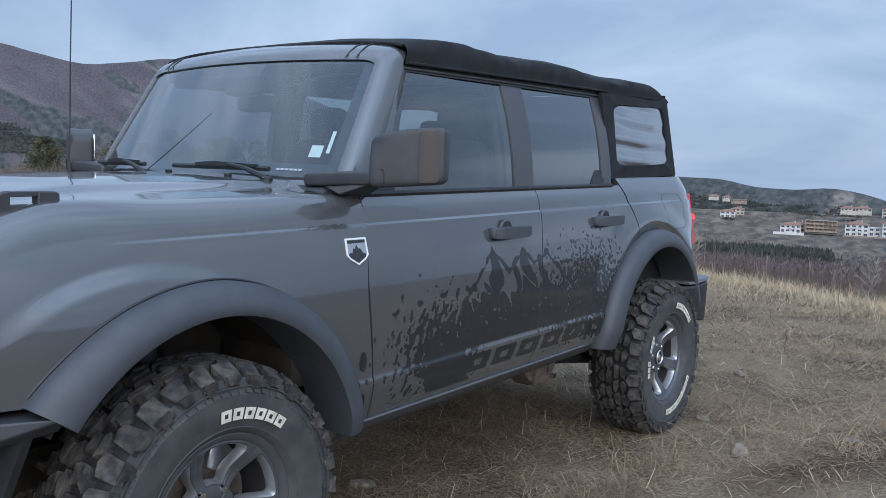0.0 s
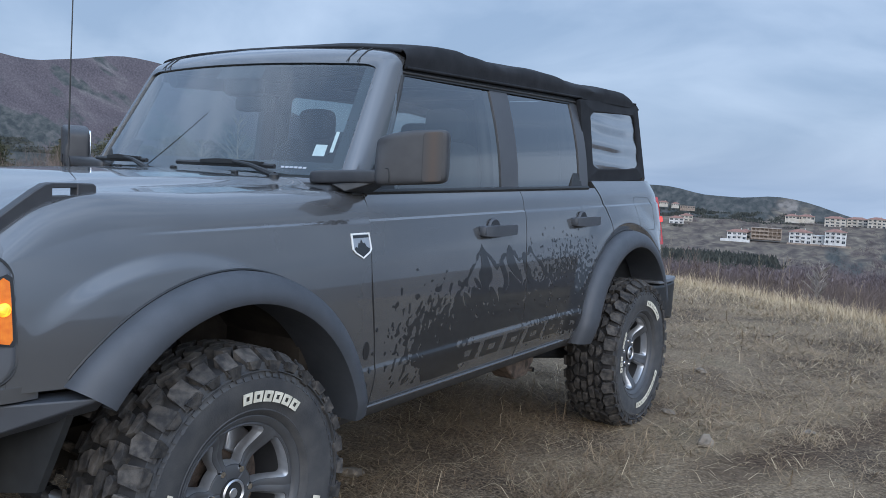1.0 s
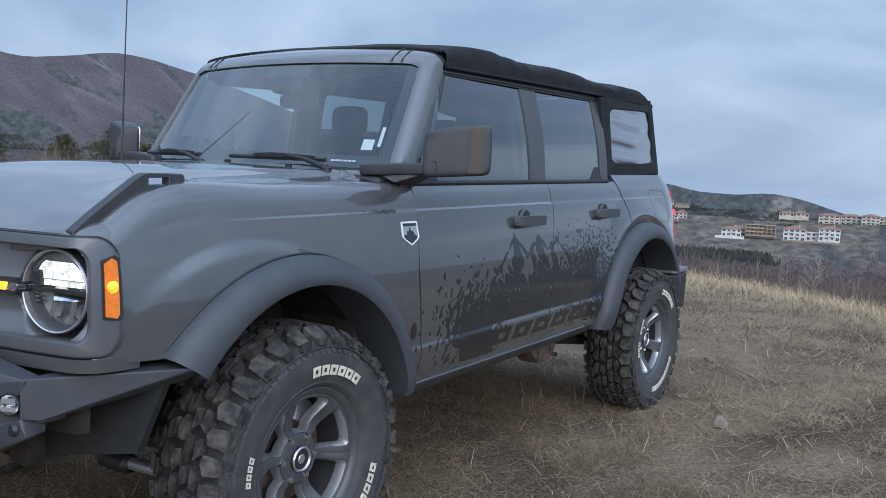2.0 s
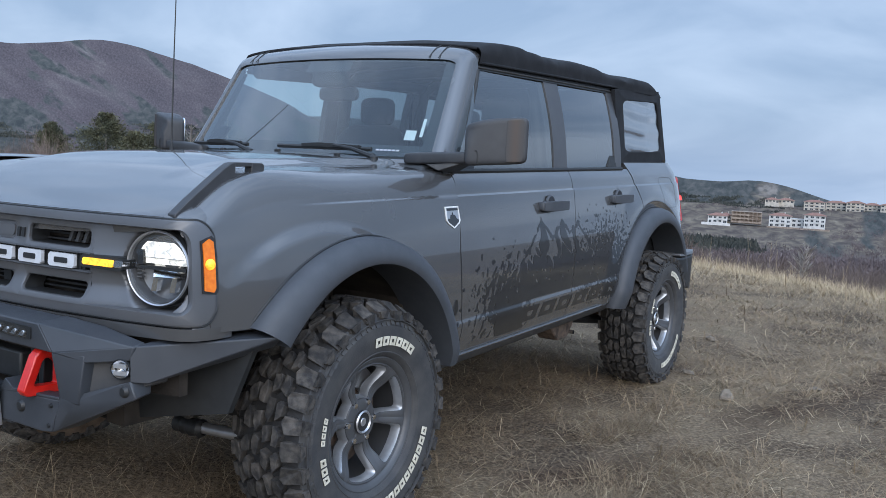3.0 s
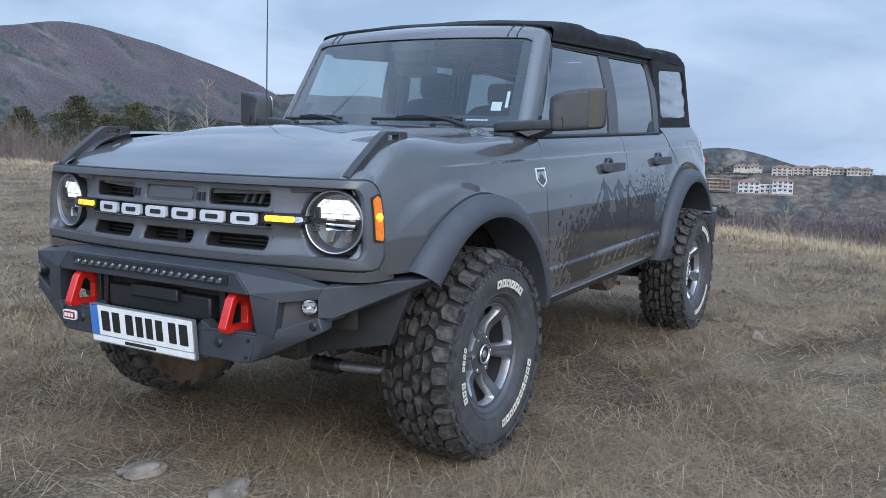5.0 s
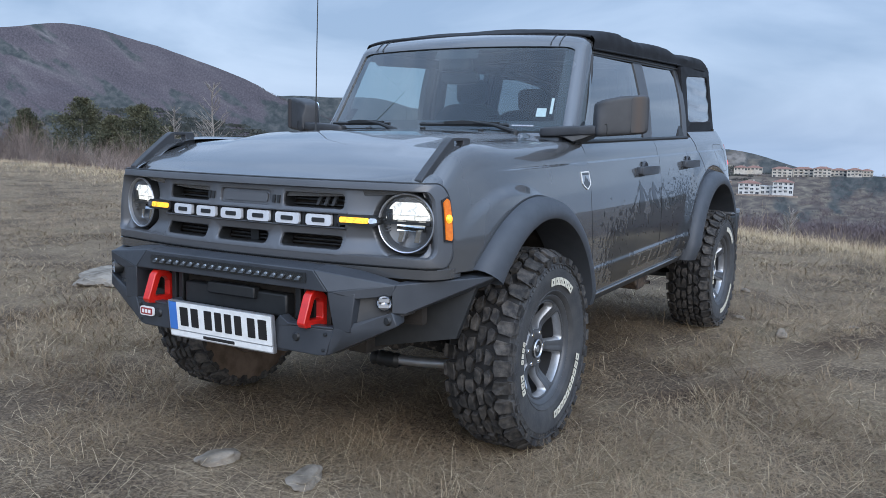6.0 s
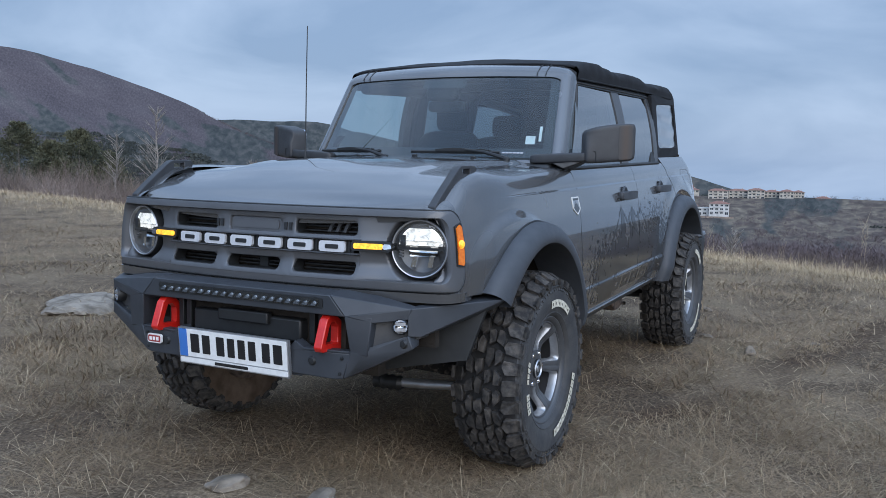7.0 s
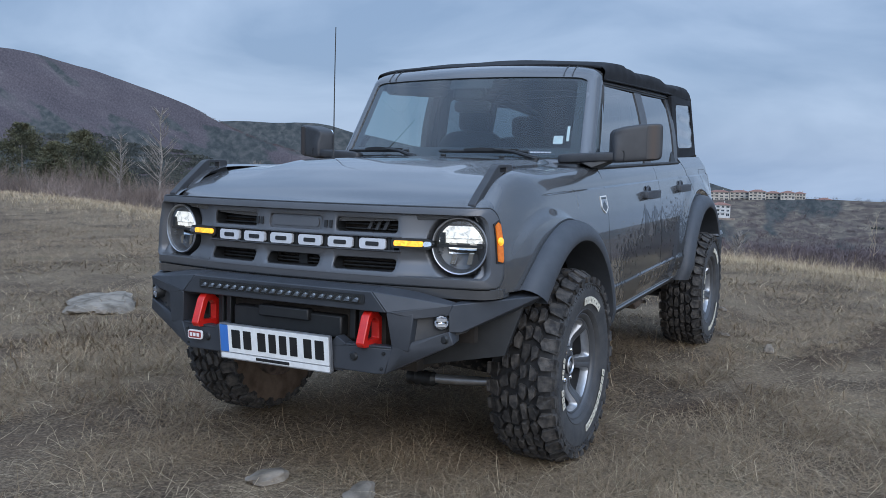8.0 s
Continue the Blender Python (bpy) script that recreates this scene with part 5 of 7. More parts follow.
def rim_geo():
    """The barrel with its lip, six face pieces with a window each, and the bright chamfers of the windows."""
    barrel = lathe([(0.212, -0.11), (0.212, 0.02), (0.2, 0.06), (0.212, 0.092), (0.222, 0.102), (0.230, 0.108), (0.232, 0.114), (0.226, 0.116), (0.216, 0.112), (0.208, 0.104), (0.203, 0.09), (0.200, 0.06)], 72, "x")
    k = 0.15                                     # angles drawn as lengths at this radius
    cell = rounded(0.030, 0.207, -radians(30) * k, radians(30) * k, 0.001, 5)
    window = rounded(0.080, 0.197, -radians(22.8) * k, radians(22.8) * k, 0.013, 5)
    o, i = dense_pair(cell, window, 0.01)
    faces, chamfers = [], []
    for n in range(6):
        mid = radians(60 * n + 24)

        def full(out):
            return lambda r, a: polar(r, mid + a / k * (1 + (-0.10 + 0.9 * (r - 0.09)) * smoothstep(radians(30), radians(20), abs(a / k))), spoke_face(r) + out)
        faces.append(ring(o, i, [(0, full(-0.03)), (0, full(0.0)), (0.5, full(0.002)), (0.94, full(0.0)), (1.0, full(-0.004)), (1.0, full(-0.045))]))
        small = [(0.1415 + (r - 0.1415) * 0.90, a * 0.885) for r, a in i]
        chamfers.append(ring(i, small, [(0.0, full(-0.002)), (0.85, full(-0.013)), (1.0, full(-0.036))]))
    return barrel, faces, chamfers


def arc_bar(r0, r1, a0, a1, x, thick=0.002, slant=0.0):
    """A flat raised mark on the tyre's wall between two radii and two angles."""
    n = 3
    o = [(r0, a0 + (a1 - a0) * k / n) for k in range(n + 1)] + [(r1, a1 - (a1 - a0) * k / n + slant) for k in range(n + 1)]
    wall = lambda r: x + 0.003 - 1.2 * max(0, abs(r - 0.30) - 0.02) ** 1.5
    return prism(o, lambda r, a: polar(r, a, wall(r)), lambda r, a: polar(r, a, wall(r) + thick))


CREAM = surface("cream_rubber", (0.50, 0.47, 0.38), (0.68, 0.64, 0.53), 30, rough=0.75, bump=0.2, bump_scale=200)


def mark_geo(first, count, width, gap, r0, r1):
    """A row of white blocks round the wall, each with a small hollow, in place of lettering."""
    geos = []
    for k in range(count):
        a = first - k * (width + gap)
        t = 0.30 * width
        rm0, rm1 = r0 + 0.3 * (r1 - r0), r1 - 0.3 * (r1 - r0)
        geos += [arc_bar(r0, r1, a, a - t, 0.1400, slant=-0.01), arc_bar(r0, r1, a - width + t, a - width, 0.1400, slant=-0.01)]
        geos += [arc_bar(rm1, r1, a - t, a - width + t, 0.1400, slant=-0.01), arc_bar(r0, rm0, a - t, a - width + t, 0.1400)]
    return join(*geos)


def build_wheel(m, parent):
    barrel, spokes, chamfers = rim_geo()
    w = part("wheel", barrel, RIM, parent, "dark grey six-spoke alloy wheel", m=m, smooth=35)
    for sp in spokes:
        part("spoke", sp, RIM, w, m=m, smooth=35)
    part("tyre", tyre_body(), RUBBER, w, "black mud-terrain tyre", m=m)
    part("tread", tread_geo(), TREAD, w, "dusty blocky tread", m=m, smooth=0)
    for ac in chamfers:
        part("rim_accent", ac, ACCENT, w, m=m)
    part("muddy_inner_wall", lathe([(0.215, -0.118), (0.235, -0.1245), (0.27, -0.1365), (0.315, -0.1425), (0.352, -0.1395), (0.372, -0.1335)], 72, "x"), DUST, w, "inner wall caked with brown dust", m=m)
    part("sidewall_rib", rib_geo(), RUBBER, w, m=m, smooth=0)
    part("tyre_marking", mark_geo(radians(98), 6, 0.112, 0.024, 0.272, 0.303), CREAM, w, "cream raised marking", m=m)
    part("tyre_marking", mark_geo(radians(-13), 10, 0.100, 0.022, 0.270, 0.299), CREAM, w, m=m)
    part("tyre_marking", mark_geo(radians(206), 3, 0.085, 0.024, 0.275, 0.301), CREAM, w, m=m)
    part("tyre_marking", mark_geo(radians(180), 4, 0.062, 0.016, 0.280, 0.297), CREAM, w, m=m)
    # band under the blocks, its shade put into a near-black colour
    part("tread_groove", lathe([(0.381, -0.125), (0.386, -0.112), (0.3895, -0.07), (0.3905, 0.0), (0.3895, 0.07), (0.386, 0.112), (0.381, 0.125)], 96, "x"), GROOVE_SHADE, w, "tyre rubber between the tread blocks, coloured dark for shade", m=m)
    part("hub_cap", lathe([(0.040, 0.04), (0.040, 0.074), (0.036, 0.079), (0.032, 0.075), (0.0, 0.0755)], 28, "x"), BLACK, w, m=m)
    part("hub_ring", lathe([(0.032, 0.0755), (0.036, 0.081), (0.040, 0.0765)], 28, "x"), SILVER, w, m=m)
    part("hub_badge", lathe([(0.015, 0.0755), (0.013, 0.0775), (0.0, 0.0775)], 14, "x"), SILVER, w, m=m)
    for k in range(6):
        a = radians(60 * k)
        part("lug_nut", moved(lathe([(0.0125, 0.03), (0.0125, 0.062), (0.009, 0.070), (0.0, 0.071)], 10, "x"), Matrix.Translation((0, 0.0695 * math.cos(a), 0.0695 * math.sin(a)))), CHROME, w, m=m)
    part("brake_disc", lathe([(0.06, -0.01), (0.165, -0.01), (0.165, -0.03), (0.06, -0.03)], 40, "x"), RUST, w, m=m)
    part("brake_caliper", hull([polar(r, radians(a), x) for r in (0.11, 0.185) for a in (40, 60, 78) for x in (0.012, -0.05)]), SILVER, w, m=m, bevel=0.006)
    return w


wheel = build_wheel(Matrix.Translation((0.808, 0, 0.412)), car)
twin(wheel, car, Matrix.Translation((0.808, 2.949, 0.412)) @ pose(0, 0, 0, -14, 0, 0))
twin(wheel, car, Matrix.Translation((-0.808, 0, 0.412)) @ pose(0, 0, 0, 20, 0, 180))
twin(wheel, car, Matrix.Translation((-0.808, 2.949, 0.412)) @ pose(0, 0, 0, 50, 0, 180))

# ---- door mirrors, handles, badge, wipers, aerial ----
def on_side(y, z, out):
    return side_x(y, z) + out, y, z


for s in (1, -1):
    turn = pose(0.949, 0.692, 1.391, 0, 0, 30)
    v, f = super_box((0, 0, 0), (0.122, 0.056, 0.090), 0.22, 44, 26)

    def head_shape(x, y, z):
        k = x / 0.122
        if y < 0:
            y *= 1.0 - 0.35 * max(0, -k) ** 2 * (z > 0)      # its face falls back at the inner top
        z += 0.010 * k - 0.022 * max(0, -k - 0.2) * (z > 0.02)
        return tuple(turn @ Vector((x, y, z)))
    mirror = part("door_mirror", sided(([head_shape(*p) for p in v], f), s), MIRROR_PLASTIC, car, "dark grey plastic door mirror", smooth=60)
    arm = super_box((0.735, 0.628, 1.315), (0.150, 0.050, 0.024), 0.35)
    part("mirror_arm", sided(([(x, y + 0.10 * (x - 0.7), z + 0.05 * (x - 0.70)) for x, y, z in arm[0]], arm[1]), s), MIRROR_PLASTIC, mirror)
    part("mirror_foot", sided(hull([(0.80, 0.60, 1.30), (0.80, 0.68, 1.30), (0.77, 0.56, 1.265), (0.775, 0.69, 1.262), (0.72, 0.54, 1.29), (0.72, 0.69, 1.29), (0.86, 0.62, 1.304), (0.86, 0.68, 1.304)]), s), BLACK, mirror, bevel=0.006)
    seam = [tuple(turn @ Vector(q)) for q in ((-0.070, -0.056, -0.089), (-0.070, -0.0575, -0.052), (-0.074, -0.057, -0.040), (-0.119, -0.044, -0.040))]
    part("mirror_seam", sided(tube(seam, 0.0022, 6), s), BLACK, mirror)
    # thin dark panel on the shell's outer part, browner towards its middle
    lens = super_box((0.070, -0.0548, 0.0), (0.034, 0.0022, 0.082), 0.2)
    part("mirror_lamp", sided(([head_shape(*q) for q in lens[0]], lens[1]), s), BROWN_PLASTIC, mirror, "dark panel on the mirror's shell, browner towards its middle", smooth=60)
    gl = super_box((0, 0.054, 0), (0.104, 0.006, 0.072), 0.3)
    part("mirror_glass", sided(([tuple(turn @ Vector(q)) for q in gl[0]], gl[1]), s), CHROME, mirror)

    # door handles with their oval bosses
    for y0, z0 in ((1.470, 1.127), (2.335, 1.157)):
        boss = part("handle_boss", sided(moved(lathe([(1.0, 0.0), (1.0, 0.006), (0.88, 0.012), (0.5, 0.004), (0.0, 0.002)], 28, "x"), Matrix.Translation((side_x(y0, z0) - 0.004, y0 - 0.02, z0)) @ Matrix.Diagonal((1, 0.048, 0.050, 1))), s), FLARE, car)
        bar = super_box((0, 0, 0), (0.014, 0.140, 0.0235), 0.25)
        part("handle_bar", sided(([(side_x(y0 + y, z0) + 0.038 + x - 0.8 * max(0, abs(y) - 0.08) ** 1.2, y0 + 0.005 + y, z0 + z * (1 - 0.12 * (y > 0)) + 0.02 * y) for x, y, z in bar[0]], bar[1]), s), FLARE, boss)
        for dy in (-0.115, 0.12):
            part("handle_post", sided(hull([(side_x(y0 + dy, z0) + dx, y0 + dy + yy, z0 + zz) for dx in (-0.01, 0.03) for yy in (-0.016, 0.016) for zz in (-0.017, 0.017)]), s), FLARE, boss, bevel=0.004)

    # shield on the wing
    sh = [(0.533, 1.131), (0.533, 1.078), (0.545, 1.066), (0.583, 1.047), (0.621, 1.066), (0.632, 1.078), (0.628, 1.133)]
    inner = [(0.581 + (y - 0.581) * 0.88, 1.093 + (z - 1.093) * 0.88) for y, z in sh]
    badge = part("wing_badge", sided(ring(sh, inner, [(0, lambda y, z: on_side(y, z, 0.0)), (0, lambda y, z: on_side(y, z, 0.004)), (1, lambda y, z: on_side(y, z, 0.004)), (1, lambda y, z: on_side(y, z, 0.001))]), s), WHITE, car, "white shield badge with a dark peak")
    part("badge_field", sided(prism(inner[::-1], lambda y, z: on_side(y, z, 0.0), lambda y, z: on_side(y, z, 0.0025)), s), SILVER, badge)
    peak = [(0.541, 1.080), (0.550, 1.087), (0.558, 1.084), (0.566, 1.100), (0.573, 1.098), (0.580, 1.112), (0.588, 1.098), (0.596, 1.100), (0.606, 1.086), (0.622, 1.080), (0.619, 1.072), (0.583, 1.053), (0.546, 1.071)]
    part("badge_peak", sided(prism(peak, lambda y, z: on_side(y, z, 0.0), lambda y, z: on_side(y, z, 0.0035)), s), DECAL, badge)
    part("badge_band", sided(prism([(0.541, 1.115), (0.622, 1.117), (0.621, 1.126), (0.541, 1.125)], lambda y, z: on_side(y, z, 0.0), lambda y, z: on_side(y, z, 0.0035)), s), DECAL, badge)
    # fuel flap outline on the left rear quarter
    if s > 0:
        loop = [(y, z) for y, z in dense(rounded(3.03, 3.30, 1.10, 1.285, 0.05, 6), 0.03)]
        part("fuel_flap_gap", tube([on_side(y, z, -0.0008) for y, z in loop + loop[:1]], 0.0016, 6, ends=False), BLACK, quarter)

    # rear bumper's end
    rb = part("rear_bumper", sided(hull([(0.550, 3.20, 0.570), (0.902, 3.17, 0.590), (0.928, 3.23, 0.610), (0.933, 3.40, 0.570), (0.902, 3.54, 0.550), (0.550, 3.60, 0.550), (0.550, 3.20, 0.770), (0.902, 3.19, 0.775), (0.933, 3.26, 0.775), (0.933, 3.42, 0.785), (0.902, 3.56, 0.785), (0.550, 3.62, 0.785)]), s), BLACK, car, bevel=0.012)
    part("bumper_step", sided(hull([(0.600, 3.21, 0.782), (0.924, 3.23, 0.784), (0.936, 3.30, 0.786), (0.936, 3.44, 0.794), (0.902, 3.57, 0.796), (0.600, 3.60, 0.796), (0.600, 3.21, 0.800), (0.920, 3.23, 0.800), (0.928, 3.44, 0.810), (0.902, 3.56, 0.812), (0.600, 3.59, 0.812)]), s), SATIN, rb, bevel=0.004)

# wipers
for x0, x1, px in ((-0.05, 0.435, 0.50), (-0.66, -0.245, -0.18)):
    def ws(x, lift):
        return x, 0.64 - 0.085 * (1 - (x / 0.7) ** 2) - lift, 1.338 + 0.10 * lift
    blade = part("wiper", tube([ws(x0 + (x1 - x0) * k / 6, 0.022) for k in range(7)], 0.009, 6), BLACK, car)
    part("wiper_spine", hull([tuple(Vector(ws(x0 + (x1 - x0) * t, 0.03)) + Vector((0, dy, dz))) for t, w in ((0.3, 0.8), (0.5, 1.2), (0.9, 0.8)) for dy in (-0.010 * w, 0.01) for dz in (0.002, 0.016 * w)]), BLACK, blade)
    mid = Vector(ws(x0 + (x1 - x0) * 0.62, 0.032))
    part("wiper_arm", tube([mid + Vector((0, 0, 0.012)), mid.lerp(Vector((px, 0.50, 1.315)), 0.5) + Vector((0, -0.01, 0.012)), (px, 0.50, 1.308)], [0.006, 0.008, 0.013], 8), BLACK, blade)
    part("wiper_pivot", lathe([(0.018, 1.27), (0.018, 1.310), (0.012, 1.316), (0.0, 1.317)], 14, "z"), BLACK, blade, m=Matrix.Translation((px, 0.50, 0)))
for x in (-0.33, 0.0, 0.33):
    part("washer_jet", super_box((x, 0.475, hood_z(x, 0.475) + 0.004), (0.014, 0.009, 0.006), 0.5, 12, 8), BLACK, car)
aerial = part("aerial", tube([(-0.694, 0.4925, 1.25), (-0.694, 0.4925, 1.315), (-0.694, 0.4925, 1.335)], [0.011, 0.009, 0.005], 8), BLACK, car)
part("aerial_rod", tube([(-0.694, 0.4925, 1.33), (-0.693, 0.495, 1.7), (-0.690, 0.498, 2.01)], [0.0035, 0.003, 0.0025], 6), BLACK, aerial)

# papers behind the windscreen, and the grey marking along its foot
def on_screen(u0, u1, v0, v1, back):
    def at(u, v):
        p = windscreen_at(u0 + (u1 - u0) * u, v0 + (v1 - v0) * v)
        return p[0], p[1] + back, p[2]
    return shell(grid(at, 3, 3), (0, 0.0006, 0))


part("windscreen_paper", on_screen(0.893, 0.928, 0.165, 0.262, 0.003), WHITE, windscreen, "white paper permit")
part("windscreen_strip", on_screen(0.940, 0.950, 0.20, 0.38, 0.003), WHITE, windscreen)
for k in range(6):
    part("windscreen_mark", on_screen(0.815 + 0.0135 * k, 0.825 + 0.0135 * k, 0.052, 0.068, -0.002), SILVER, windscreen)
part("sensor_box", super_box((-0.03, 0.845, 1.662), (0.095, 0.040, 0.042), 0.5), BLACK, windscreen)

# ---- cabin ----
part("cabin_floor", box(-0.74, 0.74, 0.40, 3.45, 0.60, 0.66), VOID, car)
part("cabin_tail", box(-0.70, 0.70, 3.42, 3.46, 0.60, 1.40), VOID, car)
part("bulkhead", box(-0.74, 0.74, 0.40, 0.46, 0.55, 1.22), VOID, car)
for s in (1, -1):
    part("door_trim", sided(box(0.69, 0.72, 0.55, 3.44, 0.60, 1.238), s), BLACK, car)
dash = part("dashboard", hull([(x, y, z) for x in (-0.70, 0.70) for y, z in ((0.55, 1.10), (0.56, 1.285), (0.80, 1.30), (0.95, 1.27), (0.98, 1.20), (0.90, 0.95))]), BLACK, car, bevel=0.02)
part("dash_hood", super_box((0.37, 0.90, 1.30), (0.19, 0.09, 0.035), 0.5), BLACK, dash)
part("dash_screen", box(-0.13, 0.13, 0.955, 0.985, 1.18, 1.33), VOID, dash, bevel=0.01)
wheel_m = Matrix.Translation((0.37, 1.10, 1.205)) @ pose(0, 0, 0, 62, 0, 0)
sw = part("steering_wheel", tube([(0.185 * math.cos(radians(a)), 0.185 * math.sin(radians(a)), 0) for a in range(0, 361, 15)], 0.016, 8, ends=False), BLACK, car, m=wheel_m)
for a in (0, 180, 270):
    part("wheel_spoke", tube([(0.05 * math.cos(radians(a)), 0.05 * math.sin(radians(a)), -0.02), (0.18 * math.cos(radians(a)), 0.18 * math.sin(radians(a)), 0)], 0.018, 6), BLACK, sw, m=wheel_m)
part("wheel_hub", super_box((0, 0, -0.02), (0.075, 0.06, 0.025), 0.6), BLACK, sw, m=wheel_m)
part("rear_view_mirror", super_box((-0.05, 0.93, 1.600), (0.115, 0.018, 0.034), 0.5), BLACK, car)
for s in (1, -1):
    st = part("front_seat", super_box((0.37 * s, 1.36, 0.93), (0.25, 0.26, 0.09), 0.4), SEAT, car)
    part("seat_back", ([(x, y + 0.22 * (z - 1.2), z) for x, y, z in super_box((0.40 * s, 1.60, 1.21), (0.235, 0.07, 0.29), 0.5)[0]], super_box((0, 0, 0), (1, 1, 1), 0.4)[1]), SEAT, st)
    part("head_rest", super_box((0.40 * s, 1.70, 1.575), (0.105, 0.045, 0.078), 0.5), SEAT, st)
    for dx in (-0.05, 0.05):
        part("rest_post", tube([(0.40 * s + dx, 1.69, 1.44), (0.40 * s + dx, 1.70, 1.54)], 0.006, 6), CHROME, st)
    rs = part("rear_seat", super_box((0.33 * s, 2.22, 0.95), (0.32, 0.24, 0.09), 0.4), SEAT, car)
    part("seat_back", ([(x, y + 0.22 * (z - 1.2), z) for x, y, z in super_box((0.33 * s, 2.47, 1.22), (0.31, 0.07, 0.28), 0.4)[0]], super_box((0, 0, 0), (1, 1, 1), 0.4)[1]), SEAT, rs)
    part("head_rest", super_box((0.36 * s, 2.55, 1.57), (0.12, 0.05, 0.08), 0.45), SEAT, rs)
    cage = part("roll_bar", tube([(0.655 * s, 1.69, 0.9), (0.652 * s, 1.68, 1.35), (0.60 * s, 1.67, 1.70), (0.52 * s, 1.67, 1.77), (0.0, 1.67, 1.79)], 0.035, 10), BLACK, car)
    part("roll_bar_rail", tube([(0.60 * s, 0.95, 1.71), (0.605 * s, 1.7, 1.75), (0.60 * s, 2.48, 1.78), (0.58 * s, 3.25, 1.72), (0.58 * s, 3.40, 1.35)], 0.032, 10), BLACK, cage)
    part("roll_bar_hoop", tube([(0.665 * s, 2.46, 0.9), (0.66 * s, 2.46, 1.4), (0.60 * s, 2.46, 1.74), (0.52 * s, 2.46, 1.80), (0.0, 2.46, 1.81)], 0.032, 10), BLACK, cage)

# ---- under the car ----
for s in (1, -1):
    fr = part("frame_rail", sided(box(0.40, 0.48, -0.65, 3.45, 0.46, 0.57), s), VOID, car)
    part("body_mount", sided(box(0.48, 0.62, 0.62, 0.70, 0.48, 0.56), s), VOID, fr)
    link = part("trailing_arm", sided(tube([(0.56, 2.02, 0.47), (0.56, 2.45, 0.43), (0.58, 2.90, 0.37)], [0.03, 0.028, 0.03], 8), s), BLACK, car)
    part("arm_bracket", sided(hull([(x, y, z) for x in (0.50, 0.62) for y, z in ((1.92, 0.56), (2.30, 0.56), (2.29, 0.42), (2.22, 0.355), (2.10, 0.350), (2.0, 0.43))]), s), RUST, link, "rusty bracket", bevel=0.008)
    part("arm_bolt", sided(tube([(0.615, 2.24, 0.385), (0.648, 2.24, 0.385)], 0.013, 6), s), CHROME, link)
    # front suspension: knuckle, lower arm, damper, steering rod
    kn = part("lower_arm", sided(hull([(0.30, -0.22, 0.40), (0.30, 0.24, 0.42), (0.66, -0.04, 0.33), (0.66, 0.05, 0.33), (0.30, -0.22, 0.45), (0.30, 0.24, 0.47), (0.66, -0.04, 0.38), (0.66, 0.05, 0.38)]), s), MUD, car, bevel=0.01)
    part("steering_rod", sided(tube([(0.25, -0.20, 0.318), (0.46, -0.20, 0.330), (0.68, -0.18, 0.345)], [0.021, 0.021, 0.018], 10), s), SILVER, kn, "bare metal rod")
    part("rod_boot", sided(lathe([(0.034, 0.20), (0.028, 0.22), (0.036, 0.24), (0.029, 0.26), (0.036, 0.28), (0.029, 0.30), (0.034, 0.32), (0.022, 0.34)], 14, "x"), s), BLACK, kn, m=Matrix.Translation((0, -0.200, 0.318)))
    part("damper", sided(tube([(0.56, 0.02, 0.42), (0.50, 0.04, 0.85)], 0.045, 12), s), BLACK, kn)
    part("coil", sided(tube([(0.53 - 0.06 * k / 70 + 0.075 * math.cos(k * 0.55), 0.03 + 0.075 * math.sin(k * 0.55), 0.50 + 0.32 * k / 70) for k in range(70)], 0.011, 6), s), VOID, kn)
    part("knuckle", sided(super_box((0.69, 0.0, 0.43), (0.045, 0.07, 0.14), 0.6), s), MUD, kn)
    part("splash_guard", sided(hull([(0.44, -0.60, 0.47), (0.80, -0.54, 0.54), (0.86, -0.50, 0.74), (0.44, -0.62, 0.74), (0.44, -0.58, 0.47), (0.80, -0.52, 0.54), (0.86, -0.48, 0.74), (0.44, -0.60, 0.74)]), s), BLACK, car, "black plastic liner before the wheel")
    part("sway_link", sided(tube([(0.50, -0.30, 0.55), (0.62, -0.24, 0.50), (0.64, -0.10, 0.40)], 0.014, 8), s), MUD, kn)
    part("arm_bush", sided(tube([(0.40, -0.34, 0.44), (0.40, -0.26, 0.44)], 0.04, 12), s), MUD, kn)
    # muddy shield on the wheel's inner side
    part("wheel_shield", sided(lathe([(0.02, 0.640), (0.19, 0.644), (0.235, 0.660), (0.242, 0.70)], 36, "x"), s), RUST, kn, "muddy brake shield", m=Matrix.Translation((0, 0, 0.412)))
axle = part("rear_axle", tube([(-0.70, 2.949, 0.412), (-0.2, 2.949, 0.412), (0.05, 2.949, 0.412), (0.70, 2.949, 0.412)], [0.045, 0.045, 0.05, 0.045], 14), RUST, car)
part("differential", super_box((0.08, 2.93, 0.41), (0.15, 0.16, 0.13), 0.7), RUST, axle)
part("exhaust", tube([(-0.2, 0.7, 0.47), (-0.22, 1.8, 0.48), (-0.30, 2.5, 0.55), (-0.45, 3.5, 0.55)], 0.045, 10), RUST, car)
part("gearbox", hull([(x, y, z) for x in (-0.18, 0.18) for y, z in ((-0.35, 0.44), (-0.30, 0.62), (1.6, 0.60), (1.6, 0.42), (0.3, 0.38))]), VOID, car)
part("skid_plate", hull([(x, y, z) for x in (-0.36, 0.36) for y, z in ((-0.62, 0.45), (-0.60, 0.47), (0.15, 0.38), (0.15, 0.35))]), MUD, car, "skid plate spattered with mud", bevel=0.01)

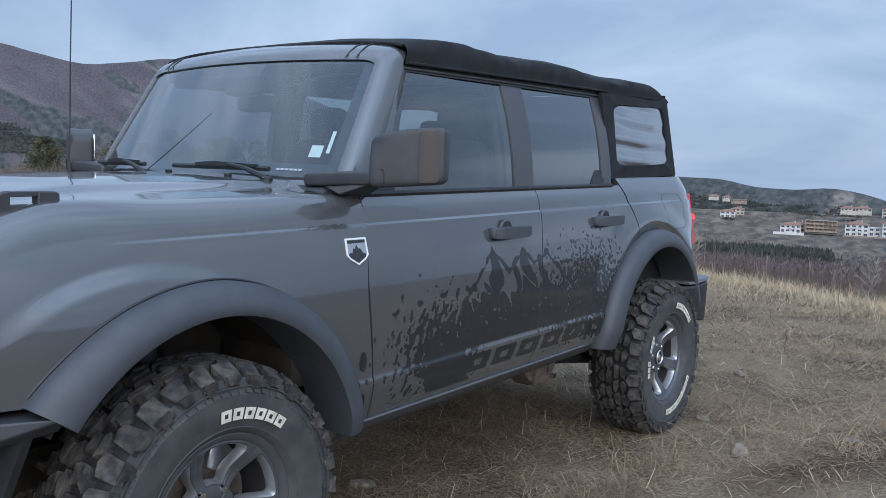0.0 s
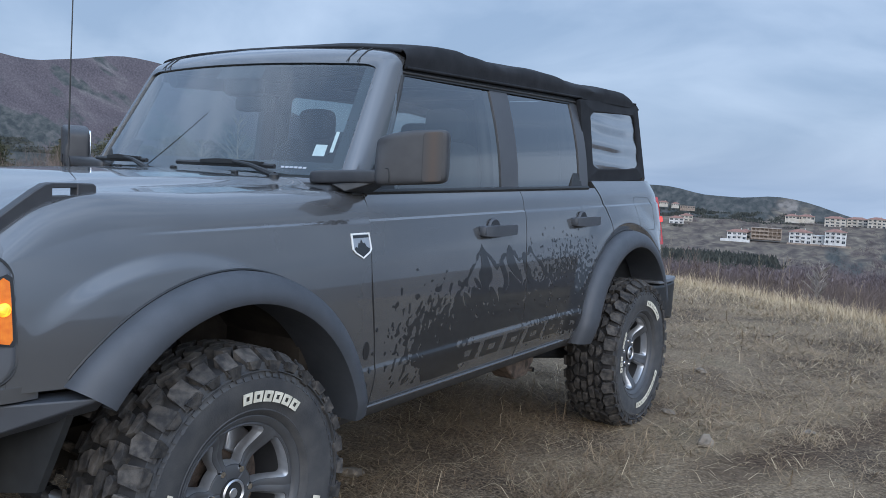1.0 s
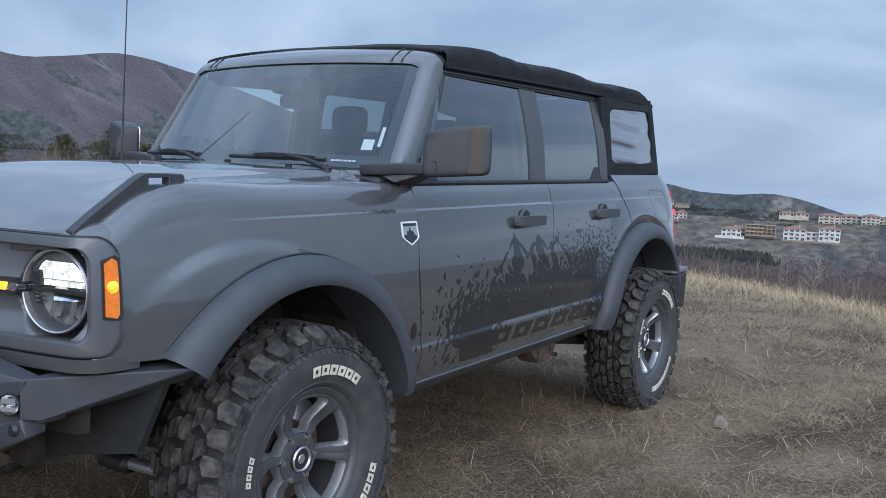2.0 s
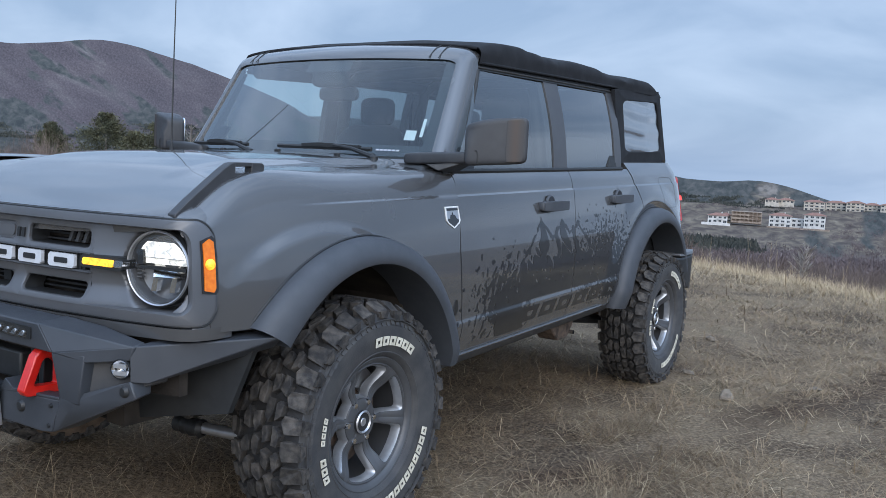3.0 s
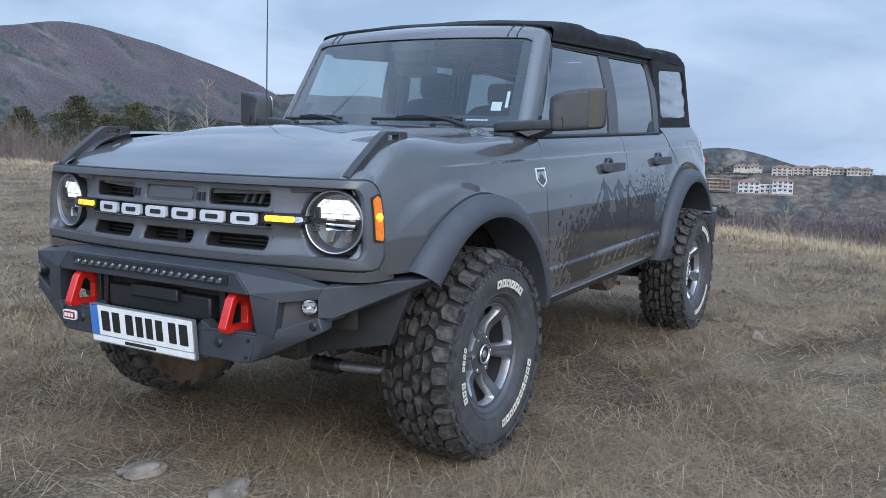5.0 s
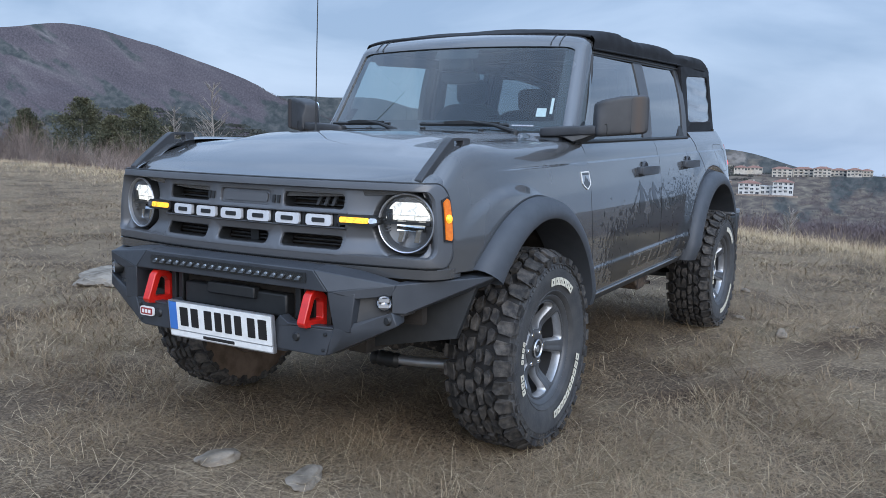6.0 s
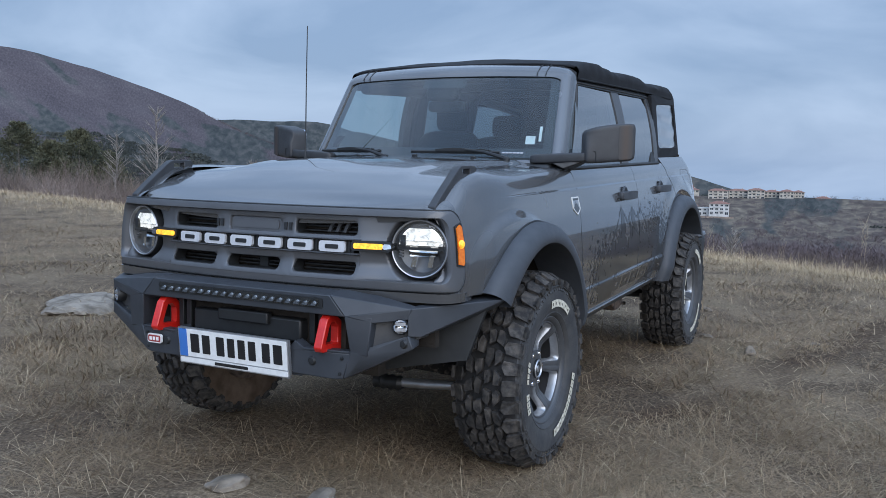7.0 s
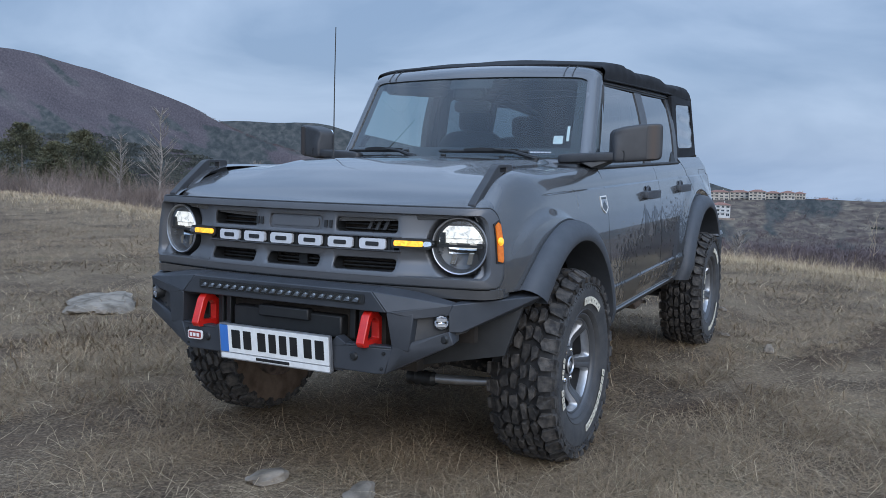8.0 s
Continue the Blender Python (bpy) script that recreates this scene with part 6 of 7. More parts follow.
# ---- matt black film on the doors: peaks with torn snow, splashes, a row of blocks ----
RIDGE = lambda y: float(np.interp(y, [0.95, 1.06, 1.152, 1.25, 1.34, 1.40, 1.457, 1.50, 1.561, 1.61, 1.649, 1.70, 1.757, 1.83, 1.90, 1.973, 2.06, 2.2, 2.45],
                                  [0.60, 0.70, 0.848, 0.93, 1.03, 0.985, 0.935, 0.965, 1.008, 0.985, 0.955, 0.965, 0.990, 0.935, 0.885, 0.845, 0.78, 0.74, 0.70]))


def film(y, zb):
    """Above zero where the film lies; y along the car, zb the height over its raked floor line."""
    rough = 0.02 * noise.noise(Vector((y * 22, zb * 22, 0))) + 0.012 * noise.noise(Vector((y * 60, zb * 60, 4)))
    depth = RIDGE(y) - zb
    rock = min(depth + rough, zb - 0.664)
    # snow: torn strokes running down from the crests
    warp = 0.03 * noise.noise(Vector((y * 9, zb * 9, 7)))
    stroke = abs(noise.noise(Vector(((y + warp) * 13 + zb * 9, zb * 7, 2))))
    if 0.018 < depth < 0.17:
        rock = min(rock, 0.12 * (stroke - 0.17 * (1 - smoothstep(0.02, 0.17, depth)) - 0.02))
    tear = noise.noise(Vector((y * 40 + zb * 14, zb * 40, 9)))
    if 0.72 < zb < 0.80:
        rock = min(rock, 0.05 * (0.42 - tear))
    # left: slabs thrown out under the slope, right: splashes
    d1 = math.hypot((y - 1.02) / 0.24, (zb - 0.70) / 0.16)
    n1 = noise.noise(Vector(((y - zb * 0.7) * 44, (zb + y * 0.6) * 21, 3))) + 0.6 * noise.noise(Vector((y * 80, zb * 80, 1)))
    spray = 0.05 * (0.62 - 0.80 * d1 + n1)
    d2 = math.hypot((y - 2.12) / 0.33, (zb - 0.76) / 0.20)
    n2 = noise.noise(Vector((y * 58 + zb * 10, zb * 50, 13))) + 0.6 * noise.noise(Vector((y * 115, zb * 105, 15)))
    splash = 0.04 * (0.62 - 0.78 * d2 + n2)
    drops = noise.noise(Vector((y * 46, zb * 36, 21)))
    dd = min(math.hypot((y - 0.95) / 0.42, (zb - 0.72) / 0.22), math.hypot((y - 2.2) / 0.4, (zb - 0.86) / 0.22))
    drop = 0.04 * (drops - 0.42 - 0.22 * dd) if dd < 1.3 else -1
    foot = min(0.03 * (1 - abs(y - 1.06 + 0.4 * (zb - 0.6)) / 0.13) + 0.4 * rough, 0.662 - zb, zb - 0.535)
    return max(rock, min(max(spray, splash), zb - 0.545), drop if zb > 0.54 else -1, foot)


def marching(field, y0, y1, z0, z1, step, lift):
    """The part of a sheet where a field is above zero, its outline cut smoothly through the cells."""
    ny, nz = int((y1 - y0) / step), int((z1 - z0) / step)
    val = [[field(y0 + i * step, z0 + j * step) for j in range(nz + 1)] for i in range(ny + 1)]
    verts, faces, made = [], [], {}

    def vert(key, y, z):
        if key not in made:
            made[key] = len(verts)
            verts.append(lift(y, z))
        return made[key]
    for i in range(ny):
        for j in range(nz):
            cs = [(i, j), (i + 1, j), (i + 1, j + 1), (i, j + 1)]
            if max(val[a][b] for a, b in cs) <= 0:
                continue
            poly = []
            for (a, b), (c, d) in zip(cs, cs[1:] + cs[:1]):
                va, vc = val[a][b], val[c][d]
                if va > 0:
                    poly.append(vert((a, b), y0 + a * step, z0 + b * step))
                if (va > 0) != (vc > 0):
                    t = va / (va - vc)
                    key = ("e",) + tuple(sorted(((a, b), (c, d))))
                    poly.append(vert(key, y0 + (a + (c - a) * t) * step, z0 + (b + (d - b) * t) * step))
            if len(poly) > 2:
                faces.append(tuple(poly))
    return verts, faces


def door_gap(y, zb):
    v = min(max((zb - 0.515) / (BELT - 0.515), 0), 1)
    return abs(y - GAP_M(v)) - 0.006


def film_block(n, y, zb):
    """One of the slanted block shapes under the crease, with a hollow."""
    yy = y - 0.35 * (zb - 0.57) - 1.168
    k, w = divmod(yy, 0.187)
    if k != n or not 0.562 < zb < 0.636:
        return -1
    outer = min(w, 0.152 - w, zb - 0.564, 0.634 - zb)
    hollow = min(w - 0.048, 0.104 - w, zb - 0.586, 0.612 - zb)
    return min(outer, -hollow) * 1.0


lay = lambda y, zb: on_side(y, zb + RAKE * y, 0.0009)
for name, y0, y1, door in (("front_door_film", 0.70, 1.77, "front"), ("rear_door_film", 1.69, 2.46, "rear")):
    front = 1 if door == "front" else -1
    keep = lambda y, zb, front=front: front if y < GAP_M(min(max((zb - 0.515) / (BELT - 0.515), 0), 1)) else -front
    arch = lambda y, zb: math.hypot(y - ARCH_R[0], zb + RAKE * y - ARCH_R[1]) - 0.59
    f = lambda y, zb: min(film(y, zb), door_gap(y, zb), keep(y, zb), arch(y, zb))
    part(name, marching(f, y0, y1, 0.53, 1.08, 0.0048, lay), DECAL, car, "matt black film with jagged peaks and splashes", smooth=0)
for k in range(6):
    arch = lambda y, zb: math.hypot(y - ARCH_R[0], zb + RAKE * y - ARCH_R[1]) - 0.59
    g = lambda y, zb: min(film_block(k, y, zb), door_gap(y, zb), arch(y, zb))
    part("film_block", marching(g, 1.15 + 0.187 * k, 1.37 + 0.187 * k, 0.555, 0.645, 0.005, lay), DECAL, car, smooth=0)
for y, z, a, b in ((0.600, 0.735, 0.016, 0.032), (0.618, 0.665, 0.006, 0.010), (0.575, 0.655, 0.010, 0.020), (0.60, 0.60, 0.016, 0.028), (0.655, 0.80, 0.005, 0.007), (0.635, 0.72, 0.004, 0.006), (0.58, 0.57, 0.012, 0.012), (0.62, 0.56, 0.008, 0.014)):
    part("film_drop", prism([(y + a * math.cos(t * math.pi / 7), z + b * math.sin(t * math.pi / 7)) for t in range(14)], lambda p, q: on_side(p, q, 0.0), lambda p, q: on_side(p, q, 0.0025)), DECAL, car)


# ---- meadow: short matted grass, pale tall grass along the edge, stalks ----
def grass_material(name, stops, patches, scale):
    """Blades coloured one by one, drawn towards other tones in patches."""
    m = surface(name, (0.2, 0.2, 0.1), rough=0.8, spec=0.15)
    t = m.node_tree
    b = t.nodes["Principled BSDF"]
    for l in list(b.inputs["Base Color"].links):
        t.links.remove(l)
    g = t.nodes.new("ShaderNodeNewGeometry")
    r = t.nodes.new("ShaderNodeValToRGB")
    e = r.color_ramp.elements
    e[0].position, e[0].color, e[1].position, e[1].color = stops[0][0], (*stops[0][1], 1), stops[-1][0], (*stops[-1][1], 1)
    for p, c in stops[1:-1]:
        e.new(p).color = (*c, 1)
    t.links.new(g.outputs["Random Per Island"], r.inputs["Fac"])
    co = t.nodes.new("ShaderNodeTexCoord")
    n = t.nodes.new("ShaderNodeTexNoise")
    n.inputs["Scale"].default_value, n.inputs["Detail"].default_value = scale, 5.0
    t.links.new(co.outputs["Object"], n.inputs["Vector"])
    r2 = t.nodes.new("ShaderNodeValToRGB")
    r2.color_ramp.elements[0].position, r2.color_ramp.elements[1].position = 0.36, 0.64
    r2.color_ramp.elements[0].color, r2.color_ramp.elements[1].color = (*patches[0], 1), (*patches[1], 1)
    t.links.new(n.outputs["Fac"], r2.inputs["Fac"])
    mx = t.nodes.new("ShaderNodeMix")
    mx.data_type = "RGBA"
    mx.inputs["Factor"].default_value = 0.42
    t.links.new(r.outputs["Color"], mx.inputs["A"])
    t.links.new(r2.outputs["Color"], mx.inputs["B"])
    t.links.new(mx.outputs["Result"], b.inputs["Base Color"])
    return m


GRASS = grass_material("dry_grass", [(0.0, (0.092, 0.059, 0.037)), (0.3, (0.202, 0.138, 0.084)), (0.6, (0.337, 0.237, 0.143)), (0.72, (0.202, 0.151, 0.079)), (0.88, (0.443, 0.322, 0.199)), (1.0, (0.548, 0.477, 0.303))],
                       ((0.074, 0.050, 0.034), (0.365, 0.264, 0.168)), 0.9)
FAR_GRASS = grass_material("far_dry_grass", [(0.0, (0.243, 0.175, 0.111)), (0.5, (0.345, 0.253, 0.163)), (1.0, (0.461, 0.344, 0.223))], ((0.206, 0.147, 0.096), (0.436, 0.320, 0.206)), 0.35)
STRAW = grass_material("flattened_straw", [(0.0, (0.181, 0.131, 0.085)), (0.5, (0.307, 0.229, 0.148)), (1.0, (0.505, 0.385, 0.257))], ((0.171, 0.125, 0.081), (0.315, 0.236, 0.152)), 0.9)
TALL = grass_material("tall_straw", [(0.0, (0.317, 0.237, 0.151)), (0.5, (0.488, 0.380, 0.242)), (1.0, (0.684, 0.546, 0.361))], ((0.317, 0.237, 0.151), (0.536, 0.421, 0.269)), 0.4)
TWIG = surface("bare_twigs", (0.092, 0.070, 0.060), (0.165, 0.127, 0.108), 0.08, rough=0.9, island=0.35, spec=0.1)
TWIG_RED = surface("reddish_twigs", (0.122, 0.094, 0.081), (0.265, 0.205, 0.172), 0.35, rough=0.9, island=0.3, spec=0.1)
BARK = surface("grey_bark", (0.16, 0.135, 0.115), (0.32, 0.28, 0.24), 6, rough=0.9, bump=0.5, bump_scale=40)
NEEDLE = surface("pine_needles", (0.054, 0.058, 0.038), (0.122, 0.116, 0.068), 0.8, rough=0.8, island=0.4, spec=0.15)
# far woods and pines tinted cooler than near ones, haze put into the colour
FAR_WOOD = surface("far_leafless_wood", (0.105, 0.083, 0.084), (0.160, 0.128, 0.125), 0.02, rough=0.95, island=0.12, spec=0.05)
FAR_PINE = surface("far_pine_wood", (0.050, 0.055, 0.051), (0.080, 0.083, 0.072), 0.03, rough=0.95, island=0.12, spec=0.05)
ROCK = surface("pale_limestone", (0.135, 0.112, 0.088), (0.30, 0.258, 0.208), 9, rough=0.95, bump=0.8, bump_scale=26, detail=9, spec=0.2)


def mass(name, verts, tris, material, label, category):
    me = bpy.data.meshes.new(name)
    me.vertices.add(len(verts))
    me.vertices.foreach_set("co", np.asarray(verts, np.float32).ravel())
    n = len(tris)
    me.loops.add(n * 3)
    me.loops.foreach_set("vertex_index", np.asarray(tris, np.int32).ravel())
    me.polygons.add(n)
    me.polygons.foreach_set("loop_start", np.arange(0, 3 * n, 3, dtype=np.int32))
    me.update(calc_edges=True)
    me.validate()
    me.materials.append(material)
    return tagged(new(name, me), label, category, kind="stuff")


# a table of heights, to set many plants on the ground quickly
TAB_R = np.array([0.0] + [0.5 * 1.07**k for k in range(120)])
TAB_A = np.arange(-180, 182, 1.0)
TAB_Z = np.array([[land(r, a) for a in TAB_A] for r in TAB_R])


def ground_many(r, az):
    i = np.clip(np.searchsorted(TAB_R, r) - 1, 0, len(TAB_R) - 2)
    j = np.clip(np.floor(az + 180).astype(int), 0, len(TAB_A) - 2)
    u, v = np.clip((r - TAB_R[i]) / (TAB_R[i + 1] - TAB_R[i]), 0, 1), np.clip(az + 180 - j, 0, 1)
    return (TAB_Z[i, j] * (1 - u) + TAB_Z[i + 1, j] * u) * (1 - v) + (TAB_Z[i, j + 1] * (1 - u) + TAB_Z[i + 1, j + 1] * u) * v


rng = np.random.default_rng(11)


def patch_noise(x, y, s=1.0, seed=0.0):
    """A cheap smooth field between about -1 and 1."""
    return (np.sin(x * 1.7 * s + 1.3 * np.sin(y * 1.1 * s + seed)) + np.sin(y * 2.3 * s + 1.7 * np.sin(x * 0.9 * s + 2 + seed)) + np.sin((x + y) * 3.1 * s + seed) * 0.6) / 2.6


def blades(n, r, az, length, width, lean, clump=None):
    """Thin curved blades of two triangles."""
    x, y = NEAR_EYE[0] + r * np.sin(np.radians(az)), NEAR_EYE[1] + r * np.cos(np.radians(az))
    z = ground_many(r, az)
    z = z + np.array([0.035 * noise.noise((a * 0.45, b * 0.45, 0)) + 0.014 * noise.noise((a * 1.7, b * 1.7, 3)) for a, b in zip(x, y)])
    d = rng.uniform(0, 2 * np.pi, n)
    dx, dy = np.cos(d), np.sin(d)
    px, py = -dy * width / 2, dx * width / 2
    flat = np.sin(lean)
    up = np.cos(lean)
    base = np.stack([x, y, z - 0.006], 1)
    sag = rng.uniform(0.02, 0.14, n)
    mid = base + np.stack([dx * flat * length * 0.5, dy * flat * length * 0.5, up * length * 0.5 + sag * length], 1)
    bend = rng.normal(0, 0.15, n)
    tip = base + np.stack([(dx * flat - dy * bend) * length, (dy * flat + dx * bend) * length, up * length * 0.9 + 0.005], 1)
    side = np.stack([px, py, 0 * px], 1)
    v = np.stack([base - side, base + side, mid + side * 0.8, mid - side * 0.8, tip], 1).reshape(-1, 3)
    k = np.arange(n)[:, None] * 5
    t = np.concatenate([k + np.array([[0, 1, 2]]), k + np.array([[0, 2, 3]]), k + np.array([[3, 2, 4]])], 1).reshape(-1, 3)
    return v, t


def wear(x, y):
    """Where the turf is thick (above 0) and where it is bare, with the ruts of earlier tyres."""
    w = patch_noise(x, y, 0.9) + 0.5 * patch_noise(x, y, 3.1, 2.0) + 0.3 * patch_noise(x, y, 7.0, 4.0)
    for x0, slope, wide in ((0.96, 0.27, 0.14), (2.75, 0.10, 0.22), (-1.5, -0.12, 0.2), (-3.0, -0.16, 0.22)):
        d = (x - x0 - slope * y + 0.12 * np.sin(y * 1.3)) / wide
        fade = np.clip((y - 0.1) / 0.8, 0, 1) if x0 == 0.96 else 1.0
        w = w - 1.5 * fade * np.exp(-d * d) * (0.65 + 0.35 * np.sin(y * 2.1 + x0 * 5))
    return w


def clear_of_car(x, y, n):
    under = (np.abs(x) < 0.75) & (y > -0.4) & (y < 3.4)
    tyre = (np.abs(np.abs(x) - 0.825) < 0.16) & ((np.abs(y) < 0.14) | (np.abs(y - 2.949) < 0.14))
    return ~tyre & ~(under & (rng.uniform(0, 1, n) < 0.2))


def plan_of(r, az):
    return NEAR_EYE[0] + r * np.sin(np.radians(az)), NEAR_EYE[1] + r * np.cos(np.radians(az))


def meadow():
    n, spare = 335000, 20000
    az = np.concatenate([rng.uniform(-74, 32, n), rng.uniform(32, 286, spare)])
    r = np.concatenate([np.exp(rng.uniform(np.log(1.9), np.log(18.0), n)), 9.0 * np.sqrt(rng.uniform(0, 1, spare))])
    # close round the eye, a thin even cover
    az, r = np.concatenate([az, rng.uniform(-74, 32, 4000)]), np.concatenate([r, 1.9 * np.sqrt(rng.uniform(0, 1, 4000))])
    az = np.where(az > 180, az - 360, az)
    n = len(r)
    x, y = plan_of(r, az)
    worn = wear(x, y)
    keep = (rng.uniform(0, 1, n) < np.clip(0.72 + 0.6 * worn, 0.10, 1.0)) & clear_of_car(x, y, n)
    r, az, worn = r[keep], az[keep], worn[keep]
    m = len(r)
    length = rng.gamma(4.0, 0.0165, m) * np.clip(1.0 + 0.35 * worn, 0.45, 1.6) * np.clip(r / 4, 0.9, 1.3) + 0.012
    lean = np.clip(rng.normal(1.40, 0.13, m), 0.4, 1.54)
    stand = rng.uniform(0, 1, m) < 0.012
    lean[stand] = rng.uniform(0.25, 0.9, stand.sum())
    return blades(m, r, az, length, 0.0017 * np.clip(r / 3.0, 1.0, 5), lean)


v, t = meadow()
mass("meadow_grass", v, t, GRASS, "short matted dry grass of straw and brown tones", "grass")


def tufts():
    """Flattened straw tufts, blades combed outwards from a common root."""
    n, per = 6500, 24
    az = rng.uniform(-74, 32, n)
    r = np.exp(rng.uniform(np.log(1.2), np.log(17.0), n))
    x, y = plan_of(r, az)
    keep = (wear(x, y) > -0.15) & clear_of_car(x, y, n) & ~((np.abs(np.abs(x) - 0.82) < 0.2) & (y > -0.35) & (y < 3.4))
    r, az = np.repeat(r[keep], per), np.repeat(az[keep], per)
    m = len(r)
    size = np.repeat(rng.uniform(0.5, 1.3, keep.sum()), per)
    r = r + rng.normal(0, 0.035, m) * size
    az = az + np.degrees(rng.normal(0, 0.035, m) * size / r)
    length = rng.gamma(5.0, 0.0155, m) * size + 0.02
    lean = np.clip(rng.normal(1.36, 0.14, m), 0.4, 1.53)
    return blades(m, r, az, length, 0.0013 * np.clip(r / 3.0, 0.75, 5), lean)


v, t = tufts()
mass("straw_tufts", v, t, STRAW, "pale flattened straw tufts in the meadow", "grass")


def tangles():
    """Knee-worn tangles of longer dry blades before the car and along its side."""
    n, per = 2300, 18
    x, y = rng.uniform(-3.2, 2.4, n), rng.uniform(-2.4, 2.6, n)
    keep = ((y < -0.30) | (x > 1.05) | (x < -1.1)) & (wear(x, y) > -0.5)
    dx, dy = np.repeat(x[keep], per) - NEAR_EYE[0], np.repeat(y[keep], per) - NEAR_EYE[1]
    m = len(dx)
    size = np.repeat(rng.uniform(0.6, 1.5, keep.sum()), per)
    dx, dy = dx + rng.normal(0, 0.045, m) * size, dy + rng.normal(0, 0.045, m) * size
    r, az = np.hypot(dx, dy), np.degrees(np.arctan2(dx, dy))
    length = rng.gamma(5.0, 0.019, m) * size + 0.03
    lean = np.clip(rng.normal(1.22, 0.20, m), 0.4, 1.53)
    return blades(m, r, az, length, 0.0017 * np.clip(r / 3.0, 0.75, 5), lean)


def loose_straw():
    """Single pale stalks lying across the turf."""
    n = 6500
    az, r = rng.uniform(-74, 32, n), np.exp(rng.uniform(np.log(1.3), np.log(11.0), n))
    x, y = plan_of(r, az)
    keep = clear_of_car(x, y, n)
    r, az = r[keep], az[keep]
    m = len(r)
    return blades(m, r, az, rng.gamma(4.0, 0.032, m) + 0.05, 0.0021 * np.clip(r / 3.0, 0.9, 3), np.clip(rng.normal(1.44, 0.09, m), 0.9, 1.55))


v, t = loose_straw()
mass("loose_straw", v, t, TALL, "single pale straws lying on the turf", "straw")
v, t = tangles()
mass("grass_tangles", v, t, GRASS, "tangled clumps of longer dry grass", "grass")


def far_meadow():
    """The meadow's far part towards the mountain."""
    n = 90000
    az = rng.uniform(-74, -28, n)
    edge = np.array([EDGE(a) for a in az])
    r = 12 + (edge + 2 - 12).clip(0.5) * rng.uniform(0, 1, n) ** 1.3
    length = rng.gamma(4.0, 0.022, n) + 0.03
    lean = np.clip(rng.normal(1.38, 0.14, n), 0.3, 1.53)
    return blades(n, r, az, length, 0.0038 * np.clip(r / 14, 0.8, 3), lean)


v, t = far_meadow()
mass("far_meadow_grass", v, t, FAR_GRASS, "dry brown grass in the far part of the meadow", "grass")


def edge_grass():
    n = 95000
    az = rng.uniform(-72, 30, n)
    edge = np.array([EDGE(a) for a in az])
    back = rng.gamma(1.3, 1.5, n)
    r = np.clip(edge + 1.0 - back * np.clip(edge / 13, 1, 4) ** np.where(az < -40, 1.5, 1.0), 5.0, None)
    length = (rng.gamma(4, 0.030, n) + 0.03) * np.clip(1.25 - 0.24 * back, 0.3, 1.3)
    lean = np.clip(rng.normal(0.75, 0.32, n) + 0.12 * back, 0.02, 1.45)
    return blades(n, r, az, length, 0.0036 * np.clip(r / 13, 0.8, 3), lean)


v, t = edge_grass()
mass("tall_grass", v, t, TALL, "pale tall straw along the meadow's edge", "grass")


# ---- leafless bushes and woods ----
def twig_proto(seed, n, spread, fork=2, w=0.009):
    """A bush one unit high: thin three-sided shoots that fork; as flat triangles."""
    q = np.random.default_rng(seed)
    tri = []
    for _ in range(n):
        a, lean = q.uniform(0, 2 * np.pi), abs(q.normal(0, spread))
        h = q.uniform(0.45, 1.0)
        base = np.array([q.normal(0, 0.10), q.normal(0, 0.10), 0.0])
        way = np.array([math.cos(a) * math.sin(lean), math.sin(a) * math.sin(lean), math.cos(lean)])
        tip = base + way * h
        side = np.cross(way, [0.3, 0.8, 0.2])
        side = side / np.linalg.norm(side) * w
        tri.append([base - side, base + side, tip])
        for _ in range(fork):
            s = q.uniform(0.35, 0.8)
            b = base + way * h * s
            w2 = way + q.normal(0, 0.45, 3)
            w2 = w2 / np.linalg.norm(w2)
            sd = np.cross(w2, [0.6, 0.1, 0.5])
            sd = sd / np.linalg.norm(sd) * w * 0.6
            tri.append([b - sd, b + sd, b + w2 * h * q.uniform(0.25, 0.5)])
    return np.array(tri)


def wood_proto(seed, n=46):
    """A far tree: a handful of ragged upright flakes."""
    q = np.random.default_rng(seed)
    tri = []
    for _ in range(n):
        a = q.uniform(0, 2 * np.pi)
        c = np.array([q.normal(0, 0.24), q.normal(0, 0.24), q.uniform(0.0, 0.72)])
        d = np.array([math.cos(a), math.sin(a), q.normal(0, 0.3)]) * q.uniform(0.010, 0.030)
        tri.append([c - d, c + d, c + np.array([q.normal(0, 0.07), q.normal(0, 0.07), q.uniform(0.12, 0.28)])])
    return np.array(tri)


def scatter(protos, r, az, height, width=None, sink=0.0):
    out = []
    z = ground_many(r, az)
    x, y = NEAR_EYE[0] + r * np.sin(np.radians(az)), NEAR_EYE[1] + r * np.cos(np.radians(az))
    width = height if width is None else width
    for i in range(len(r)):
        p = protos[i % len(protos)]
        a = rng.uniform(0, 2 * np.pi)
        c, s = math.cos(a), math.sin(a)
        q = np.empty_like(p)
        q[..., 0] = (p[..., 0] * c - p[..., 1] * s) * width[i] + x[i]
        q[..., 1] = (p[..., 0] * s + p[..., 1] * c) * width[i] + y[i]
        q[..., 2] = p[..., 2] * height[i] + z[i] - sink * height[i]
        out.append(q.reshape(-1, 3))
    v = np.concatenate(out)
    return v, np.arange(len(v)).reshape(-1, 3)


TWIGS = [twig_proto(k, 22, 0.62, 7, 0.0055) for k in range(9)]
FLAKES = [wood_proto(40 + k) for k in range(6)]

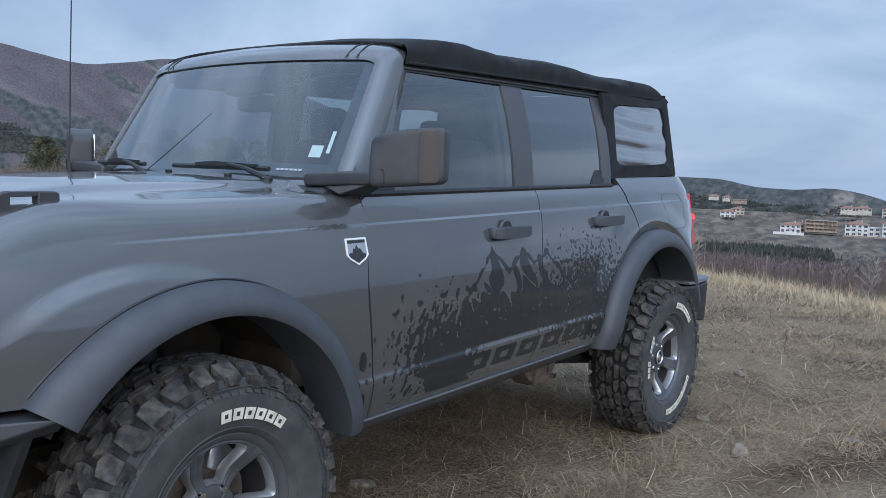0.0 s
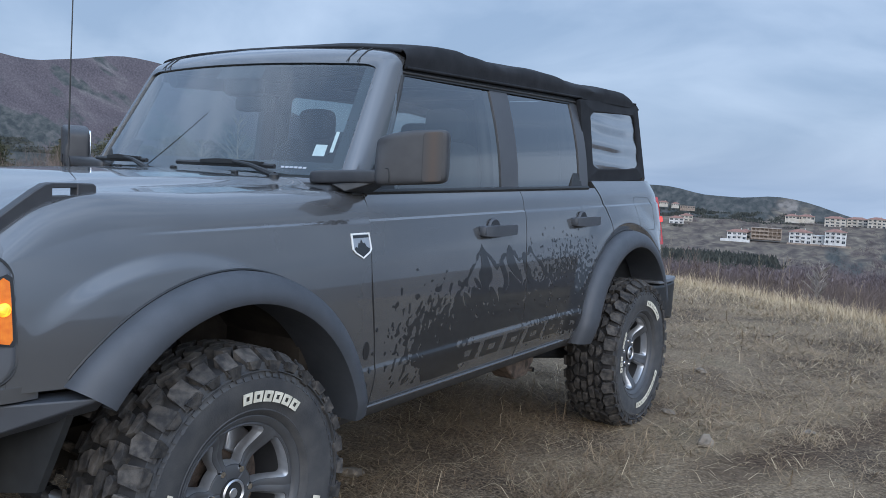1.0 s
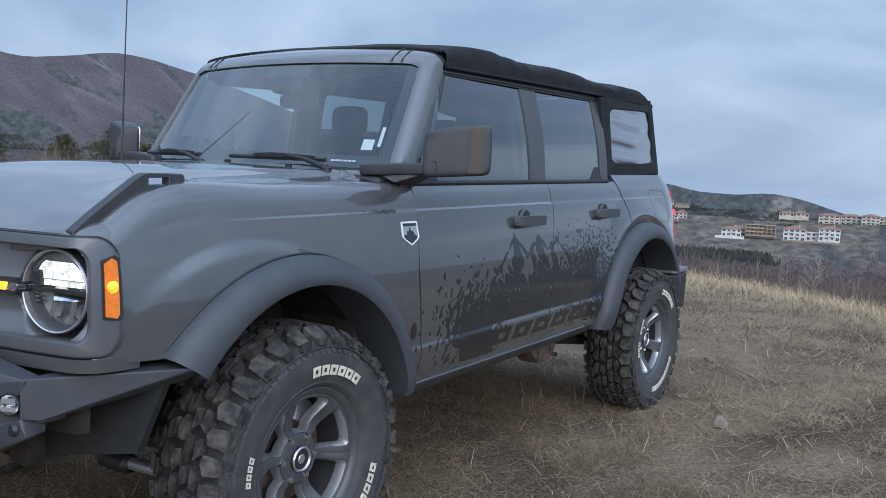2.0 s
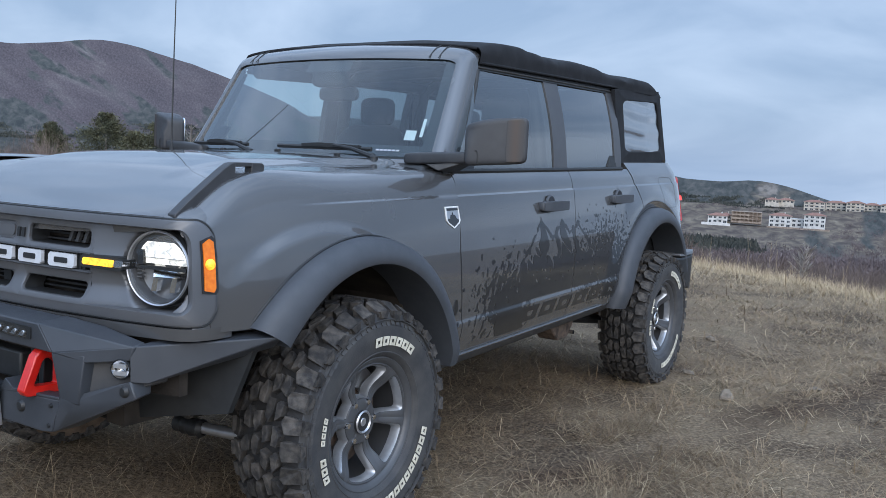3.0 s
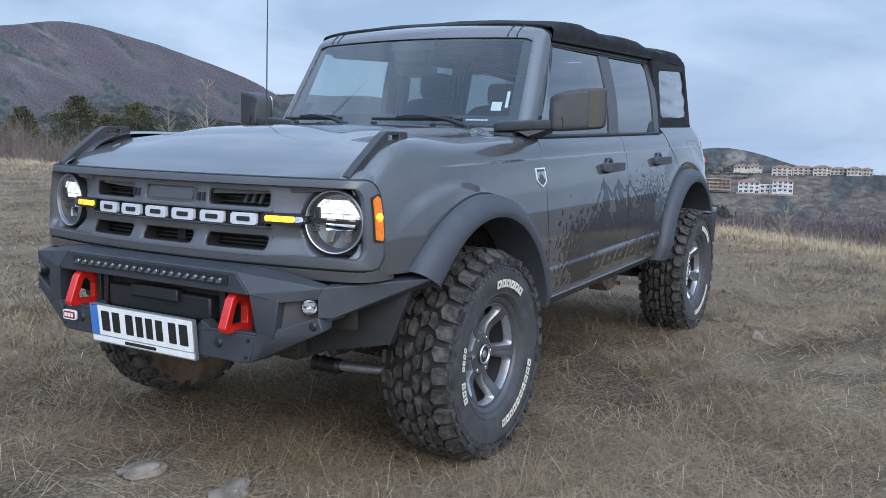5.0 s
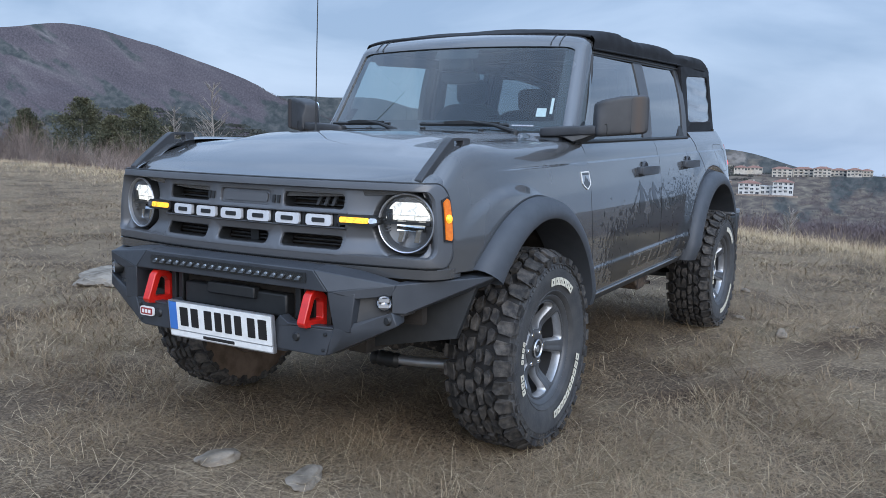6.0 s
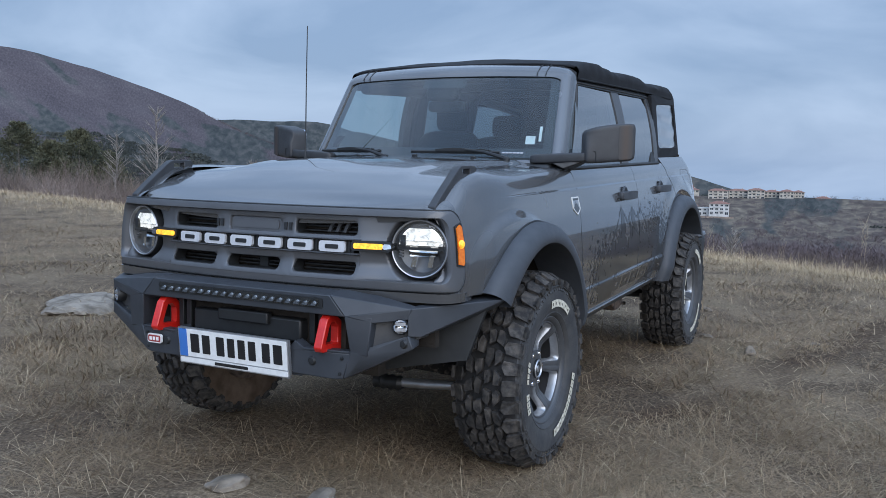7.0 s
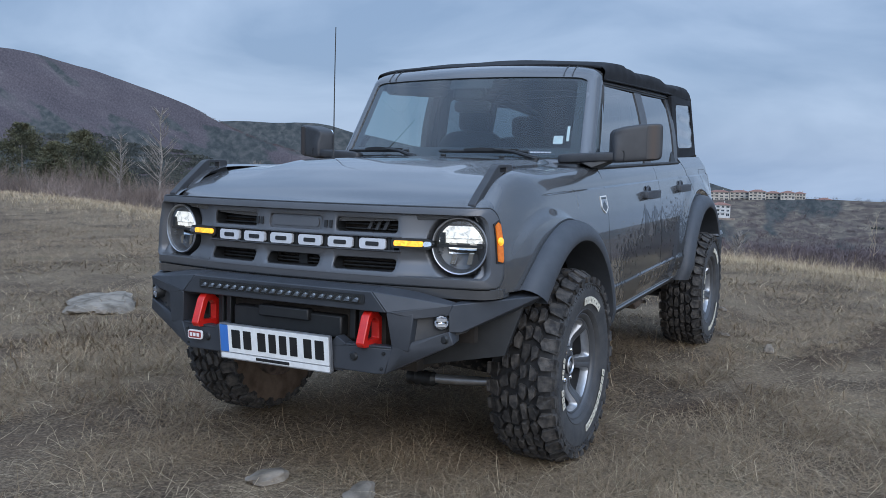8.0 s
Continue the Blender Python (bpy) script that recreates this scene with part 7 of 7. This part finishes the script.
# brush on the slope behind the meadow's edge, towards the valley
n = 2200
az = rng.uniform(-34, 24, n)
r = np.exp(rng.uniform(np.log(19), np.log(330), n))
v, t = scatter([twig_proto(70 + k, 20, 0.60, 6, 0.0055) for k in range(9)], r, az, rng.uniform(1.3, 2.6, n) * np.clip(r / 60, 0.55, 2.0), rng.uniform(1.2, 2.4, n) * np.clip(r / 40, 0.7, 3.2))
mass("valley_brush", v, t, TWIG, "grey-brown leafless brush on the valley slope", "bushes")
# red-brown scrub along the meadow's far end towards the mountain
n = 1000
az = rng.uniform(-74, -33, n)
edge = np.array([EDGE(a) for a in az])
r = edge + 0.5 + rng.gamma(1.5, 10, n)
lump = 0.35 + 1.15 * np.clip(patch_noise(r * np.sin(np.radians(az)), r * np.cos(np.radians(az)), 0.22) + 0.3, 0, 1.2)
v, t = scatter(TWIGS, r, az, rng.uniform(0.5, 1.7, n) * lump * np.clip(r / 40, 0.7, 1.5), rng.uniform(0.7, 1.7, n) * np.clip(r / 35, 0.8, 1.8))
mass("meadow_scrub", v, t, TWIG_RED, "red-brown leafless scrub along the meadow", "bushes")
# a few tall dry stalks over the right-hand edge
n = 24
az = rng.uniform(-19, 10, n)
r = rng.uniform(13, 22, n)
v, t = scatter([twig_proto(90 + k, 3, 0.12, 3, 0.0030) for k in range(5)], r, az, rng.uniform(0.7, 1.7, n), rng.uniform(0.5, 1.1, n))
mass("dry_stalks", v, t, TALL, "tall dry weed stalks", "weeds")

# woods: leafless on the slopes, pines in dark stands
def far_woods():
    n = 2800
    az = rng.uniform(-30, 22, n)
    r = np.exp(rng.uniform(np.log(200), np.log(1000), n))
    x, y = r * np.sin(np.radians(az)), r * np.cos(np.radians(az))
    open_field = (az > -26) & (az < -8) & (r > 540) & (r < 860)
    keep = ~open_field | (rng.uniform(0, 1, n) < 0.10)
    r, az, x, y = r[keep], az[keep], x[keep], y[keep]
    pine = (patch_noise(x, y, 0.012) + 0.35 * patch_noise(x, y, 0.05)) > 0.52
    pine |= (az > -20.5) & (az < -13.4) & (r > 400) & (r < 545)
    pine &= ~((az > -13) & (r < 400))
    h = rng.uniform(0.7, 1.25, len(r)) * 4.6
    return r, az, h, pine


def canopy_proto(seed, n=44, wide=(0.02, 0.055), tall=(0.25, 0.7)):
    """A patch of far wood seen as one: small upright flakes over a round plot."""
    q = np.random.default_rng(seed)
    tri = []
    for _ in range(n):
        a, rr, b = q.uniform(0, 2 * np.pi), 0.5 * math.sqrt(q.uniform(0, 1)), q.uniform(0, 2 * np.pi)
        c = np.array([rr * math.cos(a), rr * math.sin(a), q.uniform(-0.1, 0.35)])
        d = np.array([math.cos(b), math.sin(b), q.normal(0, 0.4)]) * q.uniform(*wide)
        tri.append([c - d, c + d, c + np.array([q.normal(0, 0.02), q.normal(0, 0.02), q.uniform(*tall)])])
    return np.array(tri)


PINE_CANOPY = [canopy_proto(95 + k, 56, (0.035, 0.085), (0.14, 0.46)) for k in range(6)]

# the valley side: leafless woods, with one dark pine stand below the houses
r, az, h, pine = far_woods()
bare = ~pine
v, t = scatter(FLAKES, r[bare], az[bare], h[bare], h[bare] * 1.7, 0.12)
mass("leafless_woods", v, t, FAR_WOOD, "brown leafless woods on the far slopes", "woods")
n = 420
az2, r2 = rng.uniform(-21.0, -13.2, n), rng.uniform(430, 520, n)
az3, r3 = rng.uniform(-24, -8, 2 * n), rng.uniform(1150, 1880, 2 * n)
ra, aa = np.concatenate([r[pine], r2, r3]), np.concatenate([az[pine], az2, az3])
ha = np.concatenate([h[pine], rng.uniform(3.5, 9.5, n), rng.uniform(5, 10, 2 * n)])
v, t = scatter(PINE_CANOPY, ra, aa, ha, ha * rng.uniform(1.4, 2.6, len(ha)), 0.1)
mass("pine_woods", v, t, FAR_PINE, "dark green pine stands on the hills", "woods")
# dark pines in ragged stands on the mountain's lower slopes
n = 3600
az, r = rng.uniform(-77, -29, n), np.exp(rng.uniform(np.log(190), np.log(400), n))
x, y = plan_of(r, az)
field = patch_noise(x, y, 0.011, 1.0) + 0.5 * patch_noise(x, y, 0.035, 3.0) + 0.3 * patch_noise(x, y, 0.09, 5.0)
dark = (field > 0.1) & (r < 380)
size = np.clip(r / 420, 0.5, 1.0)
h = rng.uniform(0.9, 2.2, n) * size
v, t = scatter(PINE_CANOPY, r[dark], az[dark], h[dark] * 1.3, 9 * size[dark] * rng.uniform(0.7, 1.4, dark.sum()), 0.1)
mass("mountain_pines", v, t, FAR_PINE, "dark pine stands on the mountainside", "woods")
# a ragged line of trees along the mountain's crest
n = 1500
az, r = rng.uniform(-76, -30, n), rng.uniform(950, 1030, n)
h = rng.uniform(1.2, 3.2, n)
v, t = scatter(FLAKES, r, az, h, h * 2.4, 0.1)
mass("crest_woods", v, t, FAR_WOOD, "leafless trees along the mountain crest", "woods")
n = 260
az, r = rng.uniform(-66, -42, n), rng.uniform(975, 1010, n)
az = az[patch_noise(az * 3, az * 0, 0.6) > 0.05]
r, h = r[:len(az)], rng.uniform(3.0, 7.0, len(az))
v, t = scatter(PINE_CANOPY, r, az, h, h * 0.9, 0.1)
mass("crest_pines", v, t, FAR_PINE, "dark conifers in rows along the mountain crest", "woods")


# ---- single trees ----
def pine_tree(az, r, height, seed, wide):
    x, y = at_bearing(az, r)
    z = land(r, az)
    q = np.random.default_rng(seed)
    tree = thing("pine_tree", (x, y, z), "dark green bushy pine at the meadow's edge", "tree", "pines at the edge")
    part("trunk", tube([(x, y, z - 0.2), (x + 0.05, y, z + height * 0.5), (x, y, z + height * 0.96)], [0.11, 0.07, 0.015], 8), BARK, tree)
    tri = []
    for _ in range(300):
        k = q.uniform(0.02, 0.98)
        a = q.uniform(0, 2 * math.pi)
        reach = wide * (1 - k) ** 0.75 * q.uniform(0.6, 1.15) + 0.1
        b = np.array([x, y, z + height * k])
        out = np.array([math.cos(a), math.sin(a), 0.28 - 0.2 * (1 - k)])
        for _ in range(34):
            s = q.uniform(0.2, 1.0) ** 0.7
            c = b + out * reach * s + q.normal(0, 0.07 + 0.08 * reach, 3) * np.array([1, 1, 0.7])
            d = out * 0.4 + q.normal(0, 0.6, 3) + np.array([0, 0, 0.25])
            d = d / np.linalg.norm(d) * q.uniform(0.12, 0.28)
            sd = np.cross(d, q.normal(0, 1, 3))
            sd = sd / np.linalg.norm(sd) * 0.045
            tri.append([c - sd, c + sd, c + d])
    v = np.array(tri).reshape(-1, 3)
    part("crown", (v.tolist(), np.arange(len(v)).reshape(-1, 3).tolist()), NEEDLE, tree, smooth=0)


for az, r, hgt, seed, wide in ((-53.4, 78, 5.6, 1, 3.9), (-50.1, 74, 5.0, 2, 4.0), (-56.4, 84, 4.8, 3, 2.8), (-51.7, 70, 3.8, 4, 2.3), (-48.4, 76, 3.4, 5, 2.1), (-60.5, 80, 4.4, 6, 2.6)):
    pine_tree(az, r, hgt, seed, wide)


def bare_tree(az, r, height, seed, label):
    x, y = at_bearing(az, r)
    z = land(r, az)
    q = random.Random(seed)
    tree = thing("bare_tree", (x, y, z), label, "tree", "bare trees")
    top = Vector((x + 0.15, y, z + height))
    base = Vector((x, y, z - 0.2))
    trunk = [base.lerp(top, k / 6) + Vector((0.05 * math.sin(k * 1.7 + seed), 0.04 * math.cos(k * 2.1), 0)) for k in range(7)]
    part("trunk", tube(trunk, [0.065 * (1 - 0.13 * k) for k in range(7)], 6), BARK, tree)
    geos = []
    for _ in range(40):
        k = q.uniform(0.24, 0.97)
        p = base.lerp(top, k)
        a = q.uniform(0, 2 * math.pi)
        l = height * 0.30 * (1.05 - k) ** 0.7 + 0.12
        way = Vector((math.cos(a) * 0.75, math.sin(a) * 0.75, 0.62)).normalized()
        m = p + way * l * 0.5 + Vector((0, 0, 0.03))
        e = p + way * l + Vector((q.uniform(-0.1, 0.1), q.uniform(-0.1, 0.1), 0.1))
        geos.append(tube([p, m, e], [0.02, 0.013, 0.006], 4, ends=False))
        for _ in range(5):
            s = p.lerp(e, q.uniform(0.3, 0.9))
            w = (way + Vector((q.uniform(-0.7, 0.7), q.uniform(-0.7, 0.7), q.uniform(0, 0.4)))).normalized()
            geos.append(tube([s, s + w * l * q.uniform(0.25, 0.5)], [0.009, 0.004], 3, ends=False))
    part("crown", join(*geos), BARK, tree)


bare_tree(-46.0, 46, 4.9, 3, "thin bare tree in leafless scrub")
bare_tree(-48.3, 50, 3.6, 8, "thin bare tree in leafless scrub")
bare_tree(-40.2, 44, 2.6, 12, "thin bare tree in leafless scrub")
bare_tree(-19.4, 24, 1.9, 21, "pale bare sapling at the meadow's edge")
bare_tree(-9.3, 27, 1.8, 23, "pale bare sapling at the meadow's edge")


# ---- stones ----
def stone(x, y, sx, sy, sz, seed, label):
    bm = bmesh.new()
    bmesh.ops.create_icosphere(bm, subdivisions=4, radius=1.0)
    for vtx in bm.verts:
        p = vtx.co
        k = 1 + 0.40 * noise.noise(p * 1.1 + Vector((seed * 3.1, 0, 0))) + 0.14 * noise.noise(p * 2.6 + Vector((0, seed, 0))) + 0.05 * noise.noise(p * 7)
        flat = (0.8 if p.z > 0.35 else 1.0) * (1 + 0.45 * p.x - 0.3 * p.y)
        vtx.co = Vector((p.x * sx * k, p.y * sy * k, p.z * sz * k * flat))
    geo = [tuple(vtx.co) for vtx in bm.verts], [tuple(vtx.index for vtx in f.verts) for f in bm.faces]
    bm.free()
    tagged(part("stone", geo, ROCK, None, label, m=Matrix.Translation((x, y, ground_z(x, y) + sz * 0.38)) @ pose(0, 0, 0, 0, 0, seed * 37), smooth=35), label, "stone", "stones in the grass")


stone(-3.98, 1.80, 0.27, 0.52, 0.075, 1, "flat pale limestone slab in the grass")
stone(-0.07, -0.86, 0.085, 0.060, 0.032, 2, "small pale stone half sunk in grass")
stone(0.36, -0.86, 0.10, 0.055, 0.030, 3, "small pale stone half sunk in grass")
stone(1.385, 2.80, 0.028, 0.045, 0.050, 4, "small grey stone standing in the grass")
stone(1.0, 3.32, 0.040, 0.030, 0.022, 5, "small grey stone beside the rear wheel")
stone(0.75, 4.75, 0.045, 0.04, 0.03, 6, "small grey stone in the grass")
stone(1.75, 3.55, 0.045, 0.03, 0.022, 7, "small grey stone in the grass")
stone(0.30, 1.25, 0.05, 0.05, 0.03, 9, "small grey stone under the car")


# ---- houses across the valley ----
PLASTER = surface("white_plaster", (0.50, 0.49, 0.47), (0.62, 0.61, 0.585), 0.4, rough=0.9)
CREAM_PLASTER = surface("cream_plaster", (0.42, 0.38, 0.32), (0.54, 0.49, 0.42), 0.4, rough=0.9)
CONCRETE = surface("raw_concrete", (0.22, 0.17, 0.135), (0.34, 0.27, 0.215), 0.5, rough=0.9)
TILES = surface("red_roof_tiles", (0.19, 0.098, 0.075), (0.28, 0.148, 0.112), 0.8, rough=0.85)
PANE = surface("dark_window_pane", (0.035, 0.042, 0.05), (0.06, 0.07, 0.085), 0.5, rough=0.15)


def house(name, az, r, wide, deep, floors, wall, roof, label, lift=0.0, bays=4, group="houses across the valley", storey=3.0, hollow=False, turn=0.0):
    """A house that faces the meadow: walls, hipped or flat roof, a window in each bay of each storey, balconies."""
    x, y = at_bearing(az, r)
    z = land(r, az) + lift
    h = thing(name, (x, y, z), label, "house", group)
    m = Matrix.Translation((x, y, z)) @ pose(0, 0, 0, 0, 0, -az + turn)
    high = floors * storey
    if hollow:
        # an unfinished frame of slabs and columns
        for k in range(floors + 1):
            part("slab", box(-wide / 2, wide / 2, -deep / 2, deep / 2, k * storey - 0.35, k * storey), wall, h, m=m)
        for k in range(bays + 1):
            for f in range(floors):
                xx = -wide / 2 + 0.3 + (wide - 0.6) * k / bays
                part("column", box(xx - 0.3, xx + 0.3, -deep / 2 + 0.05, -deep / 2 + 0.6, f * storey, (f + 1) * storey - 0.35), wall, h, m=m)
        part("back_wall", box(-wide / 2, wide / 2, -deep / 2 + 2.6, deep / 2, -1, high - 0.36), wall, h, m=m)
        for f in range(floors):
            part("parapet", box(-wide / 2, wide / 2 * (0.2 if f else 1), -deep / 2 - 0.02, -deep / 2 + 0.03, f * storey, f * storey + 0.9), wall, h, m=m)
        return
    part("wall", box(-wide / 2, wide / 2, -deep / 2, deep / 2, -4, high), wall, h, m=m)
    e = 0.9
    if roof == "hip":
        inset = min(wide, deep) / 2
        geo = [(-wide / 2 - e, -deep / 2 - e, high), (wide / 2 + e, -deep / 2 - e, high), (wide / 2 + e, deep / 2 + e, high), (-wide / 2 - e, deep / 2 + e, high),
               (-wide / 2 + inset, 0, high + 2.2), (wide / 2 - inset, 0, high + 2.2)], [(0, 1, 5, 4), (1, 2, 5), (2, 3, 4, 5), (3, 0, 4), (3, 2, 1, 0)]
        rf = part("roof", geo, TILES, h, m=m, smooth=0)
        part("chimney", box(wide * 0.18, wide * 0.18 + 0.7, -0.4, 0.4, high + 0.8, high + 3.0), wall, rf, m=m)
    else:
        part("roof", box(-wide / 2 - 0.3, wide / 2 + 0.3, -deep / 2 - 0.3, deep / 2 + 0.3, high, high + 0.35), wall, h, m=m)
    for f in range(floors):
        for k in range(bays):
            xx = -wide / 2 + wide * (k + 0.5) / bays
            ww = wide / bays * (0.30 if (k + f) % 2 else 0.24)
            z0, z1 = f * storey + (0.2 if (k + f) % 3 == 0 else 0.95), f * storey + 2.35
            win = part("window", box(xx - ww, xx + ww, -deep / 2 - 0.06, -deep / 2 + 0.1, z0, z1), PANE, h, m=m)
            part("window_frame", box(xx - 0.06, xx + 0.06, -deep / 2 - 0.10, -deep / 2 - 0.05, z0, z1), wall, win, m=m)
            if (k + f) % 3 == 0 and f:
                part("balcony", box(xx - ww - 0.5, xx + ww + 0.5, -deep / 2 - 1.2, -deep / 2, z0 - 0.25, z0 + 0.75), wall, h, m=m)


def base_lift(az, r, el):
    """How far a house's foot lies above the land, so that it shows at an angle of sight."""
    return 1.25 + r * math.tan(radians(el)) - land(r, az)


for az, r, w, d, fl, mt, rf, el, bays, lab in (
        (-11.45, 750, 16.5, 11, 3, PLASTER, "hip", -2.66, 4, "white three-storey apartment house with red roof"),
        (-10.35, 755, 12, 9, 2, PLASTER, "flat", -2.58, 3, "low white link between two apartment houses"),
        (-9.5, 750, 15.5, 11, 3, PLASTER, "hip", -2.52, 4, "white three-storey apartment house with red roof"),
        (-15.1, 740, 15, 11, 2, PLASTER, "hip", -2.66, 4, "white villa with red tiled roof behind a wall"),
        (-14.6, 752, 8, 9, 2, CREAM_PLASTER, "hip", -2.6, 2, "cream house wing with red roof"),
        (-18.8, 900, 14, 10, 2, PLASTER, "hip", -1.95, 3, "white house with red roof below the hill"),
        (-18.2, 930, 12, 10, 2, CREAM_PLASTER, "hip", -1.75, 3, "cream house with red roof below the hill"),
        (-19.7, 1400, 15, 9, 1, CREAM_PLASTER, "hip", -0.75, 5, "pale long house on the far hill"),
        (-18.95, 1390, 11, 9, 1, CREAM_PLASTER, "hip", -0.80, 4, "pale long house on the far hill"),
        (-18.2, 1400, 22, 9, 1, CONCRETE, "flat", -0.92, 6, "low grey shed on the far hill"),
        (-56.5, 330, 7.5, 6, 1, CREAM_PLASTER, "hip", -1.38, 2, "small cream house with red roof at the mountain's foot")):
    house("house", az, r, w, d, fl, mt, rf, lab, base_lift(az, r, el), bays)
house("building_shell", -13.4, 745, 23, 12, 3, CONCRETE, "flat", "unfinished concrete building shell with open floors", base_lift(-13.4, 745, -2.52), 7, storey=2.9, hollow=True)
for k, (az, w, fl, el) in enumerate(((-9.6, 20, 3, -1.55), (-8.4, 20, 3, -1.52), (-7.35, 17, 3, -1.47), (-6.45, 16, 2, -1.36), (-5.6, 14, 2, -1.32), (-4.95, 12, 2, -1.34), (-3.55, 15, 1, -1.50), (-11.2, 16, 1, -1.18), (-12.0, 14, 1, -1.2))):
    house("terrace_house", az, 985 + 14 * (k % 2), w, 12, fl, CREAM_PLASTER, "hip", "cream terrace house with red tiled roof on the hilltop", base_lift(az, 985 + 14 * (k % 2), el), 4, "hilltop houses")
# retaining walls and a low white garden wall
for az, r, w, h, el, mt in ((-9.0, 975, 34, 2.4, -1.75, CREAM), (-15.2, 722, 22, 1.6, -2.78, PLASTER), (-18.6, 860, 26, 2.0, -2.3, PLASTER), (-10.4, 738, 46, 1.2, -2.74, CONCRETE), (-6.7, 960, 30, 1.6, -1.95, CONCRETE)):
    x, y = at_bearing(az, r)
    tagged(part("garden_wall", box(-w / 2, w / 2, -0.2, 0.2, -3, h), mt, None, "low pale garden wall below the houses", m=Matrix.Translation((x, y, land(r, az) + base_lift(az, r, el))) @ pose(0, 0, 0, 0, 0, -az)), category="wall", group="garden walls")
